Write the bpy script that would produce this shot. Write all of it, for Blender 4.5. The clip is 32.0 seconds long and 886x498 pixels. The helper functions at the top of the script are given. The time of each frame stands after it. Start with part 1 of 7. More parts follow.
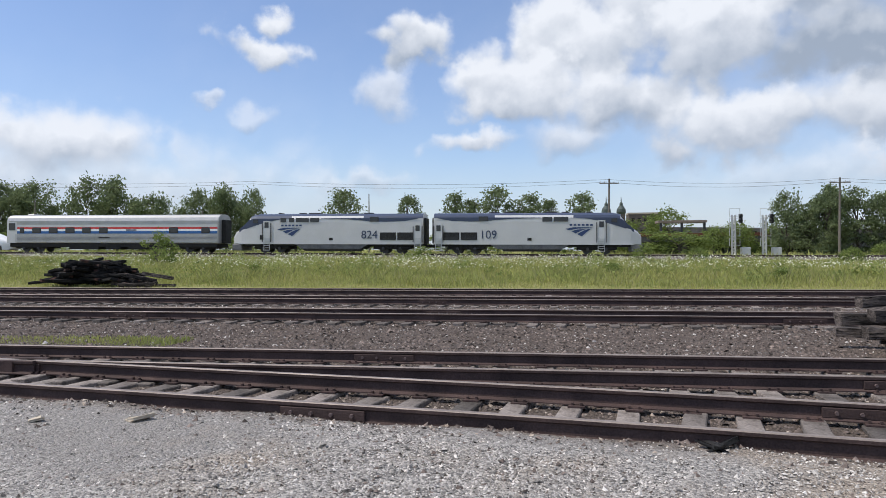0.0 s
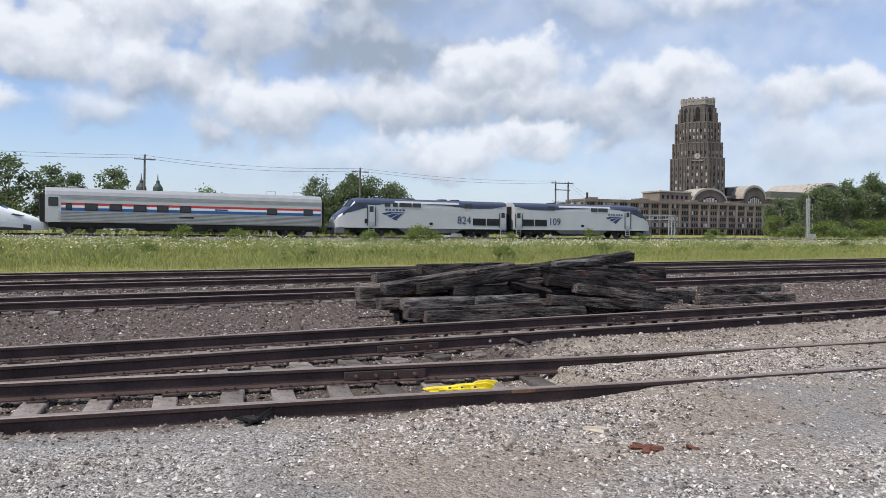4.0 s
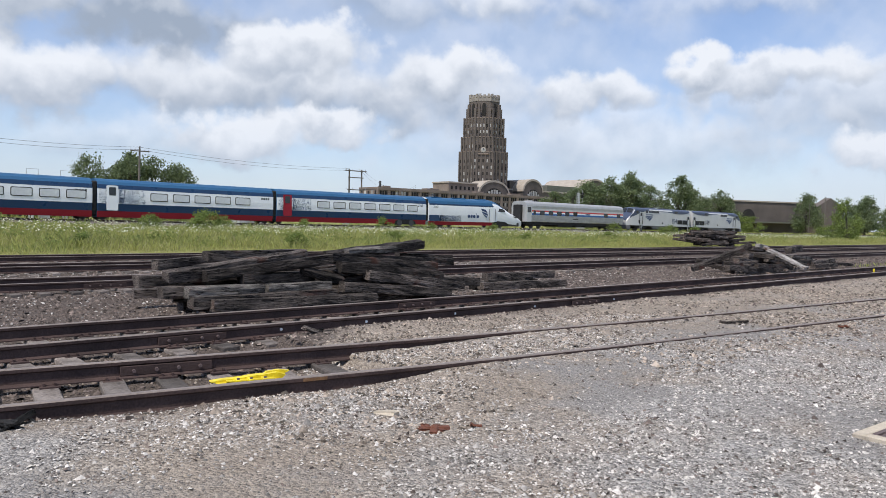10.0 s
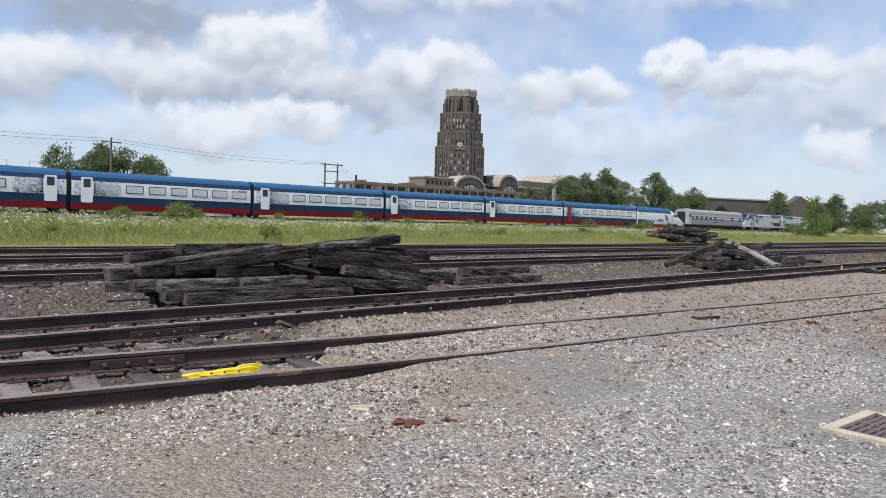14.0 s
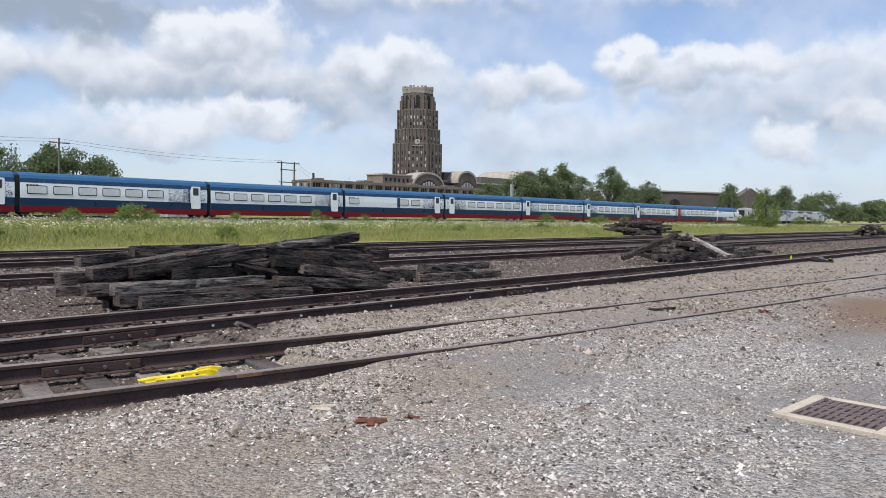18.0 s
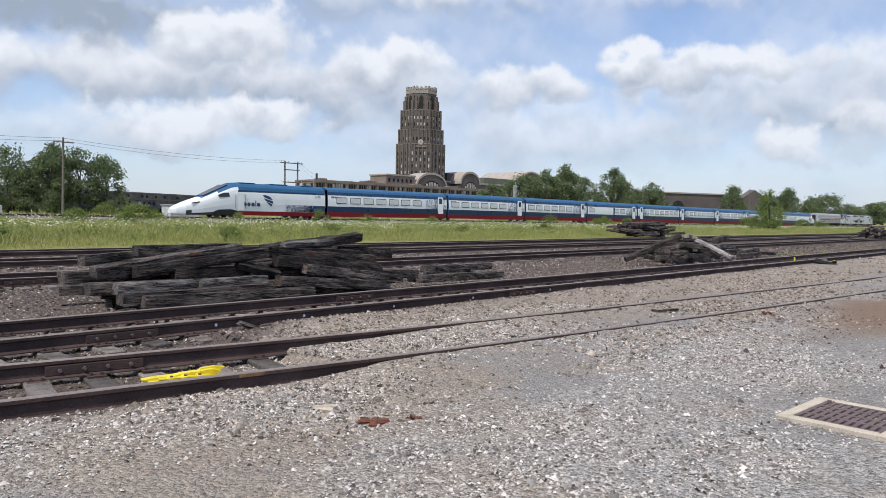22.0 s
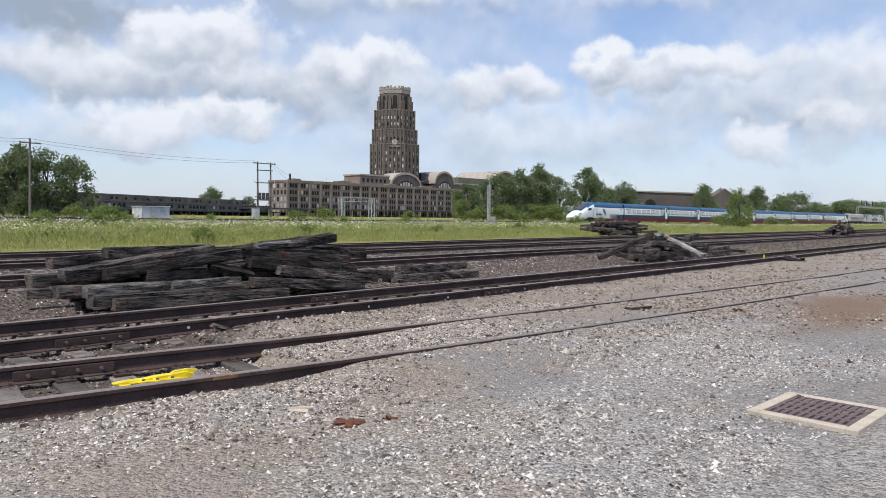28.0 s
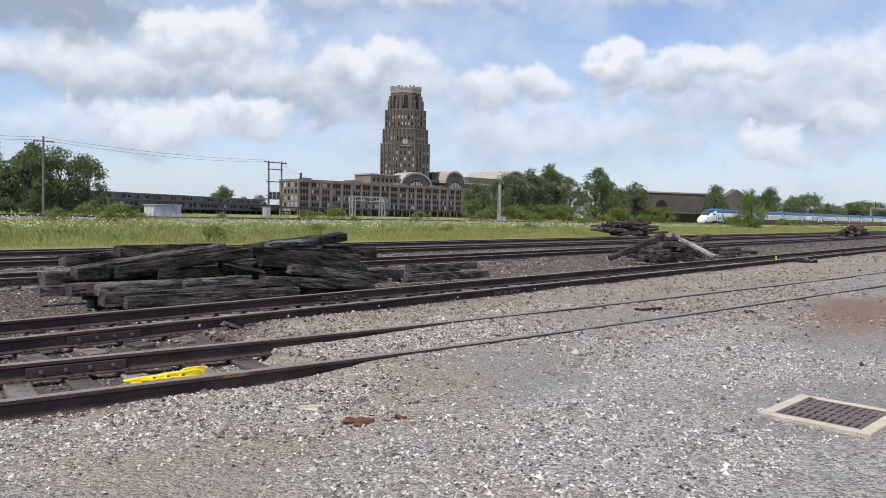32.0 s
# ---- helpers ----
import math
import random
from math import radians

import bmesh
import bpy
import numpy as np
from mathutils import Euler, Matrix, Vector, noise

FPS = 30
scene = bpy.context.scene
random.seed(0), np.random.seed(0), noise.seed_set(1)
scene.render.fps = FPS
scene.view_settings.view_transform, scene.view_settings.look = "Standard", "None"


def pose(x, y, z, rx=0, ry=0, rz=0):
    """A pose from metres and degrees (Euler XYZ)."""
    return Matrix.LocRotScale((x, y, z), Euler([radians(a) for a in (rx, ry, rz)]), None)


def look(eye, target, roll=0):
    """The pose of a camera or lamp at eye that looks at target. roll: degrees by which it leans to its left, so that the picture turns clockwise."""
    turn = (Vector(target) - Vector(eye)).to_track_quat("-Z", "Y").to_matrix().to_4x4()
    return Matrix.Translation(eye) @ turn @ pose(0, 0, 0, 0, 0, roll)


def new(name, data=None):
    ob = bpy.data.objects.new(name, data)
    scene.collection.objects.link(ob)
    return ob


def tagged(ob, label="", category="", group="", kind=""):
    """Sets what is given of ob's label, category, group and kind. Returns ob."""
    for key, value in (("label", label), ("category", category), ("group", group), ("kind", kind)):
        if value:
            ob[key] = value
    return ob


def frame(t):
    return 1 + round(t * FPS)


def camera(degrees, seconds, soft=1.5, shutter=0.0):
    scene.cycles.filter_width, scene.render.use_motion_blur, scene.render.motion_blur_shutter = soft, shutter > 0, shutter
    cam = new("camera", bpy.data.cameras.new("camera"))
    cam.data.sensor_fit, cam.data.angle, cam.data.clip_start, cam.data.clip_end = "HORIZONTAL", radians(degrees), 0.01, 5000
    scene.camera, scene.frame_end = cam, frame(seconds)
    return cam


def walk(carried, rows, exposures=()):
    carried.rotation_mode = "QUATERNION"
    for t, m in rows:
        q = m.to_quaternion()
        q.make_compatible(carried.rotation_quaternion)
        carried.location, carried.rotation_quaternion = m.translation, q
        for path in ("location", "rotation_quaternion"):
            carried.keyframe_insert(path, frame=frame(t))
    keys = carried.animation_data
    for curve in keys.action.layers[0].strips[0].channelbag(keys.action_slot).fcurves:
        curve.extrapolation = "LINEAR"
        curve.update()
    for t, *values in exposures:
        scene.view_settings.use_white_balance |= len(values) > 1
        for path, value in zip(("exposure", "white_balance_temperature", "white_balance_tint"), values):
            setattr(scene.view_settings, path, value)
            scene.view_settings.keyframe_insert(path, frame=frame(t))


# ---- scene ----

EYE = (0.0, 0.0, 1.55)
# seconds, yaw to the right of +y, pitch, roll, in degrees
TURNS = [
    (0.0, -8.882, 0.352, -0.276),
    (0.5, -3.800, 0.071, -0.283),
    (1.0, 1.445, -0.167, -0.137),
    (1.5, 6.629, -0.426, 0.019),
    (2.0, 11.444, -0.662, 0.345),
    (2.5, 15.764, -0.855, 0.574),
    (3.0, 19.547, -1.005, 0.579),
    (3.5, 23.047, -1.136, 0.424),
    (4.0, 25.973, -1.190, 0.222),
    (4.5, 28.659, -1.194, 0.371),
    (6.5, 36.778, -1.303, 1.784),
    (7.0, 38.730, -1.343, 2.089),
    (7.5, 40.332, -1.356, 1.843),
    (8.0, 41.369, -1.376, 1.509),
    (8.5, 41.911, -1.493, 1.164),
    (9.0, 42.115, -1.646, 1.094),
    (9.5, 42.094, -1.823, 1.121),
    (10.0, 42.024, -1.988, 1.169),
    (10.5, 41.986, -2.040, 1.259),
    (11.0, 42.017, -1.926, 1.284),
    (11.5, 42.046, -1.863, 1.330),
    (12.0, 42.097, -1.946, 1.213),
    (12.5, 42.333, -2.065, 1.167),
    (13.0, 42.772, -2.152, 1.305),
    (13.5, 43.349, -2.239, 1.504),
    (14.0, 43.921, -2.351, 1.613),
    (14.5, 44.509, -2.441, 1.685),
    (16.5, 47.054, -2.532, 0.431),
    (17.0, 47.151, -2.539, 0.392),
    (17.5, 47.139, -2.534, 0.549),
    (18.0, 47.085, -2.532, 0.684),
    (18.5, 47.037, -2.495, 0.765),
    (19.0, 46.982, -2.448, 0.780),
    (19.5, 46.897, -2.473, 0.679),
    (20.0, 46.817, -2.499, 0.644),
    (20.5, 46.724, -2.491, 0.690),
    (21.0, 46.618, -2.499, 0.792),
    (21.5, 46.619, -2.509, 0.851),
    (22.0, 46.857, -2.490, 0.890),
    (22.5, 47.379, -2.428, 0.902),
    (23.0, 48.041, -2.331, 0.926),
    (23.5, 48.608, -2.324, 1.023),
    (24.0, 48.904, -2.425, 1.112),
    (24.5, 48.889, -2.523, 1.180),
    (25.0, 48.821, -2.594, 1.159),
    (25.5, 48.897, -2.628, 1.084),
    (27.5, 48.905, -2.486, 0.532),
    (28.0, 48.828, -2.478, 0.559),
    (28.5, 48.736, -2.426, 0.574),
    (29.0, 48.668, -2.417, 0.533),
    (29.5, 48.597, -2.419, 0.527),
    (30.0, 48.524, -2.485, 0.494),
    (30.5, 48.422, -2.547, 0.457),
    (31.0, 48.292, -2.531, 0.524),
    (31.5, 48.160, -2.493, 0.668),
    (32.0, 48.043, -2.510, 0.825),
]


def aim(yaw, pitch, roll):
    y, p = radians(yaw), radians(pitch)
    way = Vector((math.sin(y) * math.cos(p), math.cos(y) * math.cos(p), math.sin(p)))
    return look(EYE, Vector(EYE) + way * 50, roll)


cam = camera(62.19, 32.0, soft=0.6)
walk(cam, [(t, aim(a, b, c)) for t, a, b, c in TURNS])

# ---- world and sun ----
SUN_EL, SUN_AZ = 58.0, 255.0   # degrees; azimuth clockwise from +y
world = bpy.data.worlds.new("world")
scene.world = world
world.use_nodes = True
wn = world.node_tree
wn.nodes.clear()


def wnode(kind, **kw):
    n = wn.nodes.new(kind)
    for k, v in kw.items():
        n.inputs[k].default_value = v
    return n


def wmath(op, a, b=None, clamp=False):
    n = wn.nodes.new("ShaderNodeMath")
    n.operation = op
    n.use_clamp = clamp
    for i, v in enumerate((a, b)):
        if v is None:
            continue
        if isinstance(v, (int, float)):
            n.inputs[i].default_value = v
        else:
            wn.links.new(v, n.inputs[i])
    return n.outputs[0]


# clouds: azimuth, elevation, half width, half height in degrees, opacity, greyness, softness; the farther ones first
CLOUDS_WEST = [(-36, 4.6, 13, 2.6, 0.75, 0.12, 0.9), (-38, 8.0, 7.5, 1.9, 0.95, 0.05, 0.5), (-14.7, 5.9, 2.6, 0.6, 0.55, 0, 0.6), (-26.1, 11.4, 0.9, 0.45, 0.6, 0, 0.5), (-23.1, 10.5, 1.1, 0.6, 0.5, 0, 0.6),
               (-22.8, 15.3, 2.9, 1.1, 1, 0.05, 0.3), (-20.9, 17.7, 1.5, 0.9, 1, 0.05, 0.35), (-13.2, 12.4, 1.5, 1.5, 0.75, 0, 0.5), (-11.2, 16.2, 2.5, 1.6, 1, 0.08, 0.3), (-6.4, 8.8, 3.1, 0.9, 0.95, 0.0, 0.35),
               (1.5, 8.7, 2.6, 1.3, 0.8, 0.1, 0.6)]
CLOUDS_MIDDLE = [(18, 18.5, 9.5, 2.6, 1, 0.65, 0.5), (9, 18.5, 9, 2.6, 1, 0.25, 0.4), (1.5, 15.8, 7.2, 2.8, 1, 0.1, 0.25), (-2.4, 12.9, 5.8, 2.4, 1, 0.0, 0.25), (5.6, 11.4, 5.0, 2.1, 1, 0.35, 0.35), (11.6, 15.1, 5.2, 2.9, 1, 0.15, 0.25),
                 (23, 10.0, 8.5, 2.2, 1, 0.18, 0.4), (13.0, 9.6, 5.4, 2.4, 1, 0.12, 0.3), (31, 10.4, 9.0, 2.7, 0.95, 0.24, 0.5), (20.4, 14.4, 7.6, 2.1, 1, 0.85, 0.4), (30.8, 13.0, 6.4, 1.8, 1, 0.0, 0.25), 
                 (21, 5.6, 8, 1.0, 0.5, 0.05, 0.8), (27.0, 6.0, 5.6, 1.6, 0.95, 0.05, 0.3), (33.6, 7.1, 2.8, 1.1, 0.95, 0.0, 0.3)]
CLOUDS_EAST = [(38, 16.8, 6, 1.4, 0.6, 0.35, 0.7), (46, 16.6, 3.2, 1.2, 0.75, 0.1, 0.6), (52.5, 15.9, 2.8, 0.8, 0.5, 0.1, 0.7), (67, 16.2, 9, 0.8, 0.5, 0.1, 0.8), (57, 6.6, 15, 2.0, 0.6, 0.15, 0.6),
               (43.5, 9.4, 7, 2.0, 0.8, 0.25, 0.5), (42.4, 11.1, 5.2, 1.4, 1, 0.0, 0.3), (53.6, 9.9, 5.4, 1.3, 0.95, 0.05, 0.35), (72, 8.8, 11, 3.0, 0.75, 0.2, 0.45), (66.5, 11.1, 7, 1.2, 0.95, 0.05, 0.3),
               (61.1, 11.8, 2.5, 0.9, 1, 0.0, 0.3), (78.0, 7.3, 2.8, 0.8, 0.9, 0.0, 0.4), (71.3, 5.5, 3.5, 1.0, 1, 0.0, 0.3), (90, 9, 12, 4, 0.9, 0.2, 0.5)]


def build_sky():
    sky = wn.nodes.new("ShaderNodeTexSky")
    sky.sky_type, sky.sun_disc = "NISHITA", False
    sky.sun_elevation, sky.sun_rotation = radians(SUN_EL), radians(SUN_AZ)
    sky.air_density, sky.dust_density, sky.ozone_density = 1.0, 0.6, 1.4
    tc = wn.nodes.new("ShaderNodeTexCoord")
    sep = wn.nodes.new("ShaderNodeSeparateXYZ")
    wn.links.new(tc.outputs["Generated"], sep.inputs[0])
    way = tc.outputs["Generated"]

    def vmath(op, a, b):
        n = wn.nodes.new("ShaderNodeVectorMath")
        n.operation = op
        for k, v in enumerate((a, b)):
            if isinstance(v, tuple):
                n.inputs[k].default_value = v
            elif isinstance(v, (int, float)):
                n.inputs["Scale"].default_value = v
            else:
                wn.links.new(v, n.inputs[k])
        return n.outputs["Value"] if op == "LENGTH" else n.outputs["Vector"]

    def noise_at(shift, scale, detail, rough, colour=False):
        n = wnode("ShaderNodeTexNoise", Scale=scale, Detail=detail, Roughness=rough)
        wn.links.new(vmath("ADD", way, shift), n.inputs[0])
        return n.outputs["Color" if colour else 0]

    def ramp(v, a, b, c=0.0, d=1.0):
        n = wn.nodes.new("ShaderNodeMapRange")
        n.interpolation_type = "SMOOTHSTEP"
        for key, q in zip(("From Min", "From Max", "To Min", "To Max"), (a, b, c, d)):
            n.inputs[key].default_value = q
        wn.links.new(v, n.inputs[0])
        return n.outputs[0]

    def blend(f, a, b):
        n = wn.nodes.new("ShaderNodeMix")
        n.data_type = "RGBA"
        for key, v in (("Factor", f), ("A", a), ("B", b)):
            if isinstance(v, tuple):
                n.inputs[key].default_value = (*v, 1)
            else:
                wn.links.new(v, n.inputs[key])
        return n.outputs["Result"]

    def billows(shift):
        """Rounded cumulus heads."""
        v = wn.nodes.new("ShaderNodeTexVoronoi")
        v.feature = "SMOOTH_F1"
        for key, value in (("Scale", 17.0), ("Smoothness", 0.5), ("Detail", 1.5), ("Roughness", 0.45)):
            v.inputs[key].default_value = value
        wn.links.new(vmath("ADD", vmath("ADD", way, vmath("SCALE", noise_at((0, 0, 0), 16.0, 4.0, 0.6, True), 0.06)), shift), v.inputs["Vector"])
        return v.outputs["Distance"]
    azimuth = wmath("MULTIPLY", wmath("ARCTAN2", sep.outputs[0], sep.outputs[1]), 57.2958)
    elevation = wmath("MULTIPLY", wmath("ARCSINE", sep.outputs[2]), 57.2958)
    comb = wn.nodes.new("ShaderNodeCombineXYZ")
    wn.links.new(azimuth, comb.inputs[0])
    wn.links.new(elevation, comb.inputs[1])
    # ragged outlines: directions shifted by wide and by fine turbulence
    wide = vmath("SCALE", vmath("SUBTRACT", noise_at((3.1, 0.4, 1.7), 10.0, 3.0, 0.55, True), (0.5, 0.5, 0.5)), 5.0)
    fine = vmath("SCALE", vmath("SUBTRACT", noise_at((7.7, 2.4, 0.3), 34.0, 6.0, 0.62, True), (0.5, 0.5, 0.5)), 1.7)
    place = vmath("MULTIPLY", vmath("ADD", vmath("ADD", wide, fine), comb.outputs[0]), (1, 1, 0))
    split = wn.nodes.new("ShaderNodeSeparateXYZ")
    wn.links.new(place, split.inputs[0])
    puff = billows((0, 0, 0))
    edge = wmath("MULTIPLY", wmath("SUBTRACT", puff, 0.55), 0.75)
    soft_a = noise_at((0, 0, 0), 9.0, 5.0, 0.5)
    soft_b = noise_at((-0.012, -0.008, 0.03), 9.0, 5.0, 0.5)
    slope = wmath("ADD", wmath("MULTIPLY", wmath("SUBTRACT", soft_a, soft_b), 1.5), wmath("MULTIPLY", wmath("SUBTRACT", billows((-0.006, -0.004, 0.014)), puff), 1.0))
    grey = wmath("ADD", wmath("MULTIPLY", wmath("SUBTRACT", noise_at((1.3, 4.4, 2.2), 6.0, 4.0, 0.5), 0.5), 0.7), slope)
    # clear sky, deeper than the bare model, with a thin broken veil that thickens eastwards and overhead
    lift = wn.nodes.new("ShaderNodeMix")
    lift.data_type, lift.blend_type = "RGBA", "MULTIPLY"
    lift.inputs["Factor"].default_value = 1.0
    wn.links.new(sky.outputs[0], lift.inputs["A"])
    lift.inputs["B"].default_value = (1.42, 1.45, 1.65, 1)
    big = noise_at((5.1, 2.7, 1.0), 3.4, 9.0, 0.56)
    amount = wmath("ADD", ramp(azimuth, -10, 45, 0.10, 0.64), ramp(elevation, 20, 34, 0.0, 0.5))
    veil = wmath("MULTIPLY", ramp(big, 0.36, 0.62, 0.25, 1.0), amount, True)
    colour = blend(veil, lift.outputs["Result"], blend(ramp(grey, -0.6, 0.6), (5.3, 6.4, 8.3), (7.5, 8.2, 9.5)))

    def cloud(under, az, el, ra, re, opacity, dark, soft):
        d = vmath("LENGTH", vmath("MULTIPLY", vmath("SUBTRACT", place, (az, el, 0)), (0.86 / ra, 0.80 / re, 0)), (0, 0, 0))
        alpha = ramp(wmath("ADD", d, edge), 1.0 - soft, 1.0 + soft, opacity, 0.0)
        height = wmath("ADD", wmath("MULTIPLY", split.outputs[1], 0.5 / re), 0.80 - 0.5 * el / re - dark)
        lit = wmath("ADD", height, wmath("MULTIPLY", grey, 0.6), True)
        return blend(alpha, under, blend(lit, (3.8, 4.55, 5.8), (9.1, 9.5, 10.3)))
    for bank in CLOUDS_WEST + CLOUDS_EAST + CLOUDS_MIDDLE:
        colour = cloud(colour, *bank)
    # pale haze low over the horizon
    colour = blend(wmath("SUBTRACT", 0.72, wmath("MULTIPLY", sep.outputs[2], 5.6), True), colour, (6.2, 7.1, 8.5))
    bg = wnode("ShaderNodeBackground", Strength=0.094)
    wn.links.new(colour, bg.inputs[0])
    out = wn.nodes.new("ShaderNodeOutputWorld")
    wn.links.new(bg.outputs[0], out.inputs[0])


build_sky()
sun_data = bpy.data.lights.new("sun", "SUN")
sun_data.energy, sun_data.angle, sun_data.color = 3.95, radians(1.0), (1.0, 0.94, 0.85)
sun = new("sun", sun_data)
el, az = radians(SUN_EL), radians(SUN_AZ)
sun_way = Vector((math.sin(az) * math.cos(el), math.cos(az) * math.cos(el), math.sin(el)))
sun.matrix_world = look(sun_way * 300, (0, 0, 0))
scene.view_settings.exposure = 0.0

# ---- materials ----
def material(name, color, rough=0.7, metal=0.0, vary=0.25, scale=8.0, fine=60.0, bump=0.15, tint=None, per_object=0.0, per_island=0.0, spec=0.4):
    """A surface with stains at one scale and grain at another."""
    m = bpy.data.materials.new(name)
    m.use_nodes = True
    nt = m.node_tree
    bsdf = nt.nodes["Principled BSDF"]
    bsdf.inputs["Metallic"].default_value = metal
    bsdf.inputs["Specular IOR Level"].default_value = spec
    tc = nt.nodes.new("ShaderNodeTexCoord")
    a = nt.nodes.new("ShaderNodeTexNoise")
    a.inputs["Scale"].default_value, a.inputs["Detail"].default_value = scale, 5
    b = nt.nodes.new("ShaderNodeTexNoise")
    b.inputs["Scale"].default_value, b.inputs["Detail"].default_value = fine, 3
    for n in (a, b):
        nt.links.new(tc.outputs["Object"], n.inputs["Vector"])
    c = Vector(color)
    t = Vector(tint) if tint else c * (1 - vary)
    mix = nt.nodes.new("ShaderNodeMix")
    mix.data_type = "RGBA"
    mix.inputs["A"].default_value = (*c, 1)
    mix.inputs["B"].default_value = (*t, 1)
    ramp = nt.nodes.new("ShaderNodeMapRange")
    ramp.inputs["From Min"].default_value, ramp.inputs["From Max"].default_value = 0.38, 0.66
    nt.links.new(a.outputs[0], ramp.inputs[0])
    nt.links.new(ramp.outputs[0], mix.inputs["Factor"])
    hsv = nt.nodes.new("ShaderNodeHueSaturation")
    nt.links.new(mix.outputs["Result"], hsv.inputs["Color"])
    val = nt.nodes.new("ShaderNodeMapRange")
    val.inputs["From Min"].default_value, val.inputs["From Max"].default_value = 0.25, 0.75
    val.inputs["To Min"].default_value, val.inputs["To Max"].default_value = 1 - vary, 1 + vary
    nt.links.new(b.outputs[0], val.inputs[0])
    last = val.outputs[0]
    for amount, kind, sock in ((per_object, "ShaderNodeObjectInfo", "Random"), (per_island, "ShaderNodeNewGeometry", "Random Per Island")):
        if amount:
            info = nt.nodes.new(kind)
            mr = nt.nodes.new("ShaderNodeMapRange")
            mr.inputs["To Min"].default_value, mr.inputs["To Max"].default_value = 1 - amount, 1 + amount
            nt.links.new(info.outputs[sock], mr.inputs[0])
            mul = nt.nodes.new("ShaderNodeMath")
            mul.operation = "MULTIPLY"
            nt.links.new(last, mul.inputs[0])
            nt.links.new(mr.outputs[0], mul.inputs[1])
            last = mul.outputs[0]
    nt.links.new(last, hsv.inputs["Value"])
    nt.links.new(hsv.outputs[0], bsdf.inputs["Base Color"])
    rr = nt.nodes.new("ShaderNodeMapRange")
    rr.inputs["To Min"].default_value, rr.inputs["To Max"].default_value = max(0.02, rough - 0.12), min(1, rough + 0.12)
    nt.links.new(a.outputs[0], rr.inputs[0])
    nt.links.new(rr.outputs[0], bsdf.inputs["Roughness"])
    if bump:
        bp = nt.nodes.new("ShaderNodeBump")
        bp.inputs["Strength"].default_value, bp.inputs["Distance"].default_value = bump, 0.02
        nt.links.new(b.outputs[0], bp.inputs["Height"])
        nt.links.new(bp.outputs[0], bsdf.inputs["Normal"])
    return m


M = {}
M["rail"] = material("rusty_rail_steel", (0.078, 0.052, 0.048), 0.75, 0.0, 0.28, 2.0, 50, 0.3, (0.048, 0.033, 0.031), spec=0.2)
M["railhead"] = material("worn_rail_head", (0.25, 0.205, 0.18), 0.55, 0.25, 0.2, 1.5, 30, 0.05)
M["tie"] = material("weathered_tie_wood", (0.22, 0.19, 0.172), 0.9, 0, 0.4, 3.0, 30, 0.8, (0.08, 0.066, 0.058), per_object=0.55)
M["yellow"] = material("yellow_enamel", (0.82, 0.66, 0.02), 0.45, 0, 0.1, 9, 60, 0.1, (0.62, 0.48, 0.02))
M["rust"] = material("red_rust", (0.17, 0.062, 0.035), 0.85, 0.1, 0.3, 9, 70, 0.5, (0.09, 0.035, 0.025))
M["fresh_rust"] = material("orange_fresh_rust", (0.22, 0.12, 0.06), 0.9, 0, 0.3, 12, 70, 0.3)
M["concrete"] = material("worn_concrete", (0.52, 0.45, 0.36), 0.9, 0, 0.18, 5, 70, 0.3)
M["iron"] = material("cast_iron", (0.15, 0.108, 0.104), 0.7, 0.1, 0.25, 8, 80, 0.3)
M["stone_light"] = material("pale_limestone_gravel", (0.46, 0.428, 0.398), 0.9, 0, 0.2, 12, 60, 0.3, (0.29, 0.268, 0.248), per_island=0.75)
M["stone_tan"] = material("tan_crushed_stone", (0.32, 0.268, 0.222), 0.9, 0, 0.25, 12, 60, 0.3, (0.15, 0.121, 0.097), per_island=0.8)
M["stone_dark"] = material("brown_ballast_stone", (0.165, 0.130, 0.113), 0.9, 0, 0.25, 12, 60, 0.3, (0.075, 0.058, 0.050), per_island=0.75)
M["white"] = material("white_train_paint", (0.82, 0.84, 0.86), 0.32, 0, 0.05, 0.6, 12, 0.02, (0.77, 0.79, 0.82))
M["blue"] = material("blue_train_paint", (0.014, 0.046, 0.115), 0.3, 0, 0.08, 0.8, 12, 0.02)
M["roofblue"] = material("blue_roof_paint", (0.020, 0.098, 0.215), 0.5, 0, 0.1, 0.8, 12, 0.02)
M["red"] = material("red_train_paint", (0.30, 0.006, 0.022), 0.5, 0, 0.1, 0.8, 12, 0.02)
M["silver"] = material("silver_grey_paint", (0.56, 0.56, 0.565), 0.4, 0.1, 0.06, 0.7, 14, 0.02)
M["steel"] = material("ribbed_stainless_steel", (0.46, 0.455, 0.45), 0.45, 0.45, 0.12, 1.2, 14, 0.05)
# darker steel that paints the shade in the gaps between ribs
M["groove"] = material("flute_shade_steel", (0.27, 0.27, 0.275), 0.5, 0.3, 0.15, 1.2, 14, 0.0)
M["navy"] = material("dark_blue_paint", (0.05, 0.066, 0.115), 0.4, 0, 0.08, 1, 12, 0.02)
M["stripeblue"] = material("blue_stripe", (0.03, 0.12, 0.34), 0.4, 0, 0.05, 1, 12, 0.0)
M["stripered"] = material("red_stripe", (0.55, 0.05, 0.05), 0.4, 0, 0.05, 1, 12, 0.0)
M["black"] = material("black_underframe", (0.018, 0.017, 0.017), 0.7, 0.1, 0.3, 3, 20, 0.2)
M["darkgrey"] = material("dark_grey_steel", (0.07, 0.07, 0.075), 0.6, 0.2, 0.2, 3, 20, 0.1)
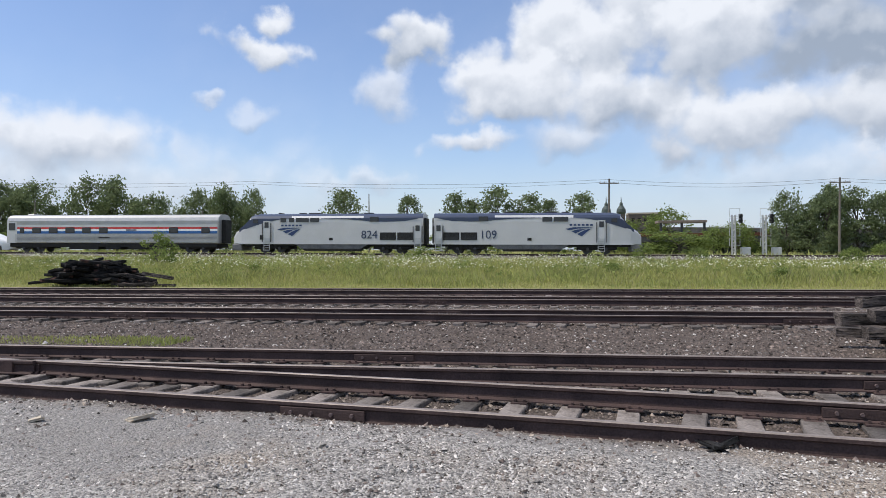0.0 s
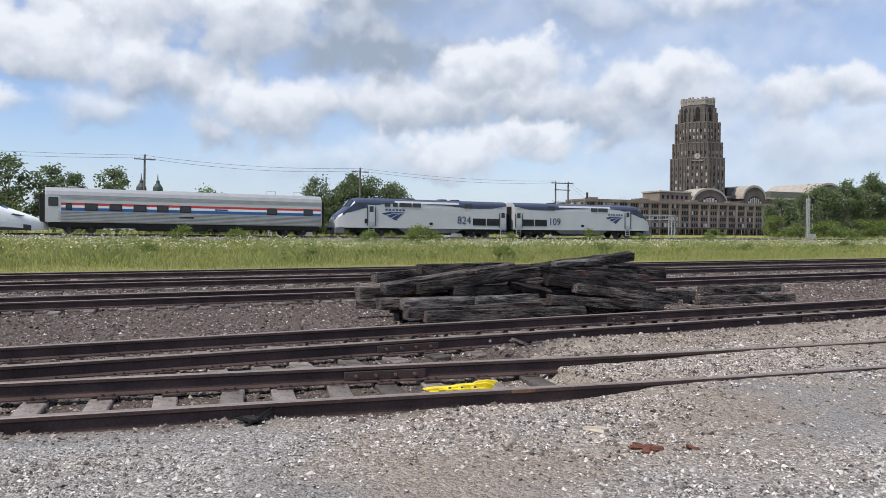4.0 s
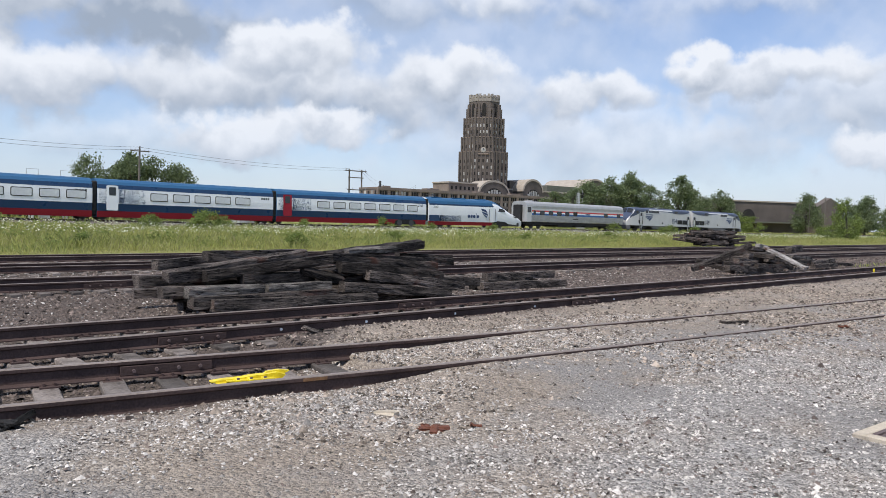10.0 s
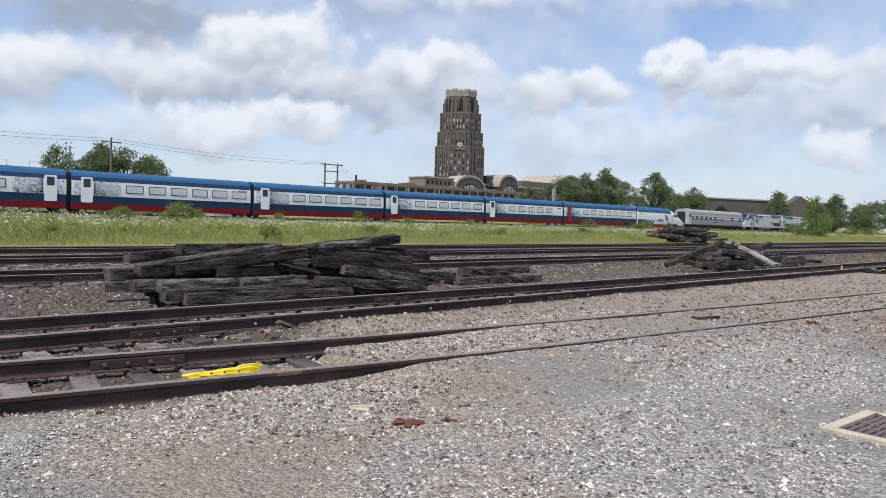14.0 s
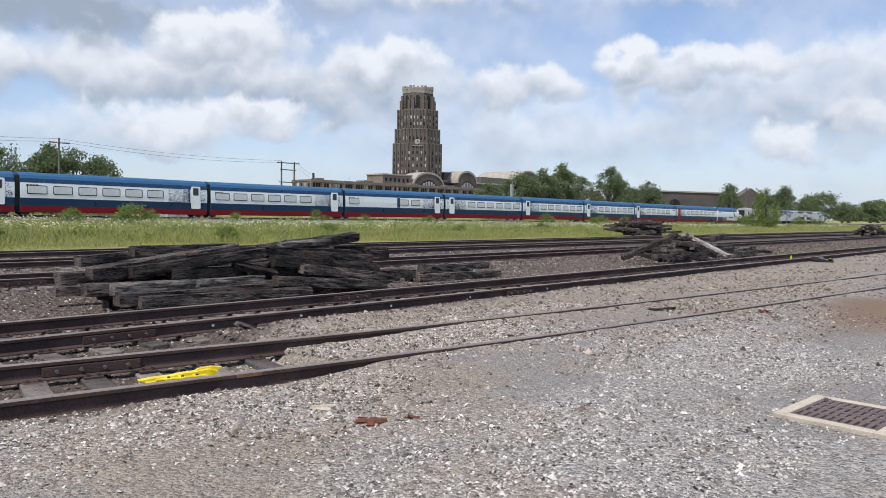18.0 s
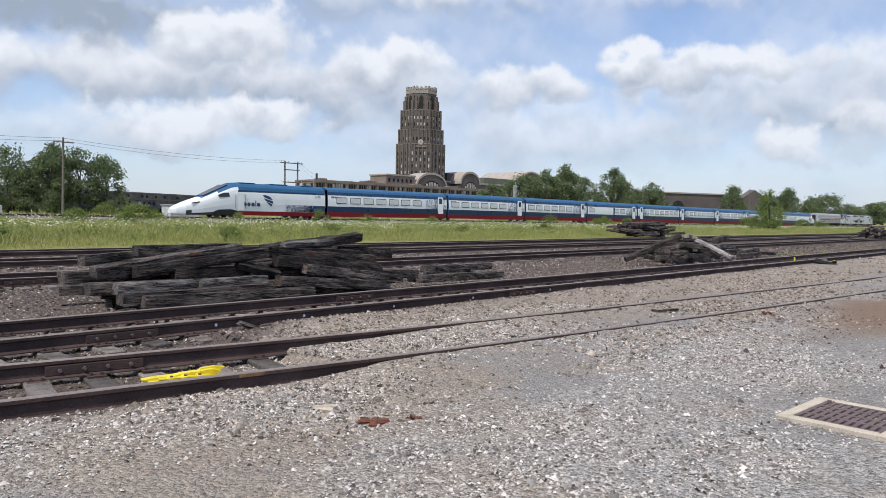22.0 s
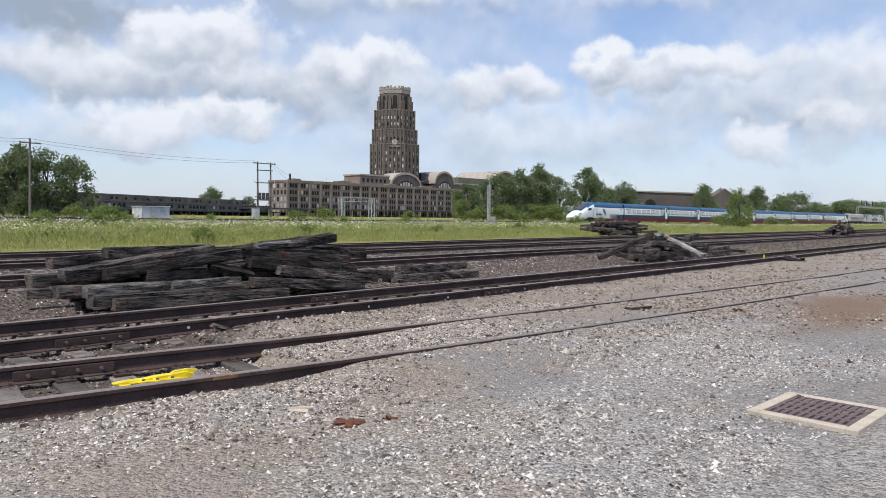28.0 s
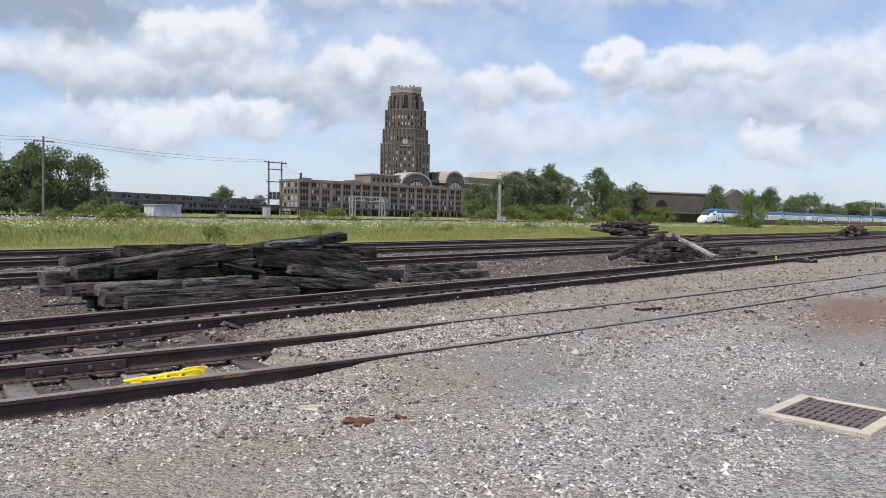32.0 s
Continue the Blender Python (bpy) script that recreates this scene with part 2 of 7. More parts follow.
M["glass"] = material("dark_window_glass", (0.02, 0.022, 0.025), 0.08, 0, 0.1, 2, 10, 0.0, spec=0.6)
M["paleglass"] = material("pale_tinted_window", (0.60, 0.62, 0.63), 0.12, 0, 0.12, 0.6, 3, 0.0, spec=0.6)
M["brick"] = material("brown_brick", (0.130, 0.108, 0.096), 0.9, 0, 0.2, 0.15, 3.0, 0.0, (0.088, 0.077, 0.070))
M["tan_brick"] = material("tan_weathered_brick", (0.25, 0.198, 0.165), 0.9, 0, 0.2, 0.15, 3.0, 0.0, (0.18, 0.145, 0.122))
M["limestone"] = material("pale_stone_trim", (0.40, 0.35, 0.30), 0.85, 0, 0.15, 0.3, 3.0, 0.0)
M["window_dark"] = material("empty_dark_window", (0.026, 0.024, 0.023), 0.95, 0, 0.3, 0.5, 4, 0.0)
# pale fill for boards, and for daylight painted into the wing's windows
M["window_pale"] = material("pale_board_daylight_window", (0.42, 0.41, 0.39), 0.5, 0, 0.25, 0.5, 4, 0.0, per_object=0.3)
M["roofing"] = material("green_grey_roofing", (0.14, 0.145, 0.12), 0.8, 0, 0.15, 0.3, 3, 0.0)
M["crown"] = material("grey_stone_crown", (0.29, 0.262, 0.235), 0.85, 0, 0.2, 0.4, 3.0, 0.0)
M["pole"] = material("weathered_pole_wood", (0.17, 0.15, 0.132), 0.9, 0, 0.25, 2, 20, 0.3)
M["galv"] = material("galvanised_steel", (0.50, 0.51, 0.52), 0.5, 0.4, 0.12, 3, 20, 0.05)
M["bark"] = material("grey_bark", (0.10, 0.085, 0.07), 0.95, 0, 0.3, 3, 25, 0.5)
M["wire"] = material("black_cable", (0.02, 0.02, 0.022), 0.7, 0, 0.1, 1, 10, 0.0)


def leaf_material(name, color, tint):
    m = material(name, color, 0.8, 0, 0.2, 0.25, 4.0, 0.0, tint, per_island=0.3, spec=0.15)
    nt = m.node_tree
    bsdf = nt.nodes["Principled BSDF"]
    tr = nt.nodes.new("ShaderNodeBsdfTranslucent")
    src = bsdf.inputs["Base Color"].links[0].from_socket
    nt.links.new(src, tr.inputs[0])
    mx = nt.nodes.new("ShaderNodeMixShader")
    mx.inputs[0].default_value = 0.42
    nt.links.new(bsdf.outputs[0], mx.inputs[1])
    nt.links.new(tr.outputs[0], mx.inputs[2])
    nt.links.new(mx.outputs[0], nt.nodes["Material Output"].inputs[0])
    return m


M["leaf"] = leaf_material("tree_leaves", (0.185, 0.225, 0.115), (0.125, 0.165, 0.082))
M["leaf_light"] = leaf_material("light_shrub_leaves", (0.20, 0.25, 0.075), (0.14, 0.19, 0.055))
M["grass"] = leaf_material("meadow_grass", (0.385, 0.385, 0.135), (0.28, 0.315, 0.10))
M["straw"] = leaf_material("seeding_grass", (0.42, 0.39, 0.19), (0.30, 0.31, 0.13))
M["flower"] = leaf_material("white_umbel_flowers", (0.74, 0.74, 0.60), (0.60, 0.62, 0.46))


# ---- mesh helpers ----
def mesh_of(name, verts, faces, mats):
    me = bpy.data.meshes.new(name)
    me.from_pydata(verts, [], faces)
    for m in (mats if isinstance(mats, (list, tuple)) else [mats]):
        me.materials.append(m)
    me.update()
    return me


def thing(name, x=0, y=0, z=0, label="", category="", group="", kind="", rz=0):
    ob = new(name)
    ob.matrix_basis = pose(x, y, z, 0, 0, rz)
    ob.empty_display_size = 0.2
    return tagged(ob, label, category, group, kind)


def part(name, bm, mat, parent=None, label="", smooth=False, kind=""):
    """Links a bmesh, or a ready mesh, as one mesh object under its thing."""
    if isinstance(bm, bpy.types.Mesh):
        me = bm
    else:
        me = bpy.data.meshes.new(name)
        bm.to_mesh(me)
        bm.free()
        for m in (mat if isinstance(mat, (list, tuple)) else [mat]):
            me.materials.append(m)
        if smooth:
            for p in me.polygons:
                p.use_smooth = True
    ob = new(name, me)
    ob.parent = parent
    return tagged(ob, label, kind=kind)


def add_box(bm, x0, x1, y0, y1, z0, z1, bevel=0.0, mi=0, m=None):
    vs = [bm.verts.new((x, y, z)) for x in (x0, x1) for y in (y0, y1) for z in (z0, z1)]
    fs = [bm.faces.new([vs[i] for i in f]) for f in ((0, 1, 3, 2), (4, 6, 7, 5), (0, 4, 5, 1), (2, 3, 7, 6), (0, 2, 6, 4), (1, 5, 7, 3))]
    for f in fs:
        f.material_index = mi
    if bevel:
        es = list({e for f in fs for e in f.edges})
        got = bmesh.ops.bevel(bm, geom=es, offset=bevel, segments=1, affect="EDGES")
        vs = list({v for f in got["faces"] for v in f.verts} | {v for v in vs if v.is_valid})
    if m is not None:
        bmesh.ops.transform(bm, matrix=m, verts=[v for v in vs if v.is_valid])
    return bm


def box(x0, x1, y0, y1, z0, z1, bevel=0.0):
    return add_box(bmesh.new(), x0, x1, y0, y1, z0, z1, bevel)


def add_tube(bm, a, b, r0, r1=None, n=8, mi=0):
    a, b = Vector(a), Vector(b)
    r1 = r0 if r1 is None else r1
    q = (b - a).to_track_quat("Z", "Y")
    rings = []
    for p, r in ((a, r0), (b, r1)):
        rings.append([bm.verts.new(p + q @ Vector((r * math.cos(2 * math.pi * i / n), r * math.sin(2 * math.pi * i / n), 0))) for i in range(n)])
    for i in range(n):
        j = (i + 1) % n
        bm.faces.new((rings[0][i], rings[0][j], rings[1][j], rings[1][i])).material_index = mi
    bm.faces.new(rings[0][::-1]).material_index = mi
    bm.faces.new(rings[1]).material_index = mi
    return bm


def tube(a, b, r0, r1=None, n=8):
    return add_tube(bmesh.new(), a, b, r0, r1, n)


def sweep(section, path, closed=True):
    """section: (side, up) pairs; path: points; sides are level and square to the path."""
    bm = bmesh.new()
    rings = []
    path = [Vector(p) for p in path]
    for i, p in enumerate(path):
        d = (path[min(i + 1, len(path) - 1)] - path[max(i - 1, 0)])
        d.z = 0
        d.normalize()
        side = Vector((-d.y, d.x, 0))
        rings.append([bm.verts.new(p + side * s + Vector((0, 0, u))) for s, u in section])
    n = len(section)
    for a, b in zip(rings, rings[1:]):
        for i in range(n if closed else n - 1):
            j = (i + 1) % n
            bm.faces.new((a[i], b[i], b[j], a[j]))
    if closed:
        bm.faces.new(rings[0])
        bm.faces.new(rings[-1][::-1])
    return bm

# ---- the ground ----
RNG = np.random.default_rng(7)
A_NEAR = [(-16.0, 9.15), (-6.35, 7.62), (-2.73, 7.06), (0.06, 6.63), (2.6, 6.16), (6.24, 5.46), (10.8, 4.86), (21.0, 3.72), (40.0, 2.2), (70.0, 0.6)]
MAIN_Y = 74.0          # centre line of the train's track
YARD_TOP = 0.085        # rail heads in the yard


def main_grade(x):
    x = np.asarray(x, float)
    return 1.10 + 0.0088 * 8 * np.log1p(np.exp(np.clip((38 - x) / 8, -30, 30))) - 0.0042 * np.clip(x - 85, 0, 130)


def main_z(x):
    """Height of the rail heads of the train's track."""
    return float(main_grade(x))


def line_y(line, x):
    return np.interp(x, [p[0] for p in line], [p[1] for p in line])


def smooth(a, b, v):
    t = np.clip((v - a) / (b - a), 0, 1)
    return t * t * (3 - 2 * t)


def ground_z(x, y):
    """Ground height: gravel lot, ballast of the yard, a meadow that climbs to the main line."""
    x, y = np.asarray(x, float), np.asarray(y, float)
    ay = line_y(A_NEAR, x)
    lot = 0.012 * np.sin(x * 1.7 + y) + 0.010 * np.sin(y * 2.3 - x * 0.9)
    side = smooth(0.0, 1.6, y - ay)
    buried = smooth(0, 1, (x - 3.5 - 1.0 * side) / (3.4 + 1.8 * side)) * smooth(-1.6, -0.4, y - ay) * (1 - smooth(1.9, 2.9, y - ay))
    z = lot * (1 - 0.6 * buried) + (0.060 - 0.008 * smooth(8, 13, x)) * buried
    dip = smooth(-0.9, -0.15, y - ay) * (1 - smooth(3.6, 6.0, x))
    z = z - (0.045 + 0.03 * np.sin(x * 2.3 + 0.6) * np.sin(x * 0.83 + 1.9)) * dip
    yard = smooth(-0.15, 0.3, y - np.where(x < 5, ay, 9.0))
    z = z * (1 - yard * (1 - buried)) - 0.158 * yard * (1 - buried)
    mid = np.exp(-((y - 14.2) / 2.0) ** 2)
    z = z - 0.10 * mid
    mz = main_grade(x)
    climb = smooth(30, 69, y)
    bank = climb * (mz - 0.72)
    far = np.clip(y - 95, 0, 400) * 0.005 + 0.35 * smooth(76, 84, y)
    return z * (1 - smooth(28, 34, y)) + bank + far


def build_ground():
    xs = np.unique(np.round(np.concatenate([np.arange(-12, 26, 0.14), np.arange(-70, 120, 1.6), np.arange(120, 400, 8), -np.geomspace(70, 3800, 22), np.geomspace(400, 3800, 16)]), 3))
    ys = np.unique(np.round(np.concatenate([np.arange(0.6, 12.5, 0.14), np.arange(12.5, 34, 0.5), np.arange(34, 100, 1.5), np.geomspace(100, 3900, 26), -np.geomspace(0.4, 3500, 20)]), 3))
    X, Y = np.meshgrid(xs, ys)
    Z = ground_z(X, Y)
    near = (X > -12) & (X < 26) & (Y < 13) & (Y > -1)
    Z = Z + np.where(near, RNG.normal(0, 0.005, X.shape), 0)
    nx, ny = len(xs), len(ys)
    verts = np.stack([X, Y, Z], -1).reshape(-1, 3)
    i = np.arange(nx - 1)[None, :] + nx * np.arange(ny - 1)[:, None]
    faces = np.stack([i, i + 1, i + 1 + nx, i + nx], -1).reshape(-1, 4)
    m = ground_material()
    ob = new("ground", mesh_of("ground", verts.tolist(), faces.tolist(), m))
    tagged(ob, "grey gravel lot, brown rail ballast and grassy meadow soil", "ground", kind="structure")


def ground_material():
    m = bpy.data.materials.new("gravel_ballast_and_soil")
    m.use_nodes = True
    nt = m.node_tree
    L = nt.links.new
    bsdf = nt.nodes["Principled BSDF"]
    bsdf.inputs["Specular IOR Level"].default_value = 0.25
    tc = nt.nodes.new("ShaderNodeTexCoord")
    sep = nt.nodes.new("ShaderNodeSeparateXYZ")
    L(tc.outputs["Object"], sep.inputs[0])

    def noise_n(scale, detail=4, rough=0.55):
        n = nt.nodes.new("ShaderNodeTexNoise")
        n.inputs["Scale"].default_value, n.inputs["Detail"].default_value, n.inputs["Roughness"].default_value = scale, detail, rough
        L(tc.outputs["Object"], n.inputs["Vector"])
        return n.outputs[0]

    def mathn(op, a, b, clamp=False):
        n = nt.nodes.new("ShaderNodeMath")
        n.operation, n.use_clamp = op, clamp
        for k, v in enumerate((a, b)):
            if isinstance(v, (int, float)):
                n.inputs[k].default_value = v
            else:
                L(v, n.inputs[k])
        return n.outputs[0]

    def remap(v, a, b, c=0.0, d=1.0):
        n = nt.nodes.new("ShaderNodeMapRange")
        n.interpolation_type = "SMOOTHSTEP"
        for k, q in zip(("From Min", "From Max", "To Min", "To Max"), (a, b, c, d)):
            n.inputs[k].default_value = q
        L(v, n.inputs[0])
        return n.outputs[0]

    def mixn(f, a, b):
        n = nt.nodes.new("ShaderNodeMix")
        n.data_type = "RGBA"
        for k, v in (("Factor", f), ("A", a), ("B", b)):
            if isinstance(v, tuple):
                n.inputs[k].default_value = (*v, 1)
            else:
                L(v, n.inputs[k])
        return n.outputs["Result"]
    x, y = sep.outputs[0], sep.outputs[1]
    wob = mathn("MULTIPLY", mathn("SUBTRACT", noise_n(0.9, 5), 0.5), 1.4)
    vor = nt.nodes.new("ShaderNodeTexVoronoi")
    vor.inputs["Scale"].default_value = 34.0
    L(tc.outputs["Object"], vor.inputs["Vector"])
    vor2 = nt.nodes.new("ShaderNodeTexVoronoi")
    vor2.inputs["Scale"].default_value = 85.0
    L(tc.outputs["Object"], vor2.inputs["Vector"])
    vsep = nt.nodes.new("ShaderNodeSeparateColor")
    L(vor.outputs["Color"], vsep.inputs[0])
    vsep2 = nt.nodes.new("ShaderNodeSeparateColor")
    L(vor2.outputs["Color"], vsep2.inputs[0])
    stone = mathn("ADD", mathn("MULTIPLY", vsep.outputs[0], 0.5), mathn("MULTIPLY", vsep2.outputs[0], 0.5))
    patch = noise_n(0.45, 6, 0.6)
    sw = remap(x, 2.8, 6.5)
    edge_left = mathn("ADD", mathn("MULTIPLY", x, -0.168), 6.62)
    edge = mathn("ADD", mathn("MULTIPLY", edge_left, mathn("SUBTRACT", 1.0, sw)), mathn("MULTIPLY", sw, 8.9))
    fy0 = mathn("SUBTRACT", y, edge)
    lot = mixn(stone, (0.080, 0.074, 0.070), (0.57, 0.535, 0.50))
    # drifts of coarse stone lie where two slow waves agree; between them the lot is trodden fine
    wave_a = mathn("SINE", mathn("ADD", mathn("MULTIPLY", x, 0.9), mathn("MULTIPLY", mathn("SINE", mathn("MULTIPLY", y, 0.8), 0.0), 1.3)), 0.0)
    wave_b = mathn("SINE", mathn("ADD", mathn("MULTIPLY", y, 1.1), mathn("MULTIPLY", x, 0.5)), 0.0)
    drift = mathn("ADD", mathn("MULTIPLY", wave_a, wave_b), mathn("MULTIPLY", mathn("SUBTRACT", noise_n(1.6, 5), 0.5), 2.2))
    grit = mathn("ADD", mathn("MULTIPLY", noise_n(160.0, 3, 0.7), 0.3), mathn("MULTIPLY", vsep2.outputs[1], 0.7))
    fines = mixn(grit, (0.07, 0.064, 0.060), (0.44, 0.41, 0.385))
    lot = mixn(mathn("MULTIPLY", remap(drift, 0.1, -0.6), 0.7), lot, fines)
    # rusty earth by the drive
    dx = mathn("SUBTRACT", x, 14.6)
    dy = mathn("MULTIPLY", mathn("SUBTRACT", y, 3.0), 3.0)
    rr = mathn("SQRT", mathn("ADD", mathn("MULTIPLY", dx, dx), mathn("MULTIPLY", dy, dy)), 0.0)
    rusty = mathn("MULTIPLY", remap(mathn("ADD", rr, mathn("MULTIPLY", wob, 2.5)), 1.2, 4.6, 1.0, 0.0), 0.82)
    lot = mixn(rusty, lot, (0.225, 0.14, 0.088))
    tan = mathn("MULTIPLY", remap(mathn("ADD", noise_n(0.7, 5), mathn("MULTIPLY", mathn("MULTIPLY", remap(fy0, -5.5, -1.5), remap(x, -1.0, 4.0)), 0.26)), 0.48, 0.74), 0.6)
    lot = mixn(tan, lot, mixn(stone, (0.15, 0.112, 0.08), (0.50, 0.40, 0.30)))
    bal = mixn(stone, (0.028, 0.022, 0.019), (0.205, 0.163, 0.140))
    bal = mixn(mathn("MULTIPLY", remap(patch, 0.45, 0.62), 0.5), bal, (0.10, 0.077, 0.062))
    soil = mixn(noise_n(0.5, 6), (0.22, 0.22, 0.07), (0.34, 0.32, 0.115))
    # edge of the lot: along the near rail, then over the buried track
    fy = mathn("ADD", mathn("SUBTRACT", y, edge), mathn("MULTIPLY", wob, 0.9))
    base = mixn(remap(fy, -0.55, 0.35), lot, bal)
    gy = mathn("ADD", y, mathn("MULTIPLY", wob, 1.2))
    base = mixn(remap(gy, 30.8, 32.2), base, soil)
    L(base, bsdf.inputs["Base Color"])
    bsdf.inputs["Roughness"].default_value = 0.95
    bp = nt.nodes.new("ShaderNodeBump")
    bp.inputs["Strength"].default_value, bp.inputs["Distance"].default_value = 0.9, 0.03
    hgt = mathn("ADD", mathn("MULTIPLY", vor.outputs["Distance"], -1.0), mathn("MULTIPLY", vor2.outputs["Distance"], -0.5))
    L(hgt, bp.inputs["Height"])
    L(bp.outputs[0], bsdf.inputs["Normal"])
    return m


build_ground()

# ---- the tracks ----
RAIL = [(-0.075, 0.0), (0.075, 0.0), (0.075, 0.012), (0.014, 0.032), (0.010, 0.125), (0.037, 0.142), (0.037, 0.172), (0.030, 0.181),
        (-0.030, 0.181), (-0.037, 0.172), (-0.037, 0.142), (-0.010, 0.125), (-0.014, 0.032), (-0.075, 0.012)]


def rail_mesh(path):
    bm = sweep(RAIL, path)
    bm.normal_update()
    n = len(RAIL)
    for k, f in enumerate(bm.faces):
        if k % n in (6, 7, 8) and k < n * (len(path) - 1):
            f.material_index = 1
    return bm


def offset_line(line, off):
    out = []
    for i, p in enumerate(line):
        a, b = line[max(i - 1, 0)], line[min(i + 1, len(line) - 1)]
        d = Vector((b[0] - a[0], b[1] - a[1])).normalized()
        out.append((p[0] - d.y * off, p[1] + d.x * off))
    return out


def dense(line, step):
    xs = np.arange(line[0][0], line[-1][0] + 0.01, step)
    ys = line_y(line, xs)
    for _ in range(3):
        ys[1:-1] = (ys[:-2] + 2 * ys[1:-1] + ys[2:]) / 4
    return list(zip(xs.tolist(), ys.tolist()))


def tie_mesh(length):
    bm = box(-0.115, 0.115, -length / 2, length / 2, -0.17, 0.0, 0.012)
    me = bpy.data.meshes.new("tie")
    bm.to_mesh(me)
    bm.free()
    me.materials.append(M["tie"])
    return me


def railway_track(label, near_line, gauge, top, step, tie_span, tie_gap, rng, long_tie=2.6):
    t = thing("railway_track", 0, 0, 0, label, "railway track", "tracks of the yard")
    zb = top - 0.181
    far_line = offset_line(near_line, gauge)
    for line in (near_line, far_line):
        part("rail", rail_mesh([(x, y, zb) for x, y in line]), [M["rail"], M["railhead"]], t)
    me = tie_mesh(long_tie)
    x = tie_span[0]
    plates = bmesh.new()
    while x < tie_span[1]:
        ya, yb = line_y(near_line, x), line_y(near_line, x + 0.5)
        ang = math.degrees(math.atan2(yb - ya, 0.5))
        ob = part("tie", me, None, t)
        n = Vector((-math.sin(radians(ang)), math.cos(radians(ang))))
        c = Vector((x, ya)) + n * (gauge / 2)
        ob.matrix_basis = pose(c.x + rng.normal(0, 0.02), c.y + rng.normal(0, 0.05), zb - 0.014 + rng.normal(0, 0.008), rng.normal(0, 0.4), rng.normal(0, 0.8), ang + rng.normal(0, 1.6))
        for k in (0, gauge):
            q = Vector((x, ya)) + n * k
            add_box(plates, -0.09, 0.09, -0.16, 0.16, -0.012, 0.006, 0, 0, pose(q.x, q.y, zb, 0, 0, ang))
            for sx in (-0.05, 0.05):
                for sy in (-0.095, 0.095):
                    add_box(plates, sx - 0.012, sx + 0.012, sy - 0.018, sy + 0.018, 0, 0.035, 0, 0, pose(q.x, q.y, zb, 0, 0, ang))
        x += tie_gap + rng.normal(0, 0.03)
    part("rail_fastening", plates, M["rail"], t, kind="stuff")
    return t


def straight(y, x0, x1):
    return [(x0, y), (x0 + 0.5 * (x1 - x0), y), (x1, y)]


rng_t = np.random.default_rng(3)
track_a = railway_track("rusty siding rails on weathered ties, sinking into gravel", dense(A_NEAR, 1.0), 1.52, YARD_TOP, 1.0, (-9.0, 7.0), 0.56, rng_t)
track_b = railway_track("rusty yard track on grey weathered wooden ties", straight(9.32, -60, 330), 1.52, YARD_TOP, 1, (-10.5, 34), 0.56, rng_t)
track_d = railway_track("dark rusty yard track in brown ballast", straight(17.65, -90, 400), 1.52, YARD_TOP, 1, (-19, 26), 0.58, rng_t)
track_c = railway_track("dark rusty yard track in brown ballast", straight(23.45, -110, 450), 1.52, YARD_TOP, 1, (-26, 24), 0.60, rng_t)
track_e = railway_track("dark rusty yard track beside the meadow", straight(28.9, -120, 500), 1.52, YARD_TOP, 1, (-30, 20), 0.62, rng_t)

# ---- the train: two diesel locomotives, a steel dormitory car, a high-speed set ----
def loft(rings, row_mats, cap=True):
    """rings: lists of (x, y, z) of one length, open from the lower left side over the roof to the lower right; closed below."""
    bm = bmesh.new()
    vs = [[bm.verts.new(p) for p in r] for r in rings]
    n = len(rings[0])
    for a, b in zip(vs, vs[1:]):
        for i in range(n):
            j = (i + 1) % n
            f = bm.faces.new((a[i], a[j], b[j], b[i]))
            f.material_index = row_mats[i]
    if cap:
        bm.faces.new(vs[0]).material_index = row_mats[-1]
        bm.faces.new(vs[-1][::-1]).material_index = row_mats[-1]
    bmesh.ops.recalc_face_normals(bm, faces=bm.faces)
    return bm


def ring_at(x, half, sy=1.0, zmap=None):
    """A full section from half a section (y outwards, z up)."""
    zmap = zmap or (lambda z: z)
    left = [(x, -y * sy, zmap(z)) for y, z in half]
    right = [(x, y * sy, zmap(z)) for y, z in reversed(half) if y > 1e-6]
    return left + right


def rounded_plate(w, h, r, depth, n=4):
    """A plate in the xz plane with rounded corners, depth along y, its centre at the origin."""
    pts = []
    for cx, cz, a0 in ((w / 2 - r, h / 2 - r, 0), (-w / 2 + r, h / 2 - r, 90), (-w / 2 + r, -h / 2 + r, 180), (w / 2 - r, -h / 2 + r, 270)):
        for k in range(n + 1):
            a = radians(a0 + 90 * k / n)
            pts.append((cx + r * math.cos(a), cz + r * math.sin(a)))
    return plate(pts, depth)


def plate(pts, depth, y=0.0):
    bm = bmesh.new()
    a = [bm.verts.new((x, y - depth / 2, z)) for x, z in pts]
    b = [bm.verts.new((x, y + depth / 2, z)) for x, z in pts]
    bm.faces.new(a)
    bm.faces.new(b[::-1])
    for i in range(len(pts)):
        j = (i + 1) % len(pts)
        bm.faces.new((a[j], a[i], b[i], b[j]))
    bmesh.ops.recalc_face_normals(bm, faces=bm.faces)
    return bm


def as_mesh(bm, mat, name="piece"):
    me = bpy.data.meshes.new(name)
    bm.to_mesh(me)
    bm.free()
    me.materials.append(mat)
    return me


def put(name, me, parent, x=0, y=0, z=0, rx=0, ry=0, rz=0, label=""):
    ob = part(name, me, None, parent, label)
    ob.matrix_basis = pose(x, y, z, rx, ry, rz)
    return ob


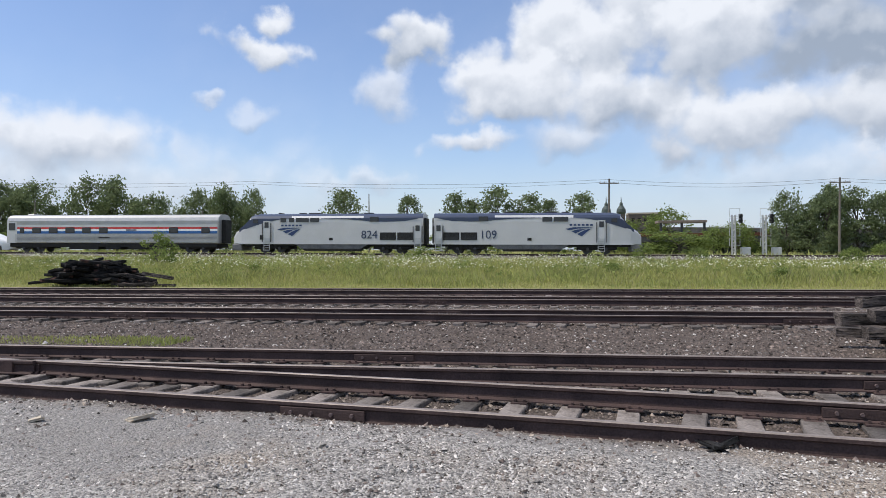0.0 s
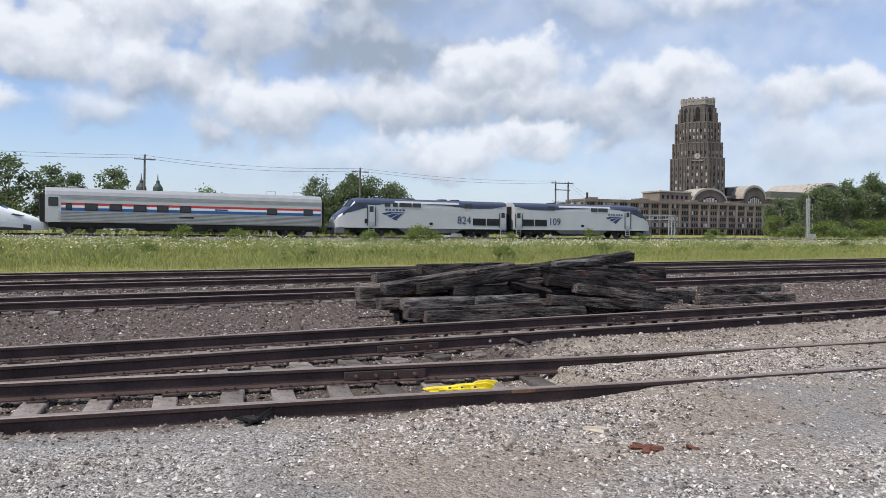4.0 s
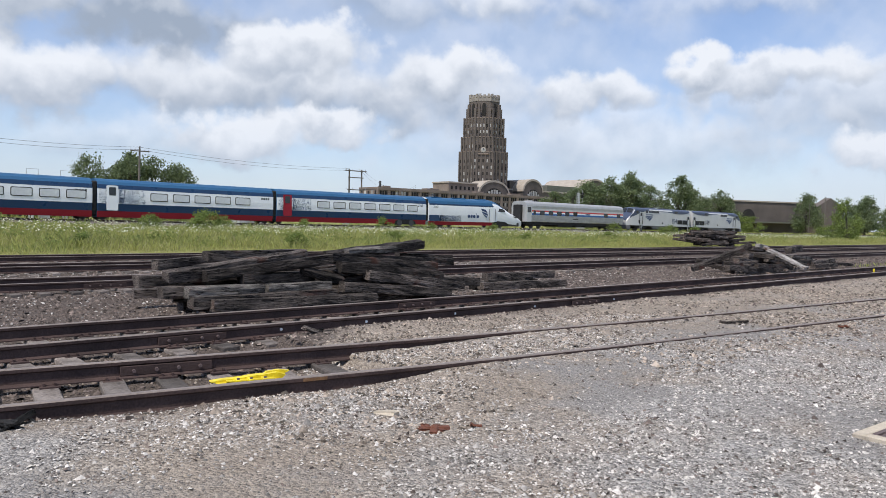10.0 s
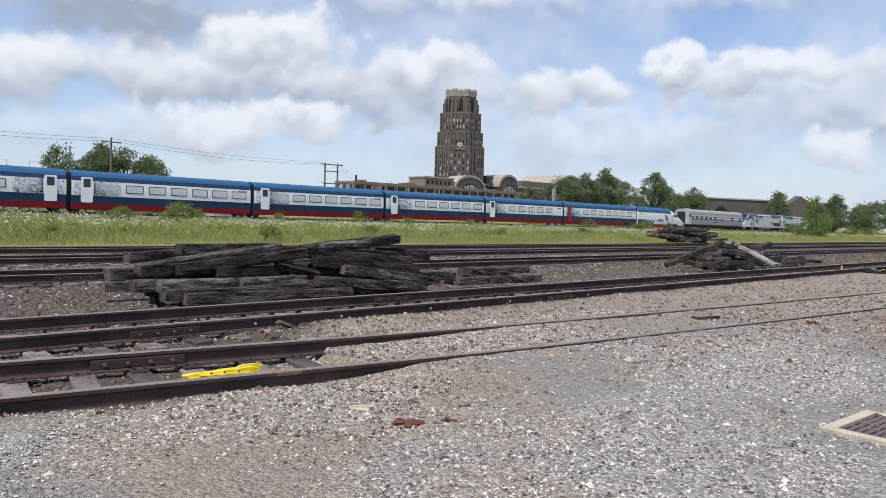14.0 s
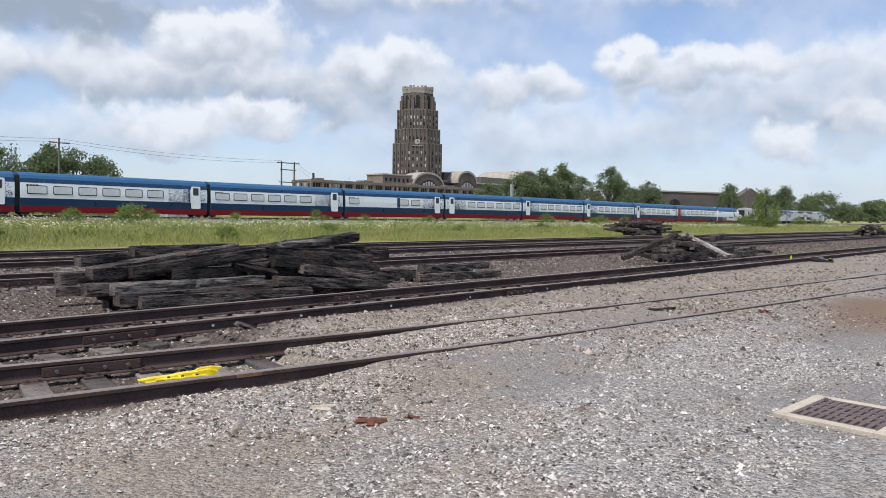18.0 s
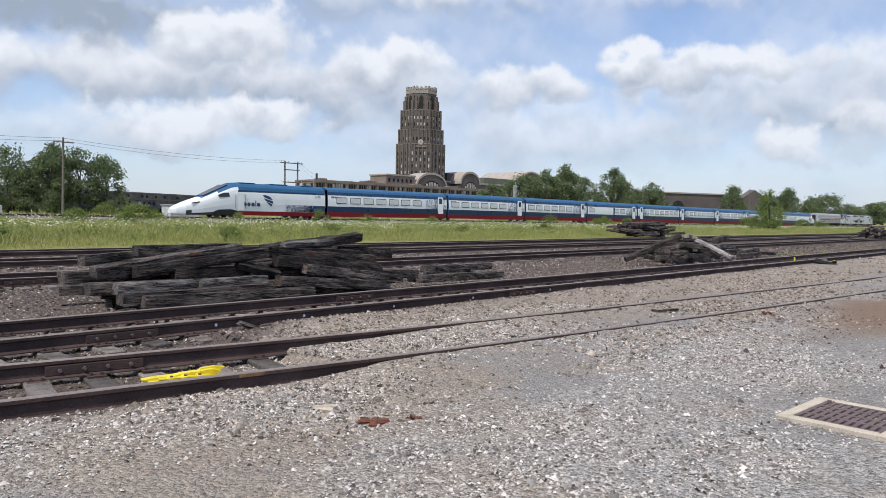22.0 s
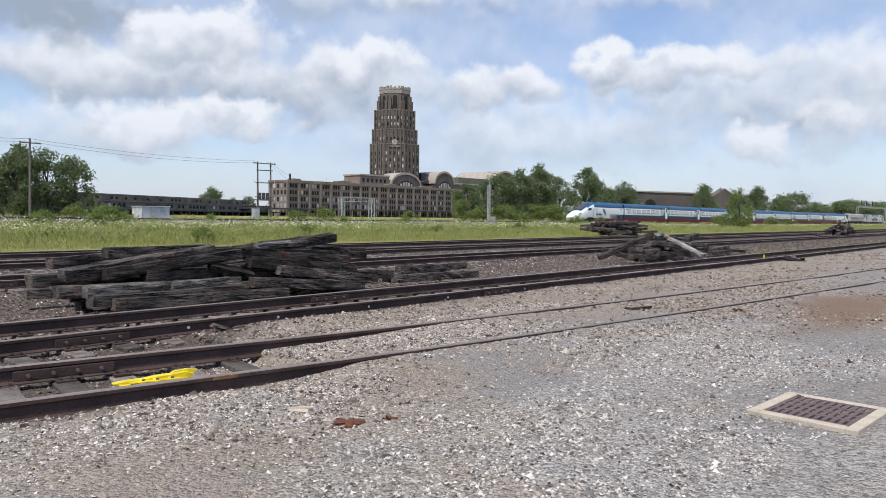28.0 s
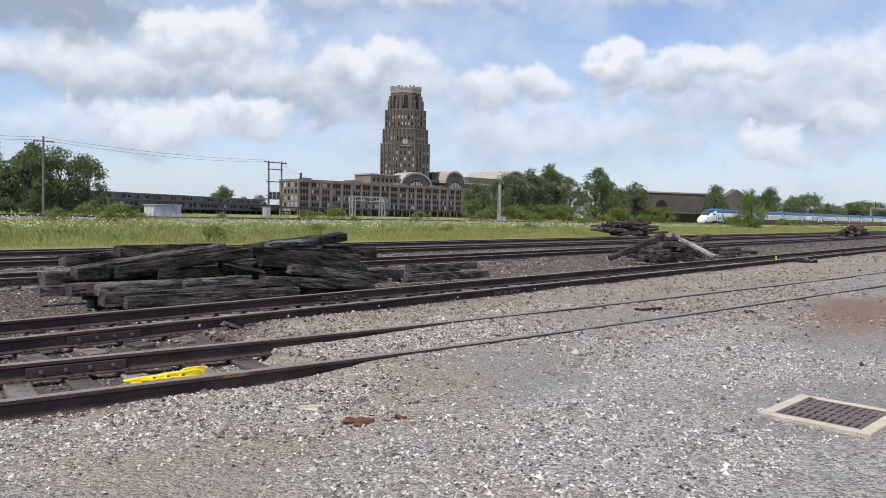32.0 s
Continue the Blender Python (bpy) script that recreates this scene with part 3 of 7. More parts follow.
def text_mesh(body, size, mat, depth=0.01):
    cu = bpy.data.curves.new("lettering", "FONT")
    cu.body, cu.size, cu.extrude, cu.align_x, cu.align_y = body, size, depth, "CENTER", "CENTER"
    ob = bpy.data.objects.new("lettering", cu)
    scene.collection.objects.link(ob)
    dg = bpy.context.evaluated_depsgraph_get()
    me = bpy.data.meshes.new_from_object(ob.evaluated_get(dg))
    bpy.data.objects.remove(ob)
    me.materials.clear()
    me.materials.append(mat)
    return me


def bogie(parent, x, axles, r=0.46):
    b = part("bogie", box(x - axles * 0.95, x + axles * 0.95, -1.22, 1.22, 0.42, 0.72, 0.06), M["black"], parent, "black bogie frame")
    for k in range(axles):
        wx = x + (k - (axles - 1) / 2) * 1.75
        bm = bmesh.new()
        for s in (-1, 1):
            add_tube(bm, (wx, s * 0.70, r), (wx, s * 0.84, r), r, r, 20)
            add_tube(bm, (wx, s * 0.84, r), (wx, s * 1.30, r), 0.16, 0.14, 10)
        add_tube(bm, (wx, -0.7, r), (wx, 0.7, r), 0.09, 0.09, 8)
        part("wheelset", bm, M["darkgrey"], b)
    bm = bmesh.new()
    for s in (-1, 1):
        for k in (-0.45, 0.0, 0.45):
            add_tube(bm, (x + k, s * 1.2, 0.5), (x + k, s * 1.2, 0.95), 0.10, 0.10, 8)
        add_box(bm, x - axles * 0.8, x + axles * 0.8, s * 1.22 - 0.05, s * 1.22 + 0.05, 0.72, 0.82)
    part("spring", bm, M["black"], b)
    return b


LOCO_HALF = [(1.44, 0.95), (1.52, 1.05), (1.52, 1.55), (1.52, 2.1), (1.52, 2.65), (1.52, 3.15), (1.50, 3.55), (1.36, 3.82), (1.05, 4.0), (0.5, 4.08), (0.0, 4.10)]


def loco_z(x):
    """Roof height along the locomotive, rear at 0, nose at 20.6."""
    return float(np.interp(x, [0, 17.9, 18.6, 19.2, 20.0, 20.45, 20.6], [4.10, 4.10, 3.96, 3.12, 2.46, 2.15, 1.75]))


def locomotive(number, turned):
    t = thing("diesel_locomotive", label="silver-grey diesel passenger locomotive with dark blue roof and nose", category="locomotive", group="locomotives of the train")
    # body: everything that narrows towards the nose
    xs = list(np.linspace(0.35, 17.2, 12)) + [17.9, 18.3, 18.6, 18.9, 19.2, 19.6, 20.0, 20.3, 20.6]
    rings = []
    for x in xs:
        top = loco_z(x)
        w = float(np.interp(x, [0.35, 0.6, 17.9, 19.5, 20.3, 20.6], [0.97, 1.0, 1.0, 0.94, 0.82, 0.72]))
        rings.append(ring_at(x, LOCO_HALF, w, lambda z, top=top: 0.95 + (z - 0.95) * (top - 0.95) / 3.15 if top < 4.09 else z))
    n = len(rings[0])
    rm = []
    for i in range(n):
        k = min(i, n - 2 - i) if i < n - 1 else 0
        rm.append(1 if k >= 7 and i < n - 1 else 0)
    bm = loft(rings, rm)
    for f in bm.faces:
        c = f.calc_center_median()
        if c.z > 3.56 and (c.x < 7.0 or c.x > 13.8) and abs(f.normal.x) < 0.5:
            f.material_index = 1
    part("body", bm, [M["silver"], M["navy"]], t)
    rear = [(0.5, 3.60), (1.0, 3.48), (2.2, 3.26), (4.0, 3.20), (5.6, 3.22), (6.6, 3.34), (8.2, 3.46), (11.0, 3.55)]
    nose = [(13.8, 3.56), (15.4, 3.46), (16.6, 3.24), (17.8, 2.90), (18.9, 2.56), (19.9, 2.16)]
    nose_top = [(19.9, 2.44), (19.2, 3.0), (18.75, 3.40), (18.5, 3.56)]
    for s in (-1, 1):
        part("blue_sweep", plate(rear + [(11.0, 3.58), (0.5, 3.62)], 0.02, s * 1.522), M["navy"], t, "dark blue paint sweep")
        part("blue_sweep", plate([p for p in nose if p[0] < 18.5] + [(18.4, 2.72), (18.4, 3.56)], 0.02, s * 1.520), M["navy"], t, "dark blue paint sweep")
        sweep_nose = plate([(18.4, 2.72), (18.9, 2.56), (19.9, 2.16)] + nose_top[:3] + [(18.4, 3.5)], 0.02, s * 1.46)
        for v in sweep_nose.verts:
            v.co.y = s * (1.525 * float(np.interp(v.co.x, [17.9, 19.5, 20.3], [1.0, 0.94, 0.82])) + (0.012 if abs(v.co.y) > 1.46 else -0.02))
        part("blue_sweep", sweep_nose, M["navy"], t, "dark blue nose paint")
        part("sill", box(0.4, 19.9, s * 1.50 - 0.04, s * 1.50 + 0.04, 0.92, 1.06), M["silver"], t)
        part("skirt", plate([(6.0, 0.94), (13.8, 0.94), (13.0, 0.46), (6.8, 0.46)], 0.08, s * 1.42), M["skirt"], t, "dark grey sloping side skirt")
        for x0, x1 in ((1.3, 2.95), (3.1, 4.75)):
            z0, z1 = 1.34, 2.12
            g = part("grille", box(x0, x1, s * 1.53 - 0.02, s * 1.53 + 0.02, z0, z1), M["black"], t, "black air intake grille")
            bm = bmesh.new()
            for k in range(7):
                z = z0 + 0.08 + k * (z1 - z0 - 0.16) / 6
                add_box(bm, x0 + 0.05, x1 - 0.05, s * 1.555 - 0.01, s * 1.555 + 0.01, z - 0.014, z + 0.014)
            part("louvre", bm, M["darkgrey"], g)
        for x0, x1 in ((11.15, 12.1), (12.25, 13.65)) + (((13.85, 14.4), (14.7, 15.3)) if s > 0 else ()):
            part("window", box(x0, x1, s * 1.54 - 0.02, s * 1.54 + 0.02, 3.18, 3.62), M["glass"], t, "black engine-room window")
        part("roof_hatch", box(4.9, 5.8, s * 1.545 - 0.02, s * 1.545 + 0.02, 3.22, 3.70), M["glass"], t)
        for x0, top in ((0.5, 2.95), (16.45, 3.30)):
            d = part("door", box(x0, x0 + 0.72, s * 1.535 - 0.02, s * 1.535 + 0.02, 1.08, top), M["silver"], t, "grey cab door")
            part("pane", box(x0 + 0.14, x0 + 0.58, s * 1.56 - 0.01, s * 1.56 + 0.01, top - 0.7, top - 0.12), M["glass"], d)
            bm = bmesh.new()
            for gx in (x0 - 0.1, x0 + 0.82):
                add_box(bm, gx - 0.035, gx + 0.035, s * 1.575 - 0.03, s * 1.575 + 0.03, 1.15, top - 0.2)
            part("handrail", bm, M["darkgrey"], d)
            bm = bmesh.new()
            for gx in (x0 + 0.05, x0 + 0.65):
                add_box(bm, gx - 0.025, gx + 0.025, s * 1.53 - 0.03, s * 1.53 + 0.03, 0.25, 1.6)
            for k in range(6):
                add_box(bm, x0 + 0.05, x0 + 0.65, s * 1.53 - 0.08, s * 1.53 + 0.06, 0.27 + k * 0.24, 0.32 + k * 0.24)
            part("step_ladder", bm, M["galv"], t)
        part("cab_window", box(17.75, 18.3, s * 1.53 - 0.03, s * 1.53 + 0.03, 3.10, 3.48), M["glass"], t)
        if s > 0:
            part("vent_box", box(17.0, 17.55, s * 1.53 - 0.02, s * 1.53 + 0.02, 1.38, 1.86), M["black"], t)
        part("fuel_filler", box(9.7, 10.1, s * 1.53 - 0.02, s * 1.53 + 0.02, 1.32, 1.58), M["black"], t)
        # emblem of three curved vanes under a row of letters kept as bars; both read alike from outside
        flip = (lambda x: x) if s < 0 else (lambda x: 29.0 - x)
        for vane in ([(13.35, 2.46), (14.1, 2.62), (16.1, 2.62), (15.3, 2.52), (14.5, 2.48), (13.75, 2.32)],
                     [(13.95, 2.22), (14.5, 2.40), (15.35, 2.46), (15.75, 2.54), (15.0, 2.34), (14.35, 2.02)],
                     [(14.5, 1.94), (15.0, 2.24), (15.4, 2.40), (15.85, 2.50), (15.4, 2.14), (14.95, 1.74)]):
            part("emblem_vane", plate([(flip(x), z) for x, z in vane], 0.014, s * 1.531), M["emblem"], t, "dark blue swept emblem")
        bm = bmesh.new()
        for k in range(6):
            x = flip(13.9 + k * 0.39)
            add_box(bm, x - 0.13, x + 0.13, s * 1.531 - 0.006, s * 1.531 + 0.006, 2.76, 2.93)
        part("emblem_bar", bm, M["emblem"], t)
    for s in (-1, 1):
        wx = bmesh.new()
        a = [(18.62, s * 0.12, 3.90), (18.62, s * 1.10, 3.72), (19.12, s * 1.12, 3.08), (19.12, s * 0.12, 3.22)]
        vs = [wx.verts.new(p) for p in a] + [wx.verts.new((p[0] + 0.07, p[1], p[2] + 0.05)) for p in a]
        for f in ((0, 1, 2, 3), (7, 6, 5, 4), (0, 4, 5, 1), (1, 5, 6, 2), (2, 6, 7, 3), (3, 7, 4, 0)):
            wx.faces.new([vs[i] for i in f])
        part("windscreen", wx, M["glass"], t)
        part("headlight", tube((20.45, s * 0.35, 1.85), (20.64, s * 0.35, 1.85), 0.1), M["galv"], t)
    part("pilot", box(19.6, 20.7, -1.3, 1.3, 0.25, 0.95, 0.08), M["skirt"], t, "grey snow plough")
    part("fuel_tank", box(7.2, 13.0, -1.3, 1.3, 0.24, 0.95, 0.15), M["darkgrey"], t)
    part("underframe", box(0.3, 20.2, -1.2, 1.2, 0.72, 0.97), M["black"], t)
    bogie(t, 3.6, 2, 0.5)
    bogie(t, 16.4, 2, 0.5)
    for x in (0.05, 20.8):
        part("coupler", box(x - 0.35, x + 0.35, -0.14, 0.14, 0.62, 0.92, 0.03), M["black"], t)
    part("end_diaphragm", box(0.1, 0.36, -0.8, 0.8, 1.0, 3.6, 0.05), M["black"], t)
    for x, r in ((6.3, 0.55), (7.9, 0.55), (13.4, 0.4)):
        part("roof_fan", tube((x, 0, 4.08), (x, 0, 4.19), r, r, 16), M["darkgrey"], t)
    part("exhaust_hood", box(11.4, 12.6, -0.5, 0.5, 4.06, 4.2, 0.04), M["darkgrey"], t)
    horn = bmesh.new()
    for k in (-0.2, 0.0, 0.2):
        add_tube(horn, (15.5, k, 4.14), (16.0, k, 4.18), 0.03, 0.07, 8)
    part("horn", horn, M["darkgrey"], t)
    s = 1 if turned else -1
    put("road_number", text_mesh(number, 1.16, M["navy"]), t, 5.85, s * 1.545, 1.86, 90, 0, 180 if turned else 0, "dark blue road number")
    return t


M["skirt"] = material("grey_dusty_steel", (0.16, 0.16, 0.165), 0.6, 0.1, 0.25, 1.5, 14, 0.1)
M["emblem"] = material("deep_blue_emblem_paint", (0.03, 0.055, 0.14), 0.4, 0, 0.05, 1, 12, 0.0)
CAR_HALF = [(1.44, 0.98), (1.50, 1.05), (1.50, 2.28), (1.50, 2.62), (1.50, 2.78), (1.50, 2.95), (1.50, 3.35), (1.38, 3.72), (1.05, 3.95), (0.55, 4.06), (0.0, 4.09)]


def dormitory_car():
    t = thing("dormitory_car", label="ribbed stainless steel sleeping car with red, white and blue stripes", category="rail car")
    xs = [0.55, 0.62, 13, 25.25, 25.3]
    part("body", loft([ring_at(x, CAR_HALF, 0.985 if i in (0, 4) else 1.0) for i, x in enumerate(xs)], [0] * 21), M["steel"], t)
    for s in (-1, 1):
        for nm, z0, z1, mt in (("blue_stripe", 2.02, 2.28, "stripeblue"), ("white_stripe", 2.28, 2.50, "white"), ("red_stripe", 2.50, 2.71, "stripered"), ("letter_board", 2.71, 3.0, "silver")):
            part(nm, box(1.6, 25.2, s * 1.503 - 0.008, s * 1.503 + 0.008, z0, z1), M[mt], t)
        # backing panel darkened to carry the shading between the ribs
        part("flute_panel", box(1.6, 25.2, s * 1.503 - 0.006, s * 1.503 + 0.006, 1.10, 2.01), M["groove"], t)
        for k in range(7):
            z = 1.12 + k * 0.128
            part("rib", plate([(1.6, z), (25.2, z), (25.2, z + 0.075), (1.6, z + 0.075)], 0.05, s * 1.515), M["steel"], t)
        for k in range(4):
            z = 3.02 + k * 0.11
            part("rib", plate([(0.8, z), (25.2, z), (25.2, z + 0.05), (0.8, z + 0.05)], 0.04, s * 1.50), M["steel"], t)
        for x0, x1 in ((2.15, 2.65), (3.65, 4.7), (5.65, 6.7), (7.65, 8.75), (9.65, 10.65), (11.65, 12.65), (19.75, 20.75), (23.4, 24.35)):
            w = put("window", as_mesh(rounded_plate(x1 - x0, 0.62, 0.08, 0.04), M["black"]), t, (x0 + x1) / 2, s * 1.51, 2.37, label="dark tinted window")
            put("pane", as_mesh(rounded_plate(x1 - x0 - 0.12, 0.5, 0.06, 0.02), M["glass"]), w, 0, s * 0.02, 0)
        d = put("door", as_mesh(rounded_plate(1.2, 2.3, 0.1, 0.05), M["silver"]), t, 0.95 + 0.25, s * 1.505, 2.15, label="grey vestibule door")
        put("pane", as_mesh(rounded_plate(0.78, 0.8, 0.08, 0.03), M["glass"]), d, 0, s * 0.03, 0.62)
        part("nameplate", box(11.6, 12.9, s * 1.535 - 0.01, s * 1.535 + 0.01, 1.52, 1.66), M["black"], t)
        part("letter_bar", box(14.8, 16.0, s * 1.515 - 0.006, s * 1.515 + 0.006, 2.32, 2.46), M["navy"], t)
    part("gangway", box(0.1, 0.58, -0.75, 0.75, 1.0, 3.5, 0.05), M["black"], t)
    part("gangway", box(25.27, 25.75, -0.75, 0.75, 1.0, 3.5, 0.05), M["black"], t)
    part("underframe", box(0.8, 25.1, -1.35, 1.35, 0.55, 1.0, 0.05), M["black"], t)
    for x0, x1 in ((8.0, 11.5), (12.4, 14.0), (15.0, 17.2)):
        part("equipment_box", box(x0, x1, -1.4, 1.4, 0.32, 0.98, 0.04), M["black"], t)
    part("roof_vent", box(2.3, 3.1, -0.5, 0.5, 4.05, 4.2, 0.04), M["steel"], t)
    bogie(t, 3.3, 2)
    bogie(t, 22.6, 2)
    return t


COACH_HALF = [(1.36, 0.26), (1.46, 0.84), (1.53, 1.55), (1.54, 2.2), (1.50, 2.92), (1.41, 3.32), (1.22, 3.60), (0.85, 3.80), (0.4, 3.90), (0.0, 3.92)]
WIN_FRAME = as_mesh(rounded_plate(1.72, 0.80, 0.13, 0.03), M["black"], "window_frame")
WIN_PANE = as_mesh(rounded_plate(1.58, 0.66, 0.09, 0.03), M["paleglass"], "window_pane")


def specks(parent, s, x0, x1, z0, z1, mat, rng, count, fade):
    """Scattered small squares of paint where one colour breaks up into the next."""
    bm = bmesh.new()
    for _ in range(count):
        u = rng.random() ** fade
        x = x0 + u * (x1 - x0)
        z = z0 + (z1 - z0) * rng.random() ** 1.3
        a = rng.uniform(0.014, 0.034)
        y = s * (1.548 - 0.04 * max(0, (z - 2.2) / 0.72))
        add_box(bm, x - a, x + a, y - 0.006, y + 0.006, z - a, z + a)
    part("paint_speck", bm, mat, parent, kind="stuff")


def coach(length, windows, first, door_front, door_red=False, blank=False, rng=None):
    t = thing("high_speed_coach", label="blue and white high-speed coach with red skirt" + (" and red door" if door_red else ""), category="rail car", group="high-speed coaches")
    xs = [0.22, 0.30, length / 2, length - 0.30, length - 0.22]
    rm = []
    n = 19
    for i in range(n):
        k = min(i, n - 2 - i) if i < n - 1 else 5
        rm.append([0, 1, 2, 2, 1, 3, 3, 3, 3, 4][k])
    part("body", loft([ring_at(x, COACH_HALF, 0.985 if i in (0, 4) else 1.0) for i, x in enumerate(xs)], rm), [M["red"], M["blue"], M["white"], M["roofblue"], M["black"]], t)
    flip = (lambda x: length - x) if door_front else (lambda x: x)
    for s in (-1, 1):
        for k in range(windows):
            x = flip(first + 2.22 * k + 0.86)
            if blank and 1 < k < windows - 1:
                continue
            w = put("window", WIN_FRAME, t, x, s * 1.535, 2.30, s * 2.0)
            put("pane", WIN_PANE, w, 0, s * 0.018, 0)
        dx = flip(1.55)
        d = put("door", as_mesh(rounded_plate(1.05, 2.35, 0.12, 0.05), M["red"] if door_red else M["white"]), t, dx, s * 1.53, 2.08, s * 1.5, label="red plug door" if door_red else "white plug door")
        put("pane", as_mesh(rounded_plate(0.62, 0.78, 0.06, 0.04), M["glass"]), d, 0, s * 0.012, 0.62)
        if rng is not None:
            specks(t, s, flip(2.2), flip(4.6), 1.6, 2.9, M["blue"], rng, 480, 1.9)
            specks(t, s, flip(1.0), flip(0.4), 1.6, 2.9, M["blue"], rng, 60, 1.5)
        bm = bmesh.new()
        for k in range(0 if door_red else 4):
            x = flip(length - 1.6 + k * 0.26)
            add_box(bm, x - 0.09, x + 0.09, s * 1.522 - 0.006, s * 1.522 + 0.006, 2.56, 2.78)
        if not door_red:
            part("number_bar", bm, M["darkgrey"], t)
        if blank:
            part("blue_panel", box(9.2, 9.7, s * 1.54 - 0.01, s * 1.54 + 0.01, 1.56, 2.9), M["blue"], t)
        if door_red:
            put("fleet_number", text_mesh("3253", 0.42, M["darkgrey"], 0.006), t, length - 1.2, s * 1.525, 2.66, 90, 0, 180 if s > 0 else 0)
            part("bogie_opening", plate([(length - 5.4, 0.24), (length - 1.9, 0.24), (length - 2.1, 0.66), (length - 2.6, 0.86), (length - 4.7, 0.86), (length - 5.2, 0.66)], 0.1, s * 1.45), M["black"], t, "black bogie opening in the skirt")
            for wx in (length - 4.6, length - 2.7):
                part("wheel", tube((wx, s * 1.42, 0.44), (wx, s * 1.52, 0.44), 0.40, 0.40, 18), M["darkgrey"], t)
    part("gangway", box(-0.26, 0.26, -1.38, 1.38, 0.75, 3.62, 0.1), M["black"], t, "black rubber gangway")
    part("underframe", box(0.4, length - 0.4, -1.2, 1.2, 0.3, 0.8), M["black"], t)
    bogie(t, 0.0, 2)
    return t


def power_car():
    """The end car; its nose points to +x, tip at 19.5."""
    t = thing("power_car", label="white streamlined high-speed power car with blue roof and red skirt", category="locomotive", group="power cars of the train")
    half = [(1.36, 0.26), (1.46, 0.74), (1.53, 1.55), (1.54, 2.2), (1.52, 2.65), (1.47, 3.05), (1.36, 3.40), (1.10, 3.66), (0.7, 3.83), (0.35, 3.90), (0.0, 3.92)]
    xs = [0.22, 0.3, 4.0, 8.0, 11.0, 12.2, 12.8, 13.4, 14.0, 14.6, 15.2, 15.8, 16.4, 17.0, 17.6, 18.2, 18.7, 19.1, 19.35, 19.5]
    rings = []
    for x in xs:
        top = float(np.interp(x, [0, 12.2, 12.8, 13.5, 14.5, 15.5, 16.4, 17.5, 18.5, 19.2, 19.5], [3.92, 3.92, 3.84, 3.58, 3.08, 2.58, 2.18, 1.80, 1.42, 1.08, 0.86]))
        low = float(np.interp(x, [0, 13, 16, 18.5, 19.5], [0.26, 0.26, 0.24, 0.22, 0.36]))
        w = float(np.interp(x, [0.22, 0.3, 12, 14.5, 16.5, 18.2, 19.1, 19.5], [0.985, 1, 1, 0.97, 0.88, 0.68, 0.46, 0.22]))
        rings.append(ring_at(x, half, w, lambda z, a=low, b=top: a + (z - 0.26) * (b - a) / 3.66))
    n = len(rings[0])
    bm = loft(rings, [0] * n)
    for f in bm.faces:
        c = f.calc_center_median()
        k = 0
        if c.x < 12.4:
            if c.z > 3.05:
                k = 1
            elif c.z < 0.72:
                k = 2
        elif abs(c.y) < 1.40 - 0.10 * max(0, c.x - 12.4) and f.normal.z > 0.25 and c.x < 16.4:
            k = 1
        elif c.z < 0.6 and c.x < 18.4:
            k = 3
        f.material_index = k
    part("body", bm, [M["white"], M["roofblue"], M["red"], M["darkgrey"]], t, smooth=False)
    rng = np.random.default_rng(5)
    for s in (-1, 1):
        part("blue_panel", plate([(0.3, 0.75), (2.3, 0.75), (2.0, 1.55), (0.3, 1.55)], 0.02, s * 1.53), M["blue"], t, "dark blue lower panel")
        specks(t, s, 2.2, 6.0, 0.80, 1.56, M["blue"], rng, 900, 1.8)
        part("blue_band", box(0.3, 12.3, s * 1.475 - 0.02, s * 1.475 + 0.02, 2.86, 3.06), M["blue"], t)
        pts = [(13.3, 2.28), (14.55, 2.22), (14.75, 2.42), (14.1, 2.70), (13.45, 2.74)]
        part("cab_window", plate(pts, 0.06, s * 1.50), M["glass"], t, "black cab side window")
        d = put("door", as_mesh(rounded_plate(0.95, 1.95, 0.08, 0.04), M["white"]), t, 12.0, s * 1.54, 1.80, label="white crew door with grab rails")
        bmh = bmesh.new()
        for gx in (-0.62, 0.62):
            add_tube(bmh, (gx, s * 0.06, -0.8), (gx, s * 0.06, 0.8), 0.03, 0.03, 6)
        part("handrail", bmh, M["darkgrey"], d)
        # swoosh emblem and word kept as plain shapes
        flip = (lambda x: x) if s < 0 else (lambda x: 18.9 - x)
        for vane in ([(9.75, 2.62), (10.2, 2.60), (10.75, 2.42), (11.1, 2.05), (10.7, 2.14), (10.0, 2.34)],
                     [(9.95, 2.22), (10.5, 2.10), (11.14, 1.92), (11.12, 1.66), (10.6, 1.80), (10.1, 2.0)],
                     [(10.2, 1.88), (10.7, 1.72), (11.08, 1.54), (10.9, 1.34), (10.55, 1.56)]):
            part("emblem_vane", plate([(flip(x), z) for x, z in vane], 0.014, s * 1.547), M["emblem"], t, "dark blue winged emblem")
        for k, (w, h) in enumerate(((0.44, 0.44), (0.40, 0.44), (0.44, 0.44), (0.10, 0.68), (0.44, 0.44))):
            x = flip(7.45 + (0.0, 0.52, 1.04, 1.40, 1.76)[k])
            put("letter_bar", as_mesh(rounded_plate(w, h, min(w, h) * 0.42, 0.012), M["emblem"]), t, x, s * 1.547, 1.28 + h / 2, label="plain dark letter shape")
        # bogie opening cut into the skirt
        part("bogie_opening", plate([(12.2, 0.26), (15.4, 0.26), (15.2, 0.62), (14.7, 0.84), (13.2, 0.92), (12.5, 0.78)], 0.08, s * 1.50), M["black"], t, "black bogie opening in the skirt")
        part("headlight", plate([(16.7, 1.55), (17.6, 1.42), (17.7, 1.50), (16.8, 1.68)], 0.10, s * 1.22), M["darkgrey"], t)
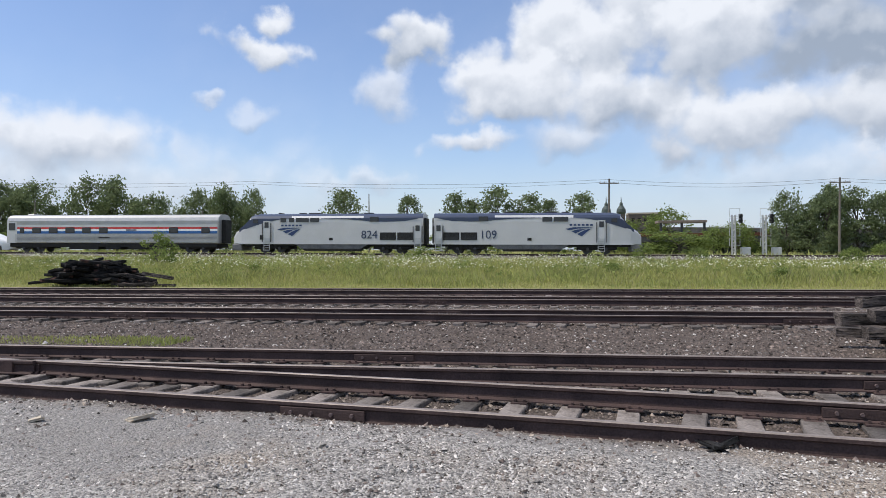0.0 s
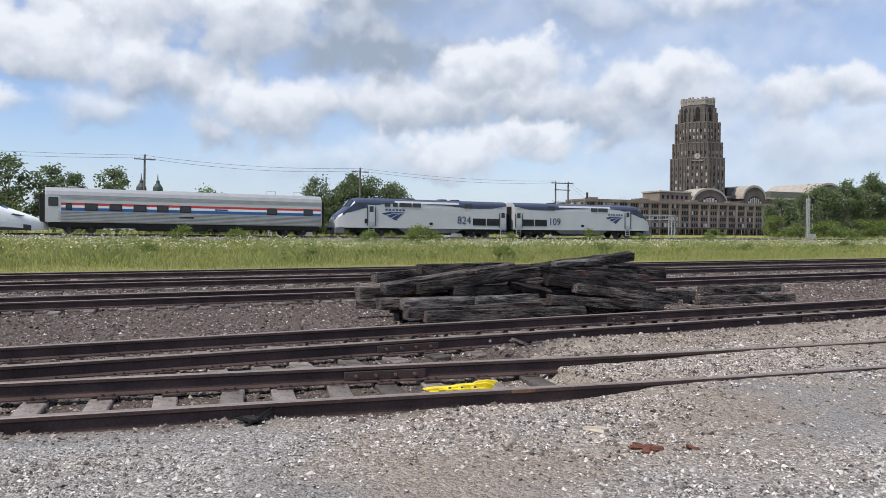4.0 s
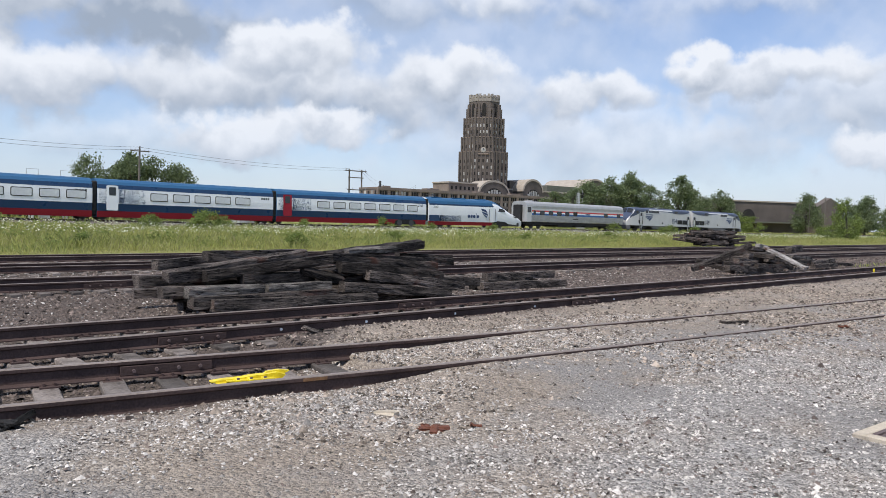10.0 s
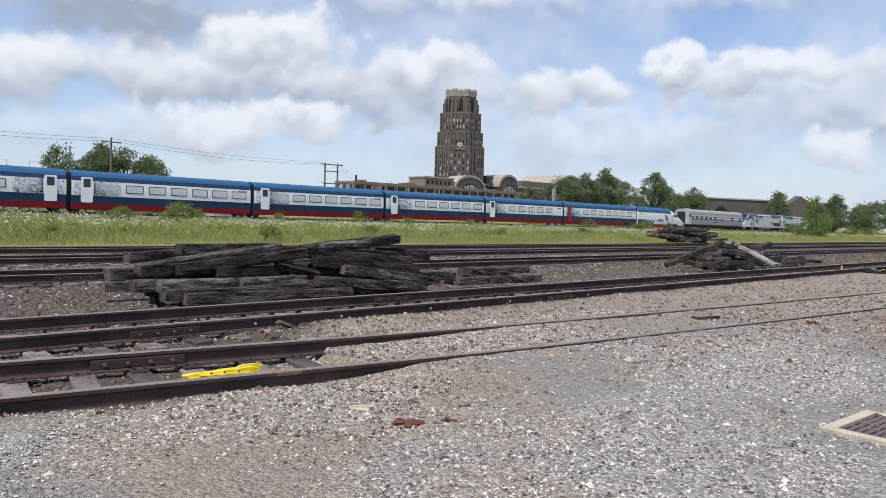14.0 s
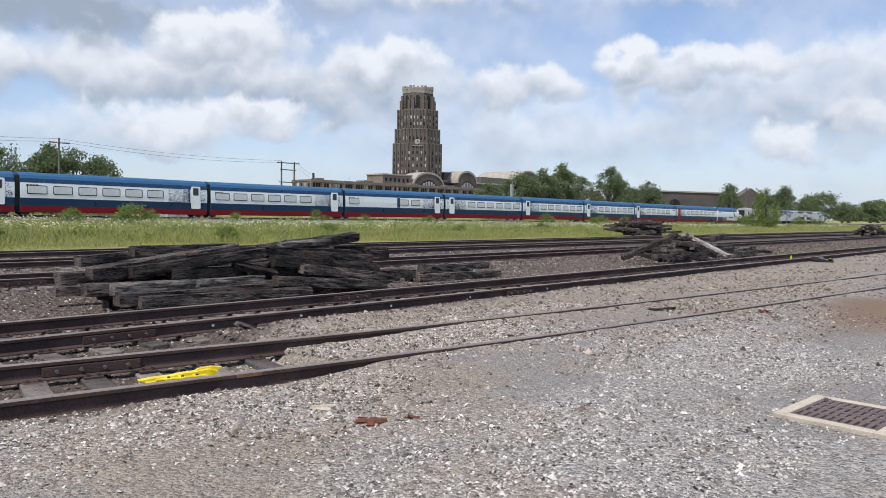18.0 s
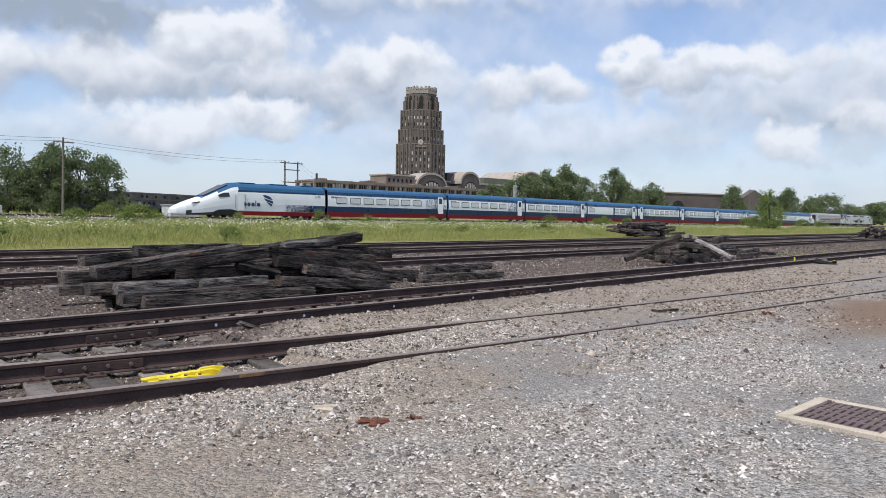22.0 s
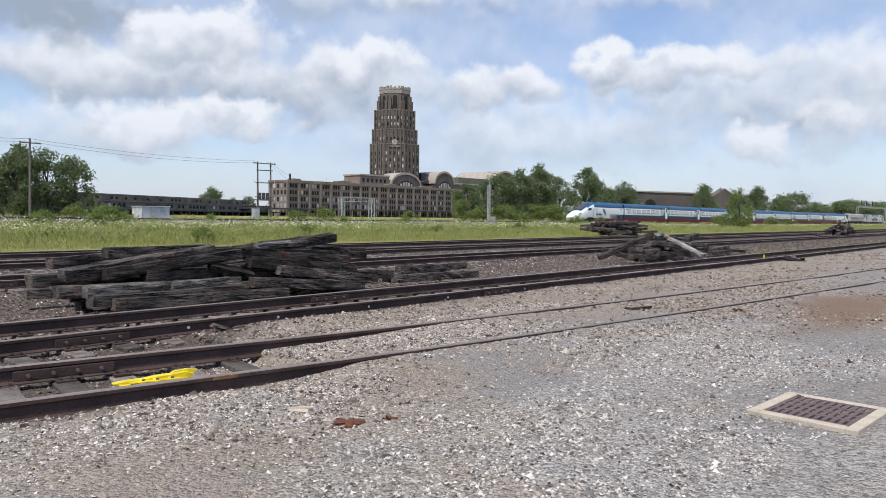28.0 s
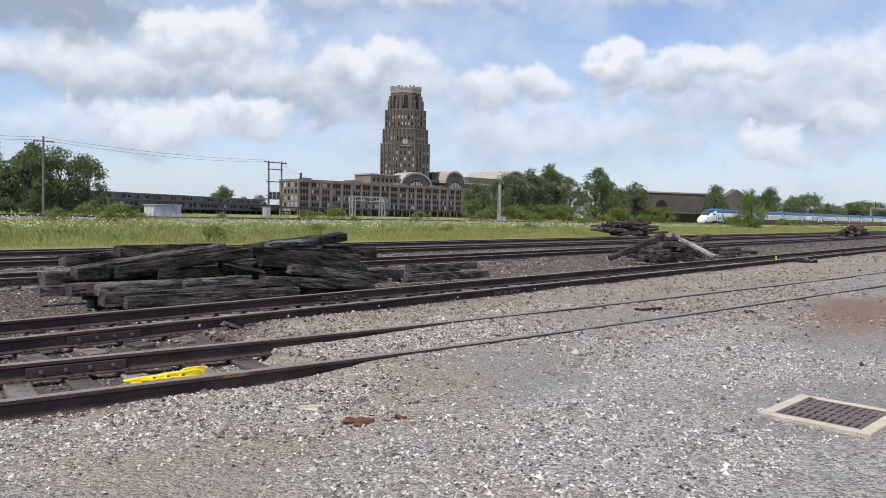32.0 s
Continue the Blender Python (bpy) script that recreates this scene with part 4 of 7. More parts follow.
        put("fleet_number", text_mesh("2110", 0.42, M["darkgrey"], 0.006), t, 1.4, s * 1.54, 2.62, 90, 0, 180 if s > 0 else 0)
    wsc = bmesh.new()
    quad = [(13.3, -0.95, 3.52), (13.3, 0.95, 3.52), (16.0, 0.72, 2.28), (16.0, -0.72, 2.28)]
    vs = [wsc.verts.new(p) for p in quad] + [wsc.verts.new((p[0] + 0.03, p[1], p[2] + 0.12)) for p in quad]
    for f in ((0, 1, 2, 3), (7, 6, 5, 4), (0, 4, 5, 1), (1, 5, 6, 2), (2, 6, 7, 3), (3, 7, 4, 0)):
        wsc.faces.new([vs[i] for i in f])
    part("windscreen", wsc, M["glass"], t)
    for x0, x1 in ((1.4, 3.2), (5.2, 7.6), (9.6, 11.6)):
        part("roof_box", box(x0, x1, -0.7, 0.7, 3.84, 3.97, 0.05), M["roofblue"], t)
    pan = bmesh.new()
    add_tube(pan, (1.6, 0, 4.03), (2.6, 0, 4.2), 0.03)
    add_tube(pan, (2.6, 0, 4.2), (1.9, 0, 4.27), 0.03)
    add_box(pan, 1.8, 2.0, -0.8, 0.8, 4.25, 4.29)
    part("pantograph", pan, M["darkgrey"], t)
    part("underframe", box(0.4, 16.0, -1.2, 1.2, 0.3, 0.8), M["black"], t)
    part("gangway", box(-0.26, 0.26, -1.38, 1.38, 0.75, 3.62, 0.1), M["black"], t)
    bogie(t, 3.6, 2)
    bogie(t, 13.6, 2)
    return t


def build_train():
    """Each vehicle with the place of its own origin along the train at the start, and its turn."""
    rng = np.random.default_rng(11)
    cars = [(locomotive("109", False), -12.65, 0), (locomotive("824", True), -13.05, 180), (dormitory_car(), -60.5, 0), (power_car(), -79.2, 0)]
    x = -79.2
    for k in range(9):
        length = 22.15 if k == 0 else 21.95 if k == 8 else 18.68
        x -= length
        front = k >= 5
        if k in (0, 8):
            c = coach(length, 7, 5.4, front, k == 0, False, rng)
        else:
            c = coach(length, 5 if k == 1 else 6, 5.1, front, False, k == 5, rng)
        cars.append((c, x, 0))
    cars.append((power_car(), x, 180))
    return cars


TRAIN = build_train()
RIDE_TIMES = list(range(0, 33, 2))


def run(t):
    """How far the train has gone by t seconds."""
    return 14.22 * t - 0.0052 * t * t


def motions():
    for car, x0, turn in TRAIN:
        rows = []
        for t in RIDE_TIMES:
            x = x0 + run(t)
            mid = x + (9.5 if turn == 0 else -9.5)
            slope = math.degrees(math.atan2(main_z(mid + 9) - main_z(mid - 9), 18))
            rows.append((t, pose(x, MAIN_Y, main_z(x), 0, -slope if turn == 0 else slope, turn)))
        walk(car, rows)

# ---- things in the yard ----
def timber_mesh(length, w, h, rng, mat):
    """A weathered squared timber along x with split, worn edges."""
    bm = bmesh.new()
    nx = max(6, int(length / 0.24))
    rings = []
    for i in range(nx + 1):
        x = -length / 2 + length * i / nx
        k = 0.75 if i in (0, nx) else 1.0
        pts = []
        for cy, cz in ((-1, -1), (-0.55, -1.02), (0.55, -1.0), (1, -1), (1.03, -0.4), (1.0, 0.45), (1, 1), (0.5, 1.02), (-0.45, 0.98), (-1, 1), (-1.02, 0.4), (-1.0, -0.45)):
            corner = abs(cy) > 0.99 and abs(cz) > 0.99
            s = (0.975 - (0.16 * rng.random() if rng.random() < 0.10 else 0.0) if corner else 1.0) * (1 - (1 - k) * 0.05)
            pts.append(bm.verts.new((x + rng.normal(0, 0.008), cy * w / 2 * s + rng.normal(0, 0.007), cz * h / 2 * s + rng.normal(0, 0.007))))
        rings.append(pts)
    for a, b in zip(rings, rings[1:]):
        for i in range(12):
            j = (i + 1) % 12
            bm.faces.new((a[i], b[i], b[j], a[j]))
    bm.faces.new(rings[0])
    bm.faces.new(rings[-1][::-1])
    bmesh.ops.recalc_face_normals(bm, faces=bm.faces)
    me = bpy.data.meshes.new("timber")
    bm.to_mesh(me)
    bm.free()
    me.materials.append(mat)
    return me


def wood_material(name, light, dark, amount):
    """Grey split timber: long grain, cracks along x, dark creosote."""
    m = bpy.data.materials.new(name)
    m.use_nodes = True
    nt = m.node_tree
    L = nt.links.new
    bsdf = nt.nodes["Principled BSDF"]
    bsdf.inputs["Roughness"].default_value = 0.9
    bsdf.inputs["Specular IOR Level"].default_value = 0.25
    tc = nt.nodes.new("ShaderNodeTexCoord")
    info = nt.nodes.new("ShaderNodeObjectInfo")
    add = nt.nodes.new("ShaderNodeVectorMath")
    add.operation = "ADD"
    sc = nt.nodes.new("ShaderNodeVectorMath")
    sc.operation = "SCALE"
    sc.inputs[0].default_value = (13.7, 5.1, 9.3)
    L(info.outputs["Random"], sc.inputs["Scale"])
    L(tc.outputs["Object"], add.inputs[0])
    L(sc.outputs[0], add.inputs[1])
    def streaks(scale, noise_scale, detail, rough):
        mp = nt.nodes.new("ShaderNodeMapping")
        mp.inputs["Scale"].default_value = scale
        L(add.outputs[0], mp.inputs[0])
        n = nt.nodes.new("ShaderNodeTexNoise")
        n.inputs["Scale"].default_value, n.inputs["Detail"].default_value, n.inputs["Roughness"].default_value = noise_scale, detail, rough
        L(mp.outputs[0], n.inputs[0])
        return n
    fibre = streaks((3.4, 42.0, 42.0), 1.7, 7, 0.68)
    split = streaks((1.1, 17.0, 17.0), 1.3, 5, 0.55)
    # long drying splits where the broad grain runs through its middle value
    gap = nt.nodes.new("ShaderNodeMath")
    gap.operation = "SUBTRACT"
    gap.inputs[1].default_value = 0.5
    L(split.outputs[0], gap.inputs[0])
    gap_abs = nt.nodes.new("ShaderNodeMath")
    gap_abs.operation = "ABSOLUTE"
    L(gap.outputs[0], gap_abs.inputs[0])
    crack = nt.nodes.new("ShaderNodeMapRange")
    crack.inputs["From Min"].default_value, crack.inputs["From Max"].default_value = 0.003, 0.027
    L(gap_abs.outputs[0], crack.inputs[0])
    grain = nt.nodes.new("ShaderNodeMath")
    grain.operation = "MULTIPLY"
    L(fibre.outputs[0], grain.inputs[0])
    deep = nt.nodes.new("ShaderNodeMapRange")
    deep.inputs["To Min"].default_value, deep.inputs["To Max"].default_value = 0.22, 1.05
    L(crack.outputs[0], deep.inputs[0])
    L(deep.outputs[0], grain.inputs[1])
    blot = nt.nodes.new("ShaderNodeTexNoise")
    blot.inputs["Scale"].default_value, blot.inputs["Detail"].default_value = 1.8, 4
    L(add.outputs[0], blot.inputs[0])
    ramp = nt.nodes.new("ShaderNodeValToRGB")
    ramp.color_ramp.elements[0].position, ramp.color_ramp.elements[1].position = 0.27, 0.74
    q = ramp.color_ramp.elements.new(0.54)
    q.color = (*[0.62 * u + 0.38 * v for u, v in zip(dark, light)], 1)
    ramp.color_ramp.elements[0].color, ramp.color_ramp.elements[2].color = (*dark, 1), (*light, 1)
    L(grain.outputs[0], ramp.inputs[0])
    hsv = nt.nodes.new("ShaderNodeHueSaturation")
    L(ramp.outputs[0], hsv.inputs["Color"])
    mr = nt.nodes.new("ShaderNodeMapRange")
    mr.inputs["To Min"].default_value, mr.inputs["To Max"].default_value = 1 - amount, 1 + amount
    L(info.outputs["Random"], mr.inputs[0])
    mr2 = nt.nodes.new("ShaderNodeMapRange")
    mr2.inputs["From Min"].default_value, mr2.inputs["From Max"].default_value = 0.3, 0.7
    mr2.inputs["To Min"].default_value, mr2.inputs["To Max"].default_value = 0.35, 1.7
    L(blot.outputs[0], mr2.inputs[0])
    mul = nt.nodes.new("ShaderNodeMath")
    mul.operation = "MULTIPLY"
    L(mr.outputs[0], mul.inputs[0])
    L(mr2.outputs[0], mul.inputs[1])
    L(mul.outputs[0], hsv.inputs["Value"])
    rs = nt.nodes.new("ShaderNodeMapRange")
    rs.inputs["From Min"].default_value, rs.inputs["From Max"].default_value = 0.61, 0.71
    L(blot.outputs[0], rs.inputs[0])
    red = nt.nodes.new("ShaderNodeMix")
    red.data_type = "RGBA"
    red.inputs["B"].default_value = (0.085, 0.042, 0.032, 1)
    L(rs.outputs[0], red.inputs["Factor"])
    L(hsv.outputs[0], red.inputs["A"])
    L(red.outputs["Result"], bsdf.inputs["Base Color"])
    bp = nt.nodes.new("ShaderNodeBump")
    bp.inputs["Strength"].default_value, bp.inputs["Distance"].default_value = 0.9, 0.03
    L(grain.outputs[0], bp.inputs["Height"])
    L(bp.outputs[0], bsdf.inputs["Normal"])
    return m


M["timber"] = wood_material("dark_cracked_timber", (0.225, 0.187, 0.167), (0.010, 0.008, 0.007), 0.6)
M["timber_grey"] = wood_material("grey_weathered_lit_timber", (0.34, 0.31, 0.285), (0.03, 0.026, 0.024), 0.25)
M["timber_pale"] = wood_material("pale_bleached_timber", (0.62, 0.59, 0.56), (0.16, 0.14, 0.13), 0.15)
M["timber_black"] = wood_material("black_creosoted_timber", (0.035, 0.032, 0.031), (0.008, 0.008, 0.008), 0.4)
TIE_MESHES = [timber_mesh(2.6, 0.235, 0.19, np.random.default_rng(40 + k), M["timber"]) for k in range(6)]
SHORT_MESHES = [timber_mesh(1.5, 0.22, 0.17, np.random.default_rng(70 + k), M["timber"]) for k in range(4)]
BLACK_MESHES = [timber_mesh(1.7, 0.21, 0.13, np.random.default_rng(60 + k), M["timber_black"]) for k in range(4)]


def lay(parent, a, b, rng, mesh=None, mat=None, roll=0.0, w=0.235, h=0.19):
    """A timber from end a to end b."""
    a, b = Vector(a), Vector(b)
    d = b - a
    me = mesh or timber_mesh(d.length, w, h, rng, mat or M["timber"])
    ob = part("timber", me, None, parent)
    rz = math.degrees(math.atan2(d.y, d.x))
    ry = -math.degrees(math.asin(d.z / d.length))
    mid = (a + b) / 2
    ob.matrix_basis = pose(mid.x, mid.y, mid.z, 0, 0, rz) @ pose(0, 0, 0, 0, ry, 0) @ pose(0, 0, 0, roll, 0, 0)
    return ob


def tie_pile_large():
    rng = np.random.default_rng(21)
    t = thing("tie_pile", 0, 0, 0, "large heap of grey weathered railway ties beside the track", "timber pile", "piles of old ties")
    # the timbers of the front and the crest
    lay(t, (5.26, 11.51, 0.12), (8.63, 11.56, 0.06), rng)
    lay(t, (4.97, 11.66, 0.16), (7.79, 11.71, 0.17), rng)
    # lighter grey wood here puts the timber's sunlit top into its colour
    lay(t, (4.96, 11.81, 0.32), (6.33, 11.81, 0.31), rng, mat=M["timber_grey"])
    lay(t, (6.48, 11.96, 0.29), (7.85, 12.01, 0.3), rng, mat=M["timber_grey"])
    lay(t, (4.62, 12.06, 0.31), (6.75, 12.21, 0.28), rng)
    lay(t, (4.79, 12.26, 0.55), (7.57, 12.51, 0.88), rng, roll=7)
    lay(t, (5.4, 12.11, 0.56), (8.0, 12.21, 0.8), rng, roll=-5)
    lay(t, (6.07, 12.11, 0.49), (7.67, 12.31, 0.46), rng)
    lay(t, (4.41, 12.56, 0.47), (6.86, 12.81, 0.48), rng)
    lay(t, (4.9, 12.71, 0.29), (6.98, 13.01, 0.19), rng)
    lay(t, (5.04, 13.41, 0.69), (7.34, 13.71, 0.78), rng)
    lay(t, (5.82, 13.01, 0.86), (7.98, 13.11, 0.87), rng)
    lay(t, (8.16, 12.46, 0.83), (11.96, 13.01, 0.63), rng, h=0.17)
    lay(t, (8.17, 12.11, 0.66), (10.87, 12.11, 0.38), rng, h=0.22)
    lay(t, (8.73, 11.96, 0.49), (11.4, 12.01, 0.14), rng)
    lay(t, (8.03, 11.81, 0.29), (10.83, 11.81, 0.04), rng)
    lay(t, (8.33, 12.81, 0.83), (11.12, 13.11, 1.06), rng, roll=9)
    lay(t, (8.65, 12.56, 0.94), (9.97, 12.61, 0.98), rng, mat=M["timber_grey"], w=0.14, h=0.10, roll=20)
    lay(t, (7.35, 12.16, 0.6), (8.2, 12.06, 0.39), rng, w=0.16, h=0.14, roll=30)
    lay(t, (8.04, 12.26, 0.43), (8.89, 12.21, 0.39), rng, w=0.18, h=0.15)
    lay(t, (10.57, 13.31, 0.77), (12.05, 13.11, 0.69), rng)
    lay(t, (10.6, 12.61, 0.29), (12.58, 12.71, 0.15), rng)
    lay(t, (8.23, 12.56, 0.78), (10.94, 12.41, 0.58), rng)
    # the heap behind and below them
    for layer, (n, y0, y1, x0, x1) in enumerate(((6, 12.2, 14.6, 7.0, 9.6), (5, 12.7, 14.4, 7.1, 9.5), (4, 13.0, 14.2, 7.3, 9.4))):
        for k in range(n):
            y = y0 + (y1 - y0) * k / max(1, n - 1) + rng.normal(0, 0.05)
            for c in (x0, x1):
                ob = part("timber", TIE_MESHES[rng.integers(6)], None, t)
                ob.matrix_basis = pose(c + rng.normal(0, 0.4), y, 0.0 + layer * 0.2 + rng.normal(0, 0.015), rng.normal(0, 5), rng.normal(0, 2.5), rng.normal(0, 8))
    return t


def tie_pile_small(name_label, cx, cy, z, n, spread, height, rng, black=False, flat=False):
    t = thing("tie_pile", cx, cy, z, name_label, "timber pile", "piles of old ties")
    meshes = BLACK_MESHES if black else TIE_MESHES
    for k in range(n):
        u = rng.random() ** 0.8
        lz = u * height
        s = (1 - (0.45 if flat else 0.75) * u) * spread
        ob = part("timber", meshes[rng.integers(len(meshes))], None, t)
        ob.matrix_basis = pose(rng.uniform(-s, s), rng.uniform(-0.5, 0.5) * (1 - 0.5 * u) * spread * 0.6, 0.08 + lz, rng.normal(0, 8), rng.normal(0, 4 if flat else 7), rng.normal(-15 if flat else 0, 14 if flat else 22 + 12 * black))
    if black:
        for k in range(14):
            ob = part("timber", SHORT_MESHES[rng.integers(4)], None, t)
            ob.matrix_basis = pose(rng.uniform(1.4, 3.6), rng.uniform(-0.9, 0.3), 0.05 + 0.5 * rng.random() ** 2, rng.normal(0, 8), rng.normal(4, 6), rng.normal(4, 16))
    return t


def tie_pile_second():
    rng = np.random.default_rng(33)
    t = tie_pile_small("heap of broken dark railway ties with a bleached plank", 28.2, 13.9, -0.05, 0, 1.0, 1.0, rng)
    for k in range(26):
        u = rng.random()
        ob = part("timber", SHORT_MESHES[rng.integers(4)], None, t)
        ob.matrix_basis = pose(1.6 + rng.normal(0, 1.5) * (1 - 0.7 * u), 0.3 + rng.normal(0, 0.5), 0.06 + 0.6 * u, rng.normal(0, 12), rng.normal(0, 8), rng.normal(-20, 30))
    lay(t, (-2.75, 0.30, 0.08), (-0.70, -0.90, 1.00), rng, roll=6)
    lay(t, (2.64, 0.20, 0.93), (2.44, -1.75, 0.09), rng, mat=M["timber_pale"], w=0.30, h=0.13)
    lay(t, (-2.49, -0.90, 0.18), (2.08, -0.90, -0.02), rng)
    lay(t, (-1.70, -0.40, 0.29), (-0.15, -0.90, 0.33), rng)
    lay(t, (-1.34, -0.70, 0.40), (3.39, 0.10, 0.35), rng)
    lay(t, (-0.14, -0.50, 0.59), (3.40, -0.10, 0.58), rng)
    lay(t, (-0.35, -1.00, 0.22), (3.26, -0.80, 0.07), rng, w=0.2)
    lay(t, (1.59, -0.50, 0.41), (4.23, -0.60, 0.21), rng)
    lay(t, (0.27, -0.10, 0.73), (4.54, 0.40, 0.71), rng)
    lay(t, (5.11, 0.10, 0.71), (7.77, 0.70, 0.80), rng, w=0.3, h=0.28)
    lay(t, (4.43, -0.30, 0.47), (7.33, 0.00, 0.32), rng, mat=M["timber_grey"], w=0.2, h=0.12)
    lay(t, (4.21, -0.40, 0.20), (7.63, 0.00, 0.15), rng)
    lay(t, (6.84, -0.20, 0.09), (9.99, 0.00, 0.21), rng)
    lay(t, (6.36, -0.50, 0.01), (10.11, -0.10, -0.02), rng)
    lay(t, (9.79, -0.10, 0.03), (12.41, 0.00, -0.08), rng, h=0.14)
    lay(t, (0.47, -0.40, 0.86), (3.12, 0.20, 0.71), rng, w=0.16, h=0.12)
    lay(t, (2.10, 0.10, 0.95), (3.11, 0.20, 0.86), rng, mat=M["timber_pale"], w=0.2, h=0.16)
    return t


tie_pile_large()
tie_pile_second()
pair = thing("tie_pair", 0, 0, 0, "two grey weathered ties lying beside the track", "timber pile", "piles of old ties")
rng_p = np.random.default_rng(8)
lay(pair, (13.15, 13.0, 0.22), (15.75, 13.0, 0.22), rng_p)
lay(pair, (12.76, 12.75, 0.02), (15.85, 12.65, 0.0), rng_p)
lay(pair, (12.9, 13.2, 0.0), (15.3, 13.2, 0.0), rng_p)
tie_pile_small("distant heap of old grey railway ties", 94.0, 21.3, -0.05, 36, 3.6, 1.0, np.random.default_rng(5))
tie_pile_small("flat stack of old grey ties at the meadow's edge", 59.6, 31.6, 0.02, 74, 4.3, 1.25, np.random.default_rng(15), flat=True)
tie_pile_small("black heap of charred broken ties at the meadow's edge", -22.6, 33.2, 0.0, 130, 2.7, 1.1, np.random.default_rng(6), True)


def derail_device():
    t = thing("derail_device", 3.36, 6.50, -0.02, "bright yellow painted steel derail on the siding", "derail", rz=-16)
    t.scale = (0.88, 0.9, 0.9)
    part("base_plate", box(-0.36, 0.34, -0.10, 0.09, 0.0, 0.018, 0.006), M["yellow"], t)
    pts = [(-0.40, 0.018), (0.36, 0.018), (0.40, 0.055), (0.30, 0.085), (0.16, 0.070), (0.02, 0.066), (-0.10, 0.050), (-0.26, 0.046), (-0.42, 0.030)]
    part("deflector", plate(pts, 0.10, 0.02), M["yellow"], t)
    for x in (-0.14, 0.0, 0.15):
        part("lug", box(x - 0.03, x + 0.03, -0.15, -0.03, 0.0, 0.055, 0.006), M["yellow"], t)
        part("bolt", tube((x, -0.12, 0.05), (x, -0.12, 0.07), 0.016), M["iron"], t)
    part("hinge_pin", tube((-0.26, -0.09, 0.035), (0.26, -0.09, 0.035), 0.016), M["yellow"], t)
    part("wedge", plate([(0.16, 0.05), (0.40, 0.05), (0.46, 0.08), (0.34, 0.098), (0.20, 0.085)], 0.05, 0.07), M["yellow"], t)


derail_device()


def storm_drain():
    t = thing("storm_drain", 6.50, 1.58, 0.0, "rusty cast-iron storm drain grate in a concrete collar", "drain", rz=-4)
    bm = bmesh.new()
    for x0, x1, y0, y1 in ((-0.46, 0.46, -0.41, -0.32), (-0.46, 0.46, 0.32, 0.41), (-0.46, -0.37, -0.32, 0.32), (0.37, 0.46, -0.32, 0.32)):
        add_box(bm, x0, x1, y0, y1, -0.08, 0.016, 0.006)
    part("collar", bm, M["concrete"], t, "pale concrete collar")
    g = part("grate", box(-0.37, 0.37, -0.32, 0.32, -0.07, -0.02), M["black"], t)
    for x in (-0.355, -0.17, 0.0, 0.17, 0.355):
        part("rib", box(x - 0.022, x + 0.022, -0.315, 0.315, -0.02, 0.0115), M["iron"], g)
    me = as_mesh(box(-0.365, 0.365, -0.017, 0.017, -0.02, 0.0105), M["iron"], "bar")
    for k in range(11):
        put("bar", me, g, 0, -0.30 + k * 0.06, 0)
    part("lifting_lug", tube((0.30, 0.27, 0.01), (0.30, 0.27, 0.035), 0.018), M["iron"], t)


storm_drain()


def scrap(name, label, x, y, n, size, mat, seed, long=1.6):
    rng = np.random.default_rng(seed)
    t = thing(name, x, y, float(ground_z(x, y)), label, "debris")
    for k in range(n):
        s = size * rng.uniform(0.4, 1.0)
        bm = box(-s * long, s * long, -s * 0.5, s * 0.5, -s * 0.16, s * 0.16, s * 0.05)
        for v in bm.verts:
            v.co += Vector(rng.normal(0, s * 0.10, 3))
        ob = part("fragment", bm, mat, t)
        ob.matrix_basis = pose(rng.normal(0, size * 0.7), rng.normal(0, size * 0.4), s * 0.18, rng.normal(0, 12), rng.normal(0, 12), rng.uniform(0, 180))


scrap("rusted_scrap", "flaky red-brown rusted iron scrap on gravel", 3.66, 4.12, 6, 0.062, M["rust"], 1)
scrap("rusted_scrap", "small red-brown rusted iron scrap on gravel", 3.98, 4.02, 3, 0.04, M["rust"], 2)
scrap("rusted_scrap", "red-brown rusted iron scrap on gravel", 12.34, 4.28, 4, 0.10, M["rust"], 3)
scrap("wood_splinter", "splintered grey tie wood between the rails", 3.55, 8.15, 7, 0.10, M["timber_pale"], 4, 2.2)
scrap("wood_splinter", "broken grey tie wood lying on ballast", 5.6, 8.75, 6, 0.09, M["timber"], 5, 2.4)
scrap("wood_splinter", "dark piece of rotten tie on gravel", 1.23, 6.12, 3, 0.09, M["timber_black"], 6, 2.8)
scrap("wood_splinter", "dark pieces of rotten tie on gravel", 11.2, 5.50, 5, 0.10, M["timber"], 7, 2.2)
scrap("wood_splinter", "charred log on gravel beside the track", 30.3, 8.3, 3, 0.22, M["timber_black"], 8, 2.0)
scrap("flat_stone", "pale flat limestone slab lying on gravel", 3.67, 4.70, 1, 0.10, M["concrete"], 9, 1.0)
scrap("flat_stone", "pale flat stone slab lying on gravel", -3.95, 6.45, 2, 0.12, M["concrete"], 10, 0.9)
scrap("flat_stone", "pinkish flat stone slab lying on gravel", -4.94, 6.21, 2, 0.12, M["concrete"], 11, 0.9)


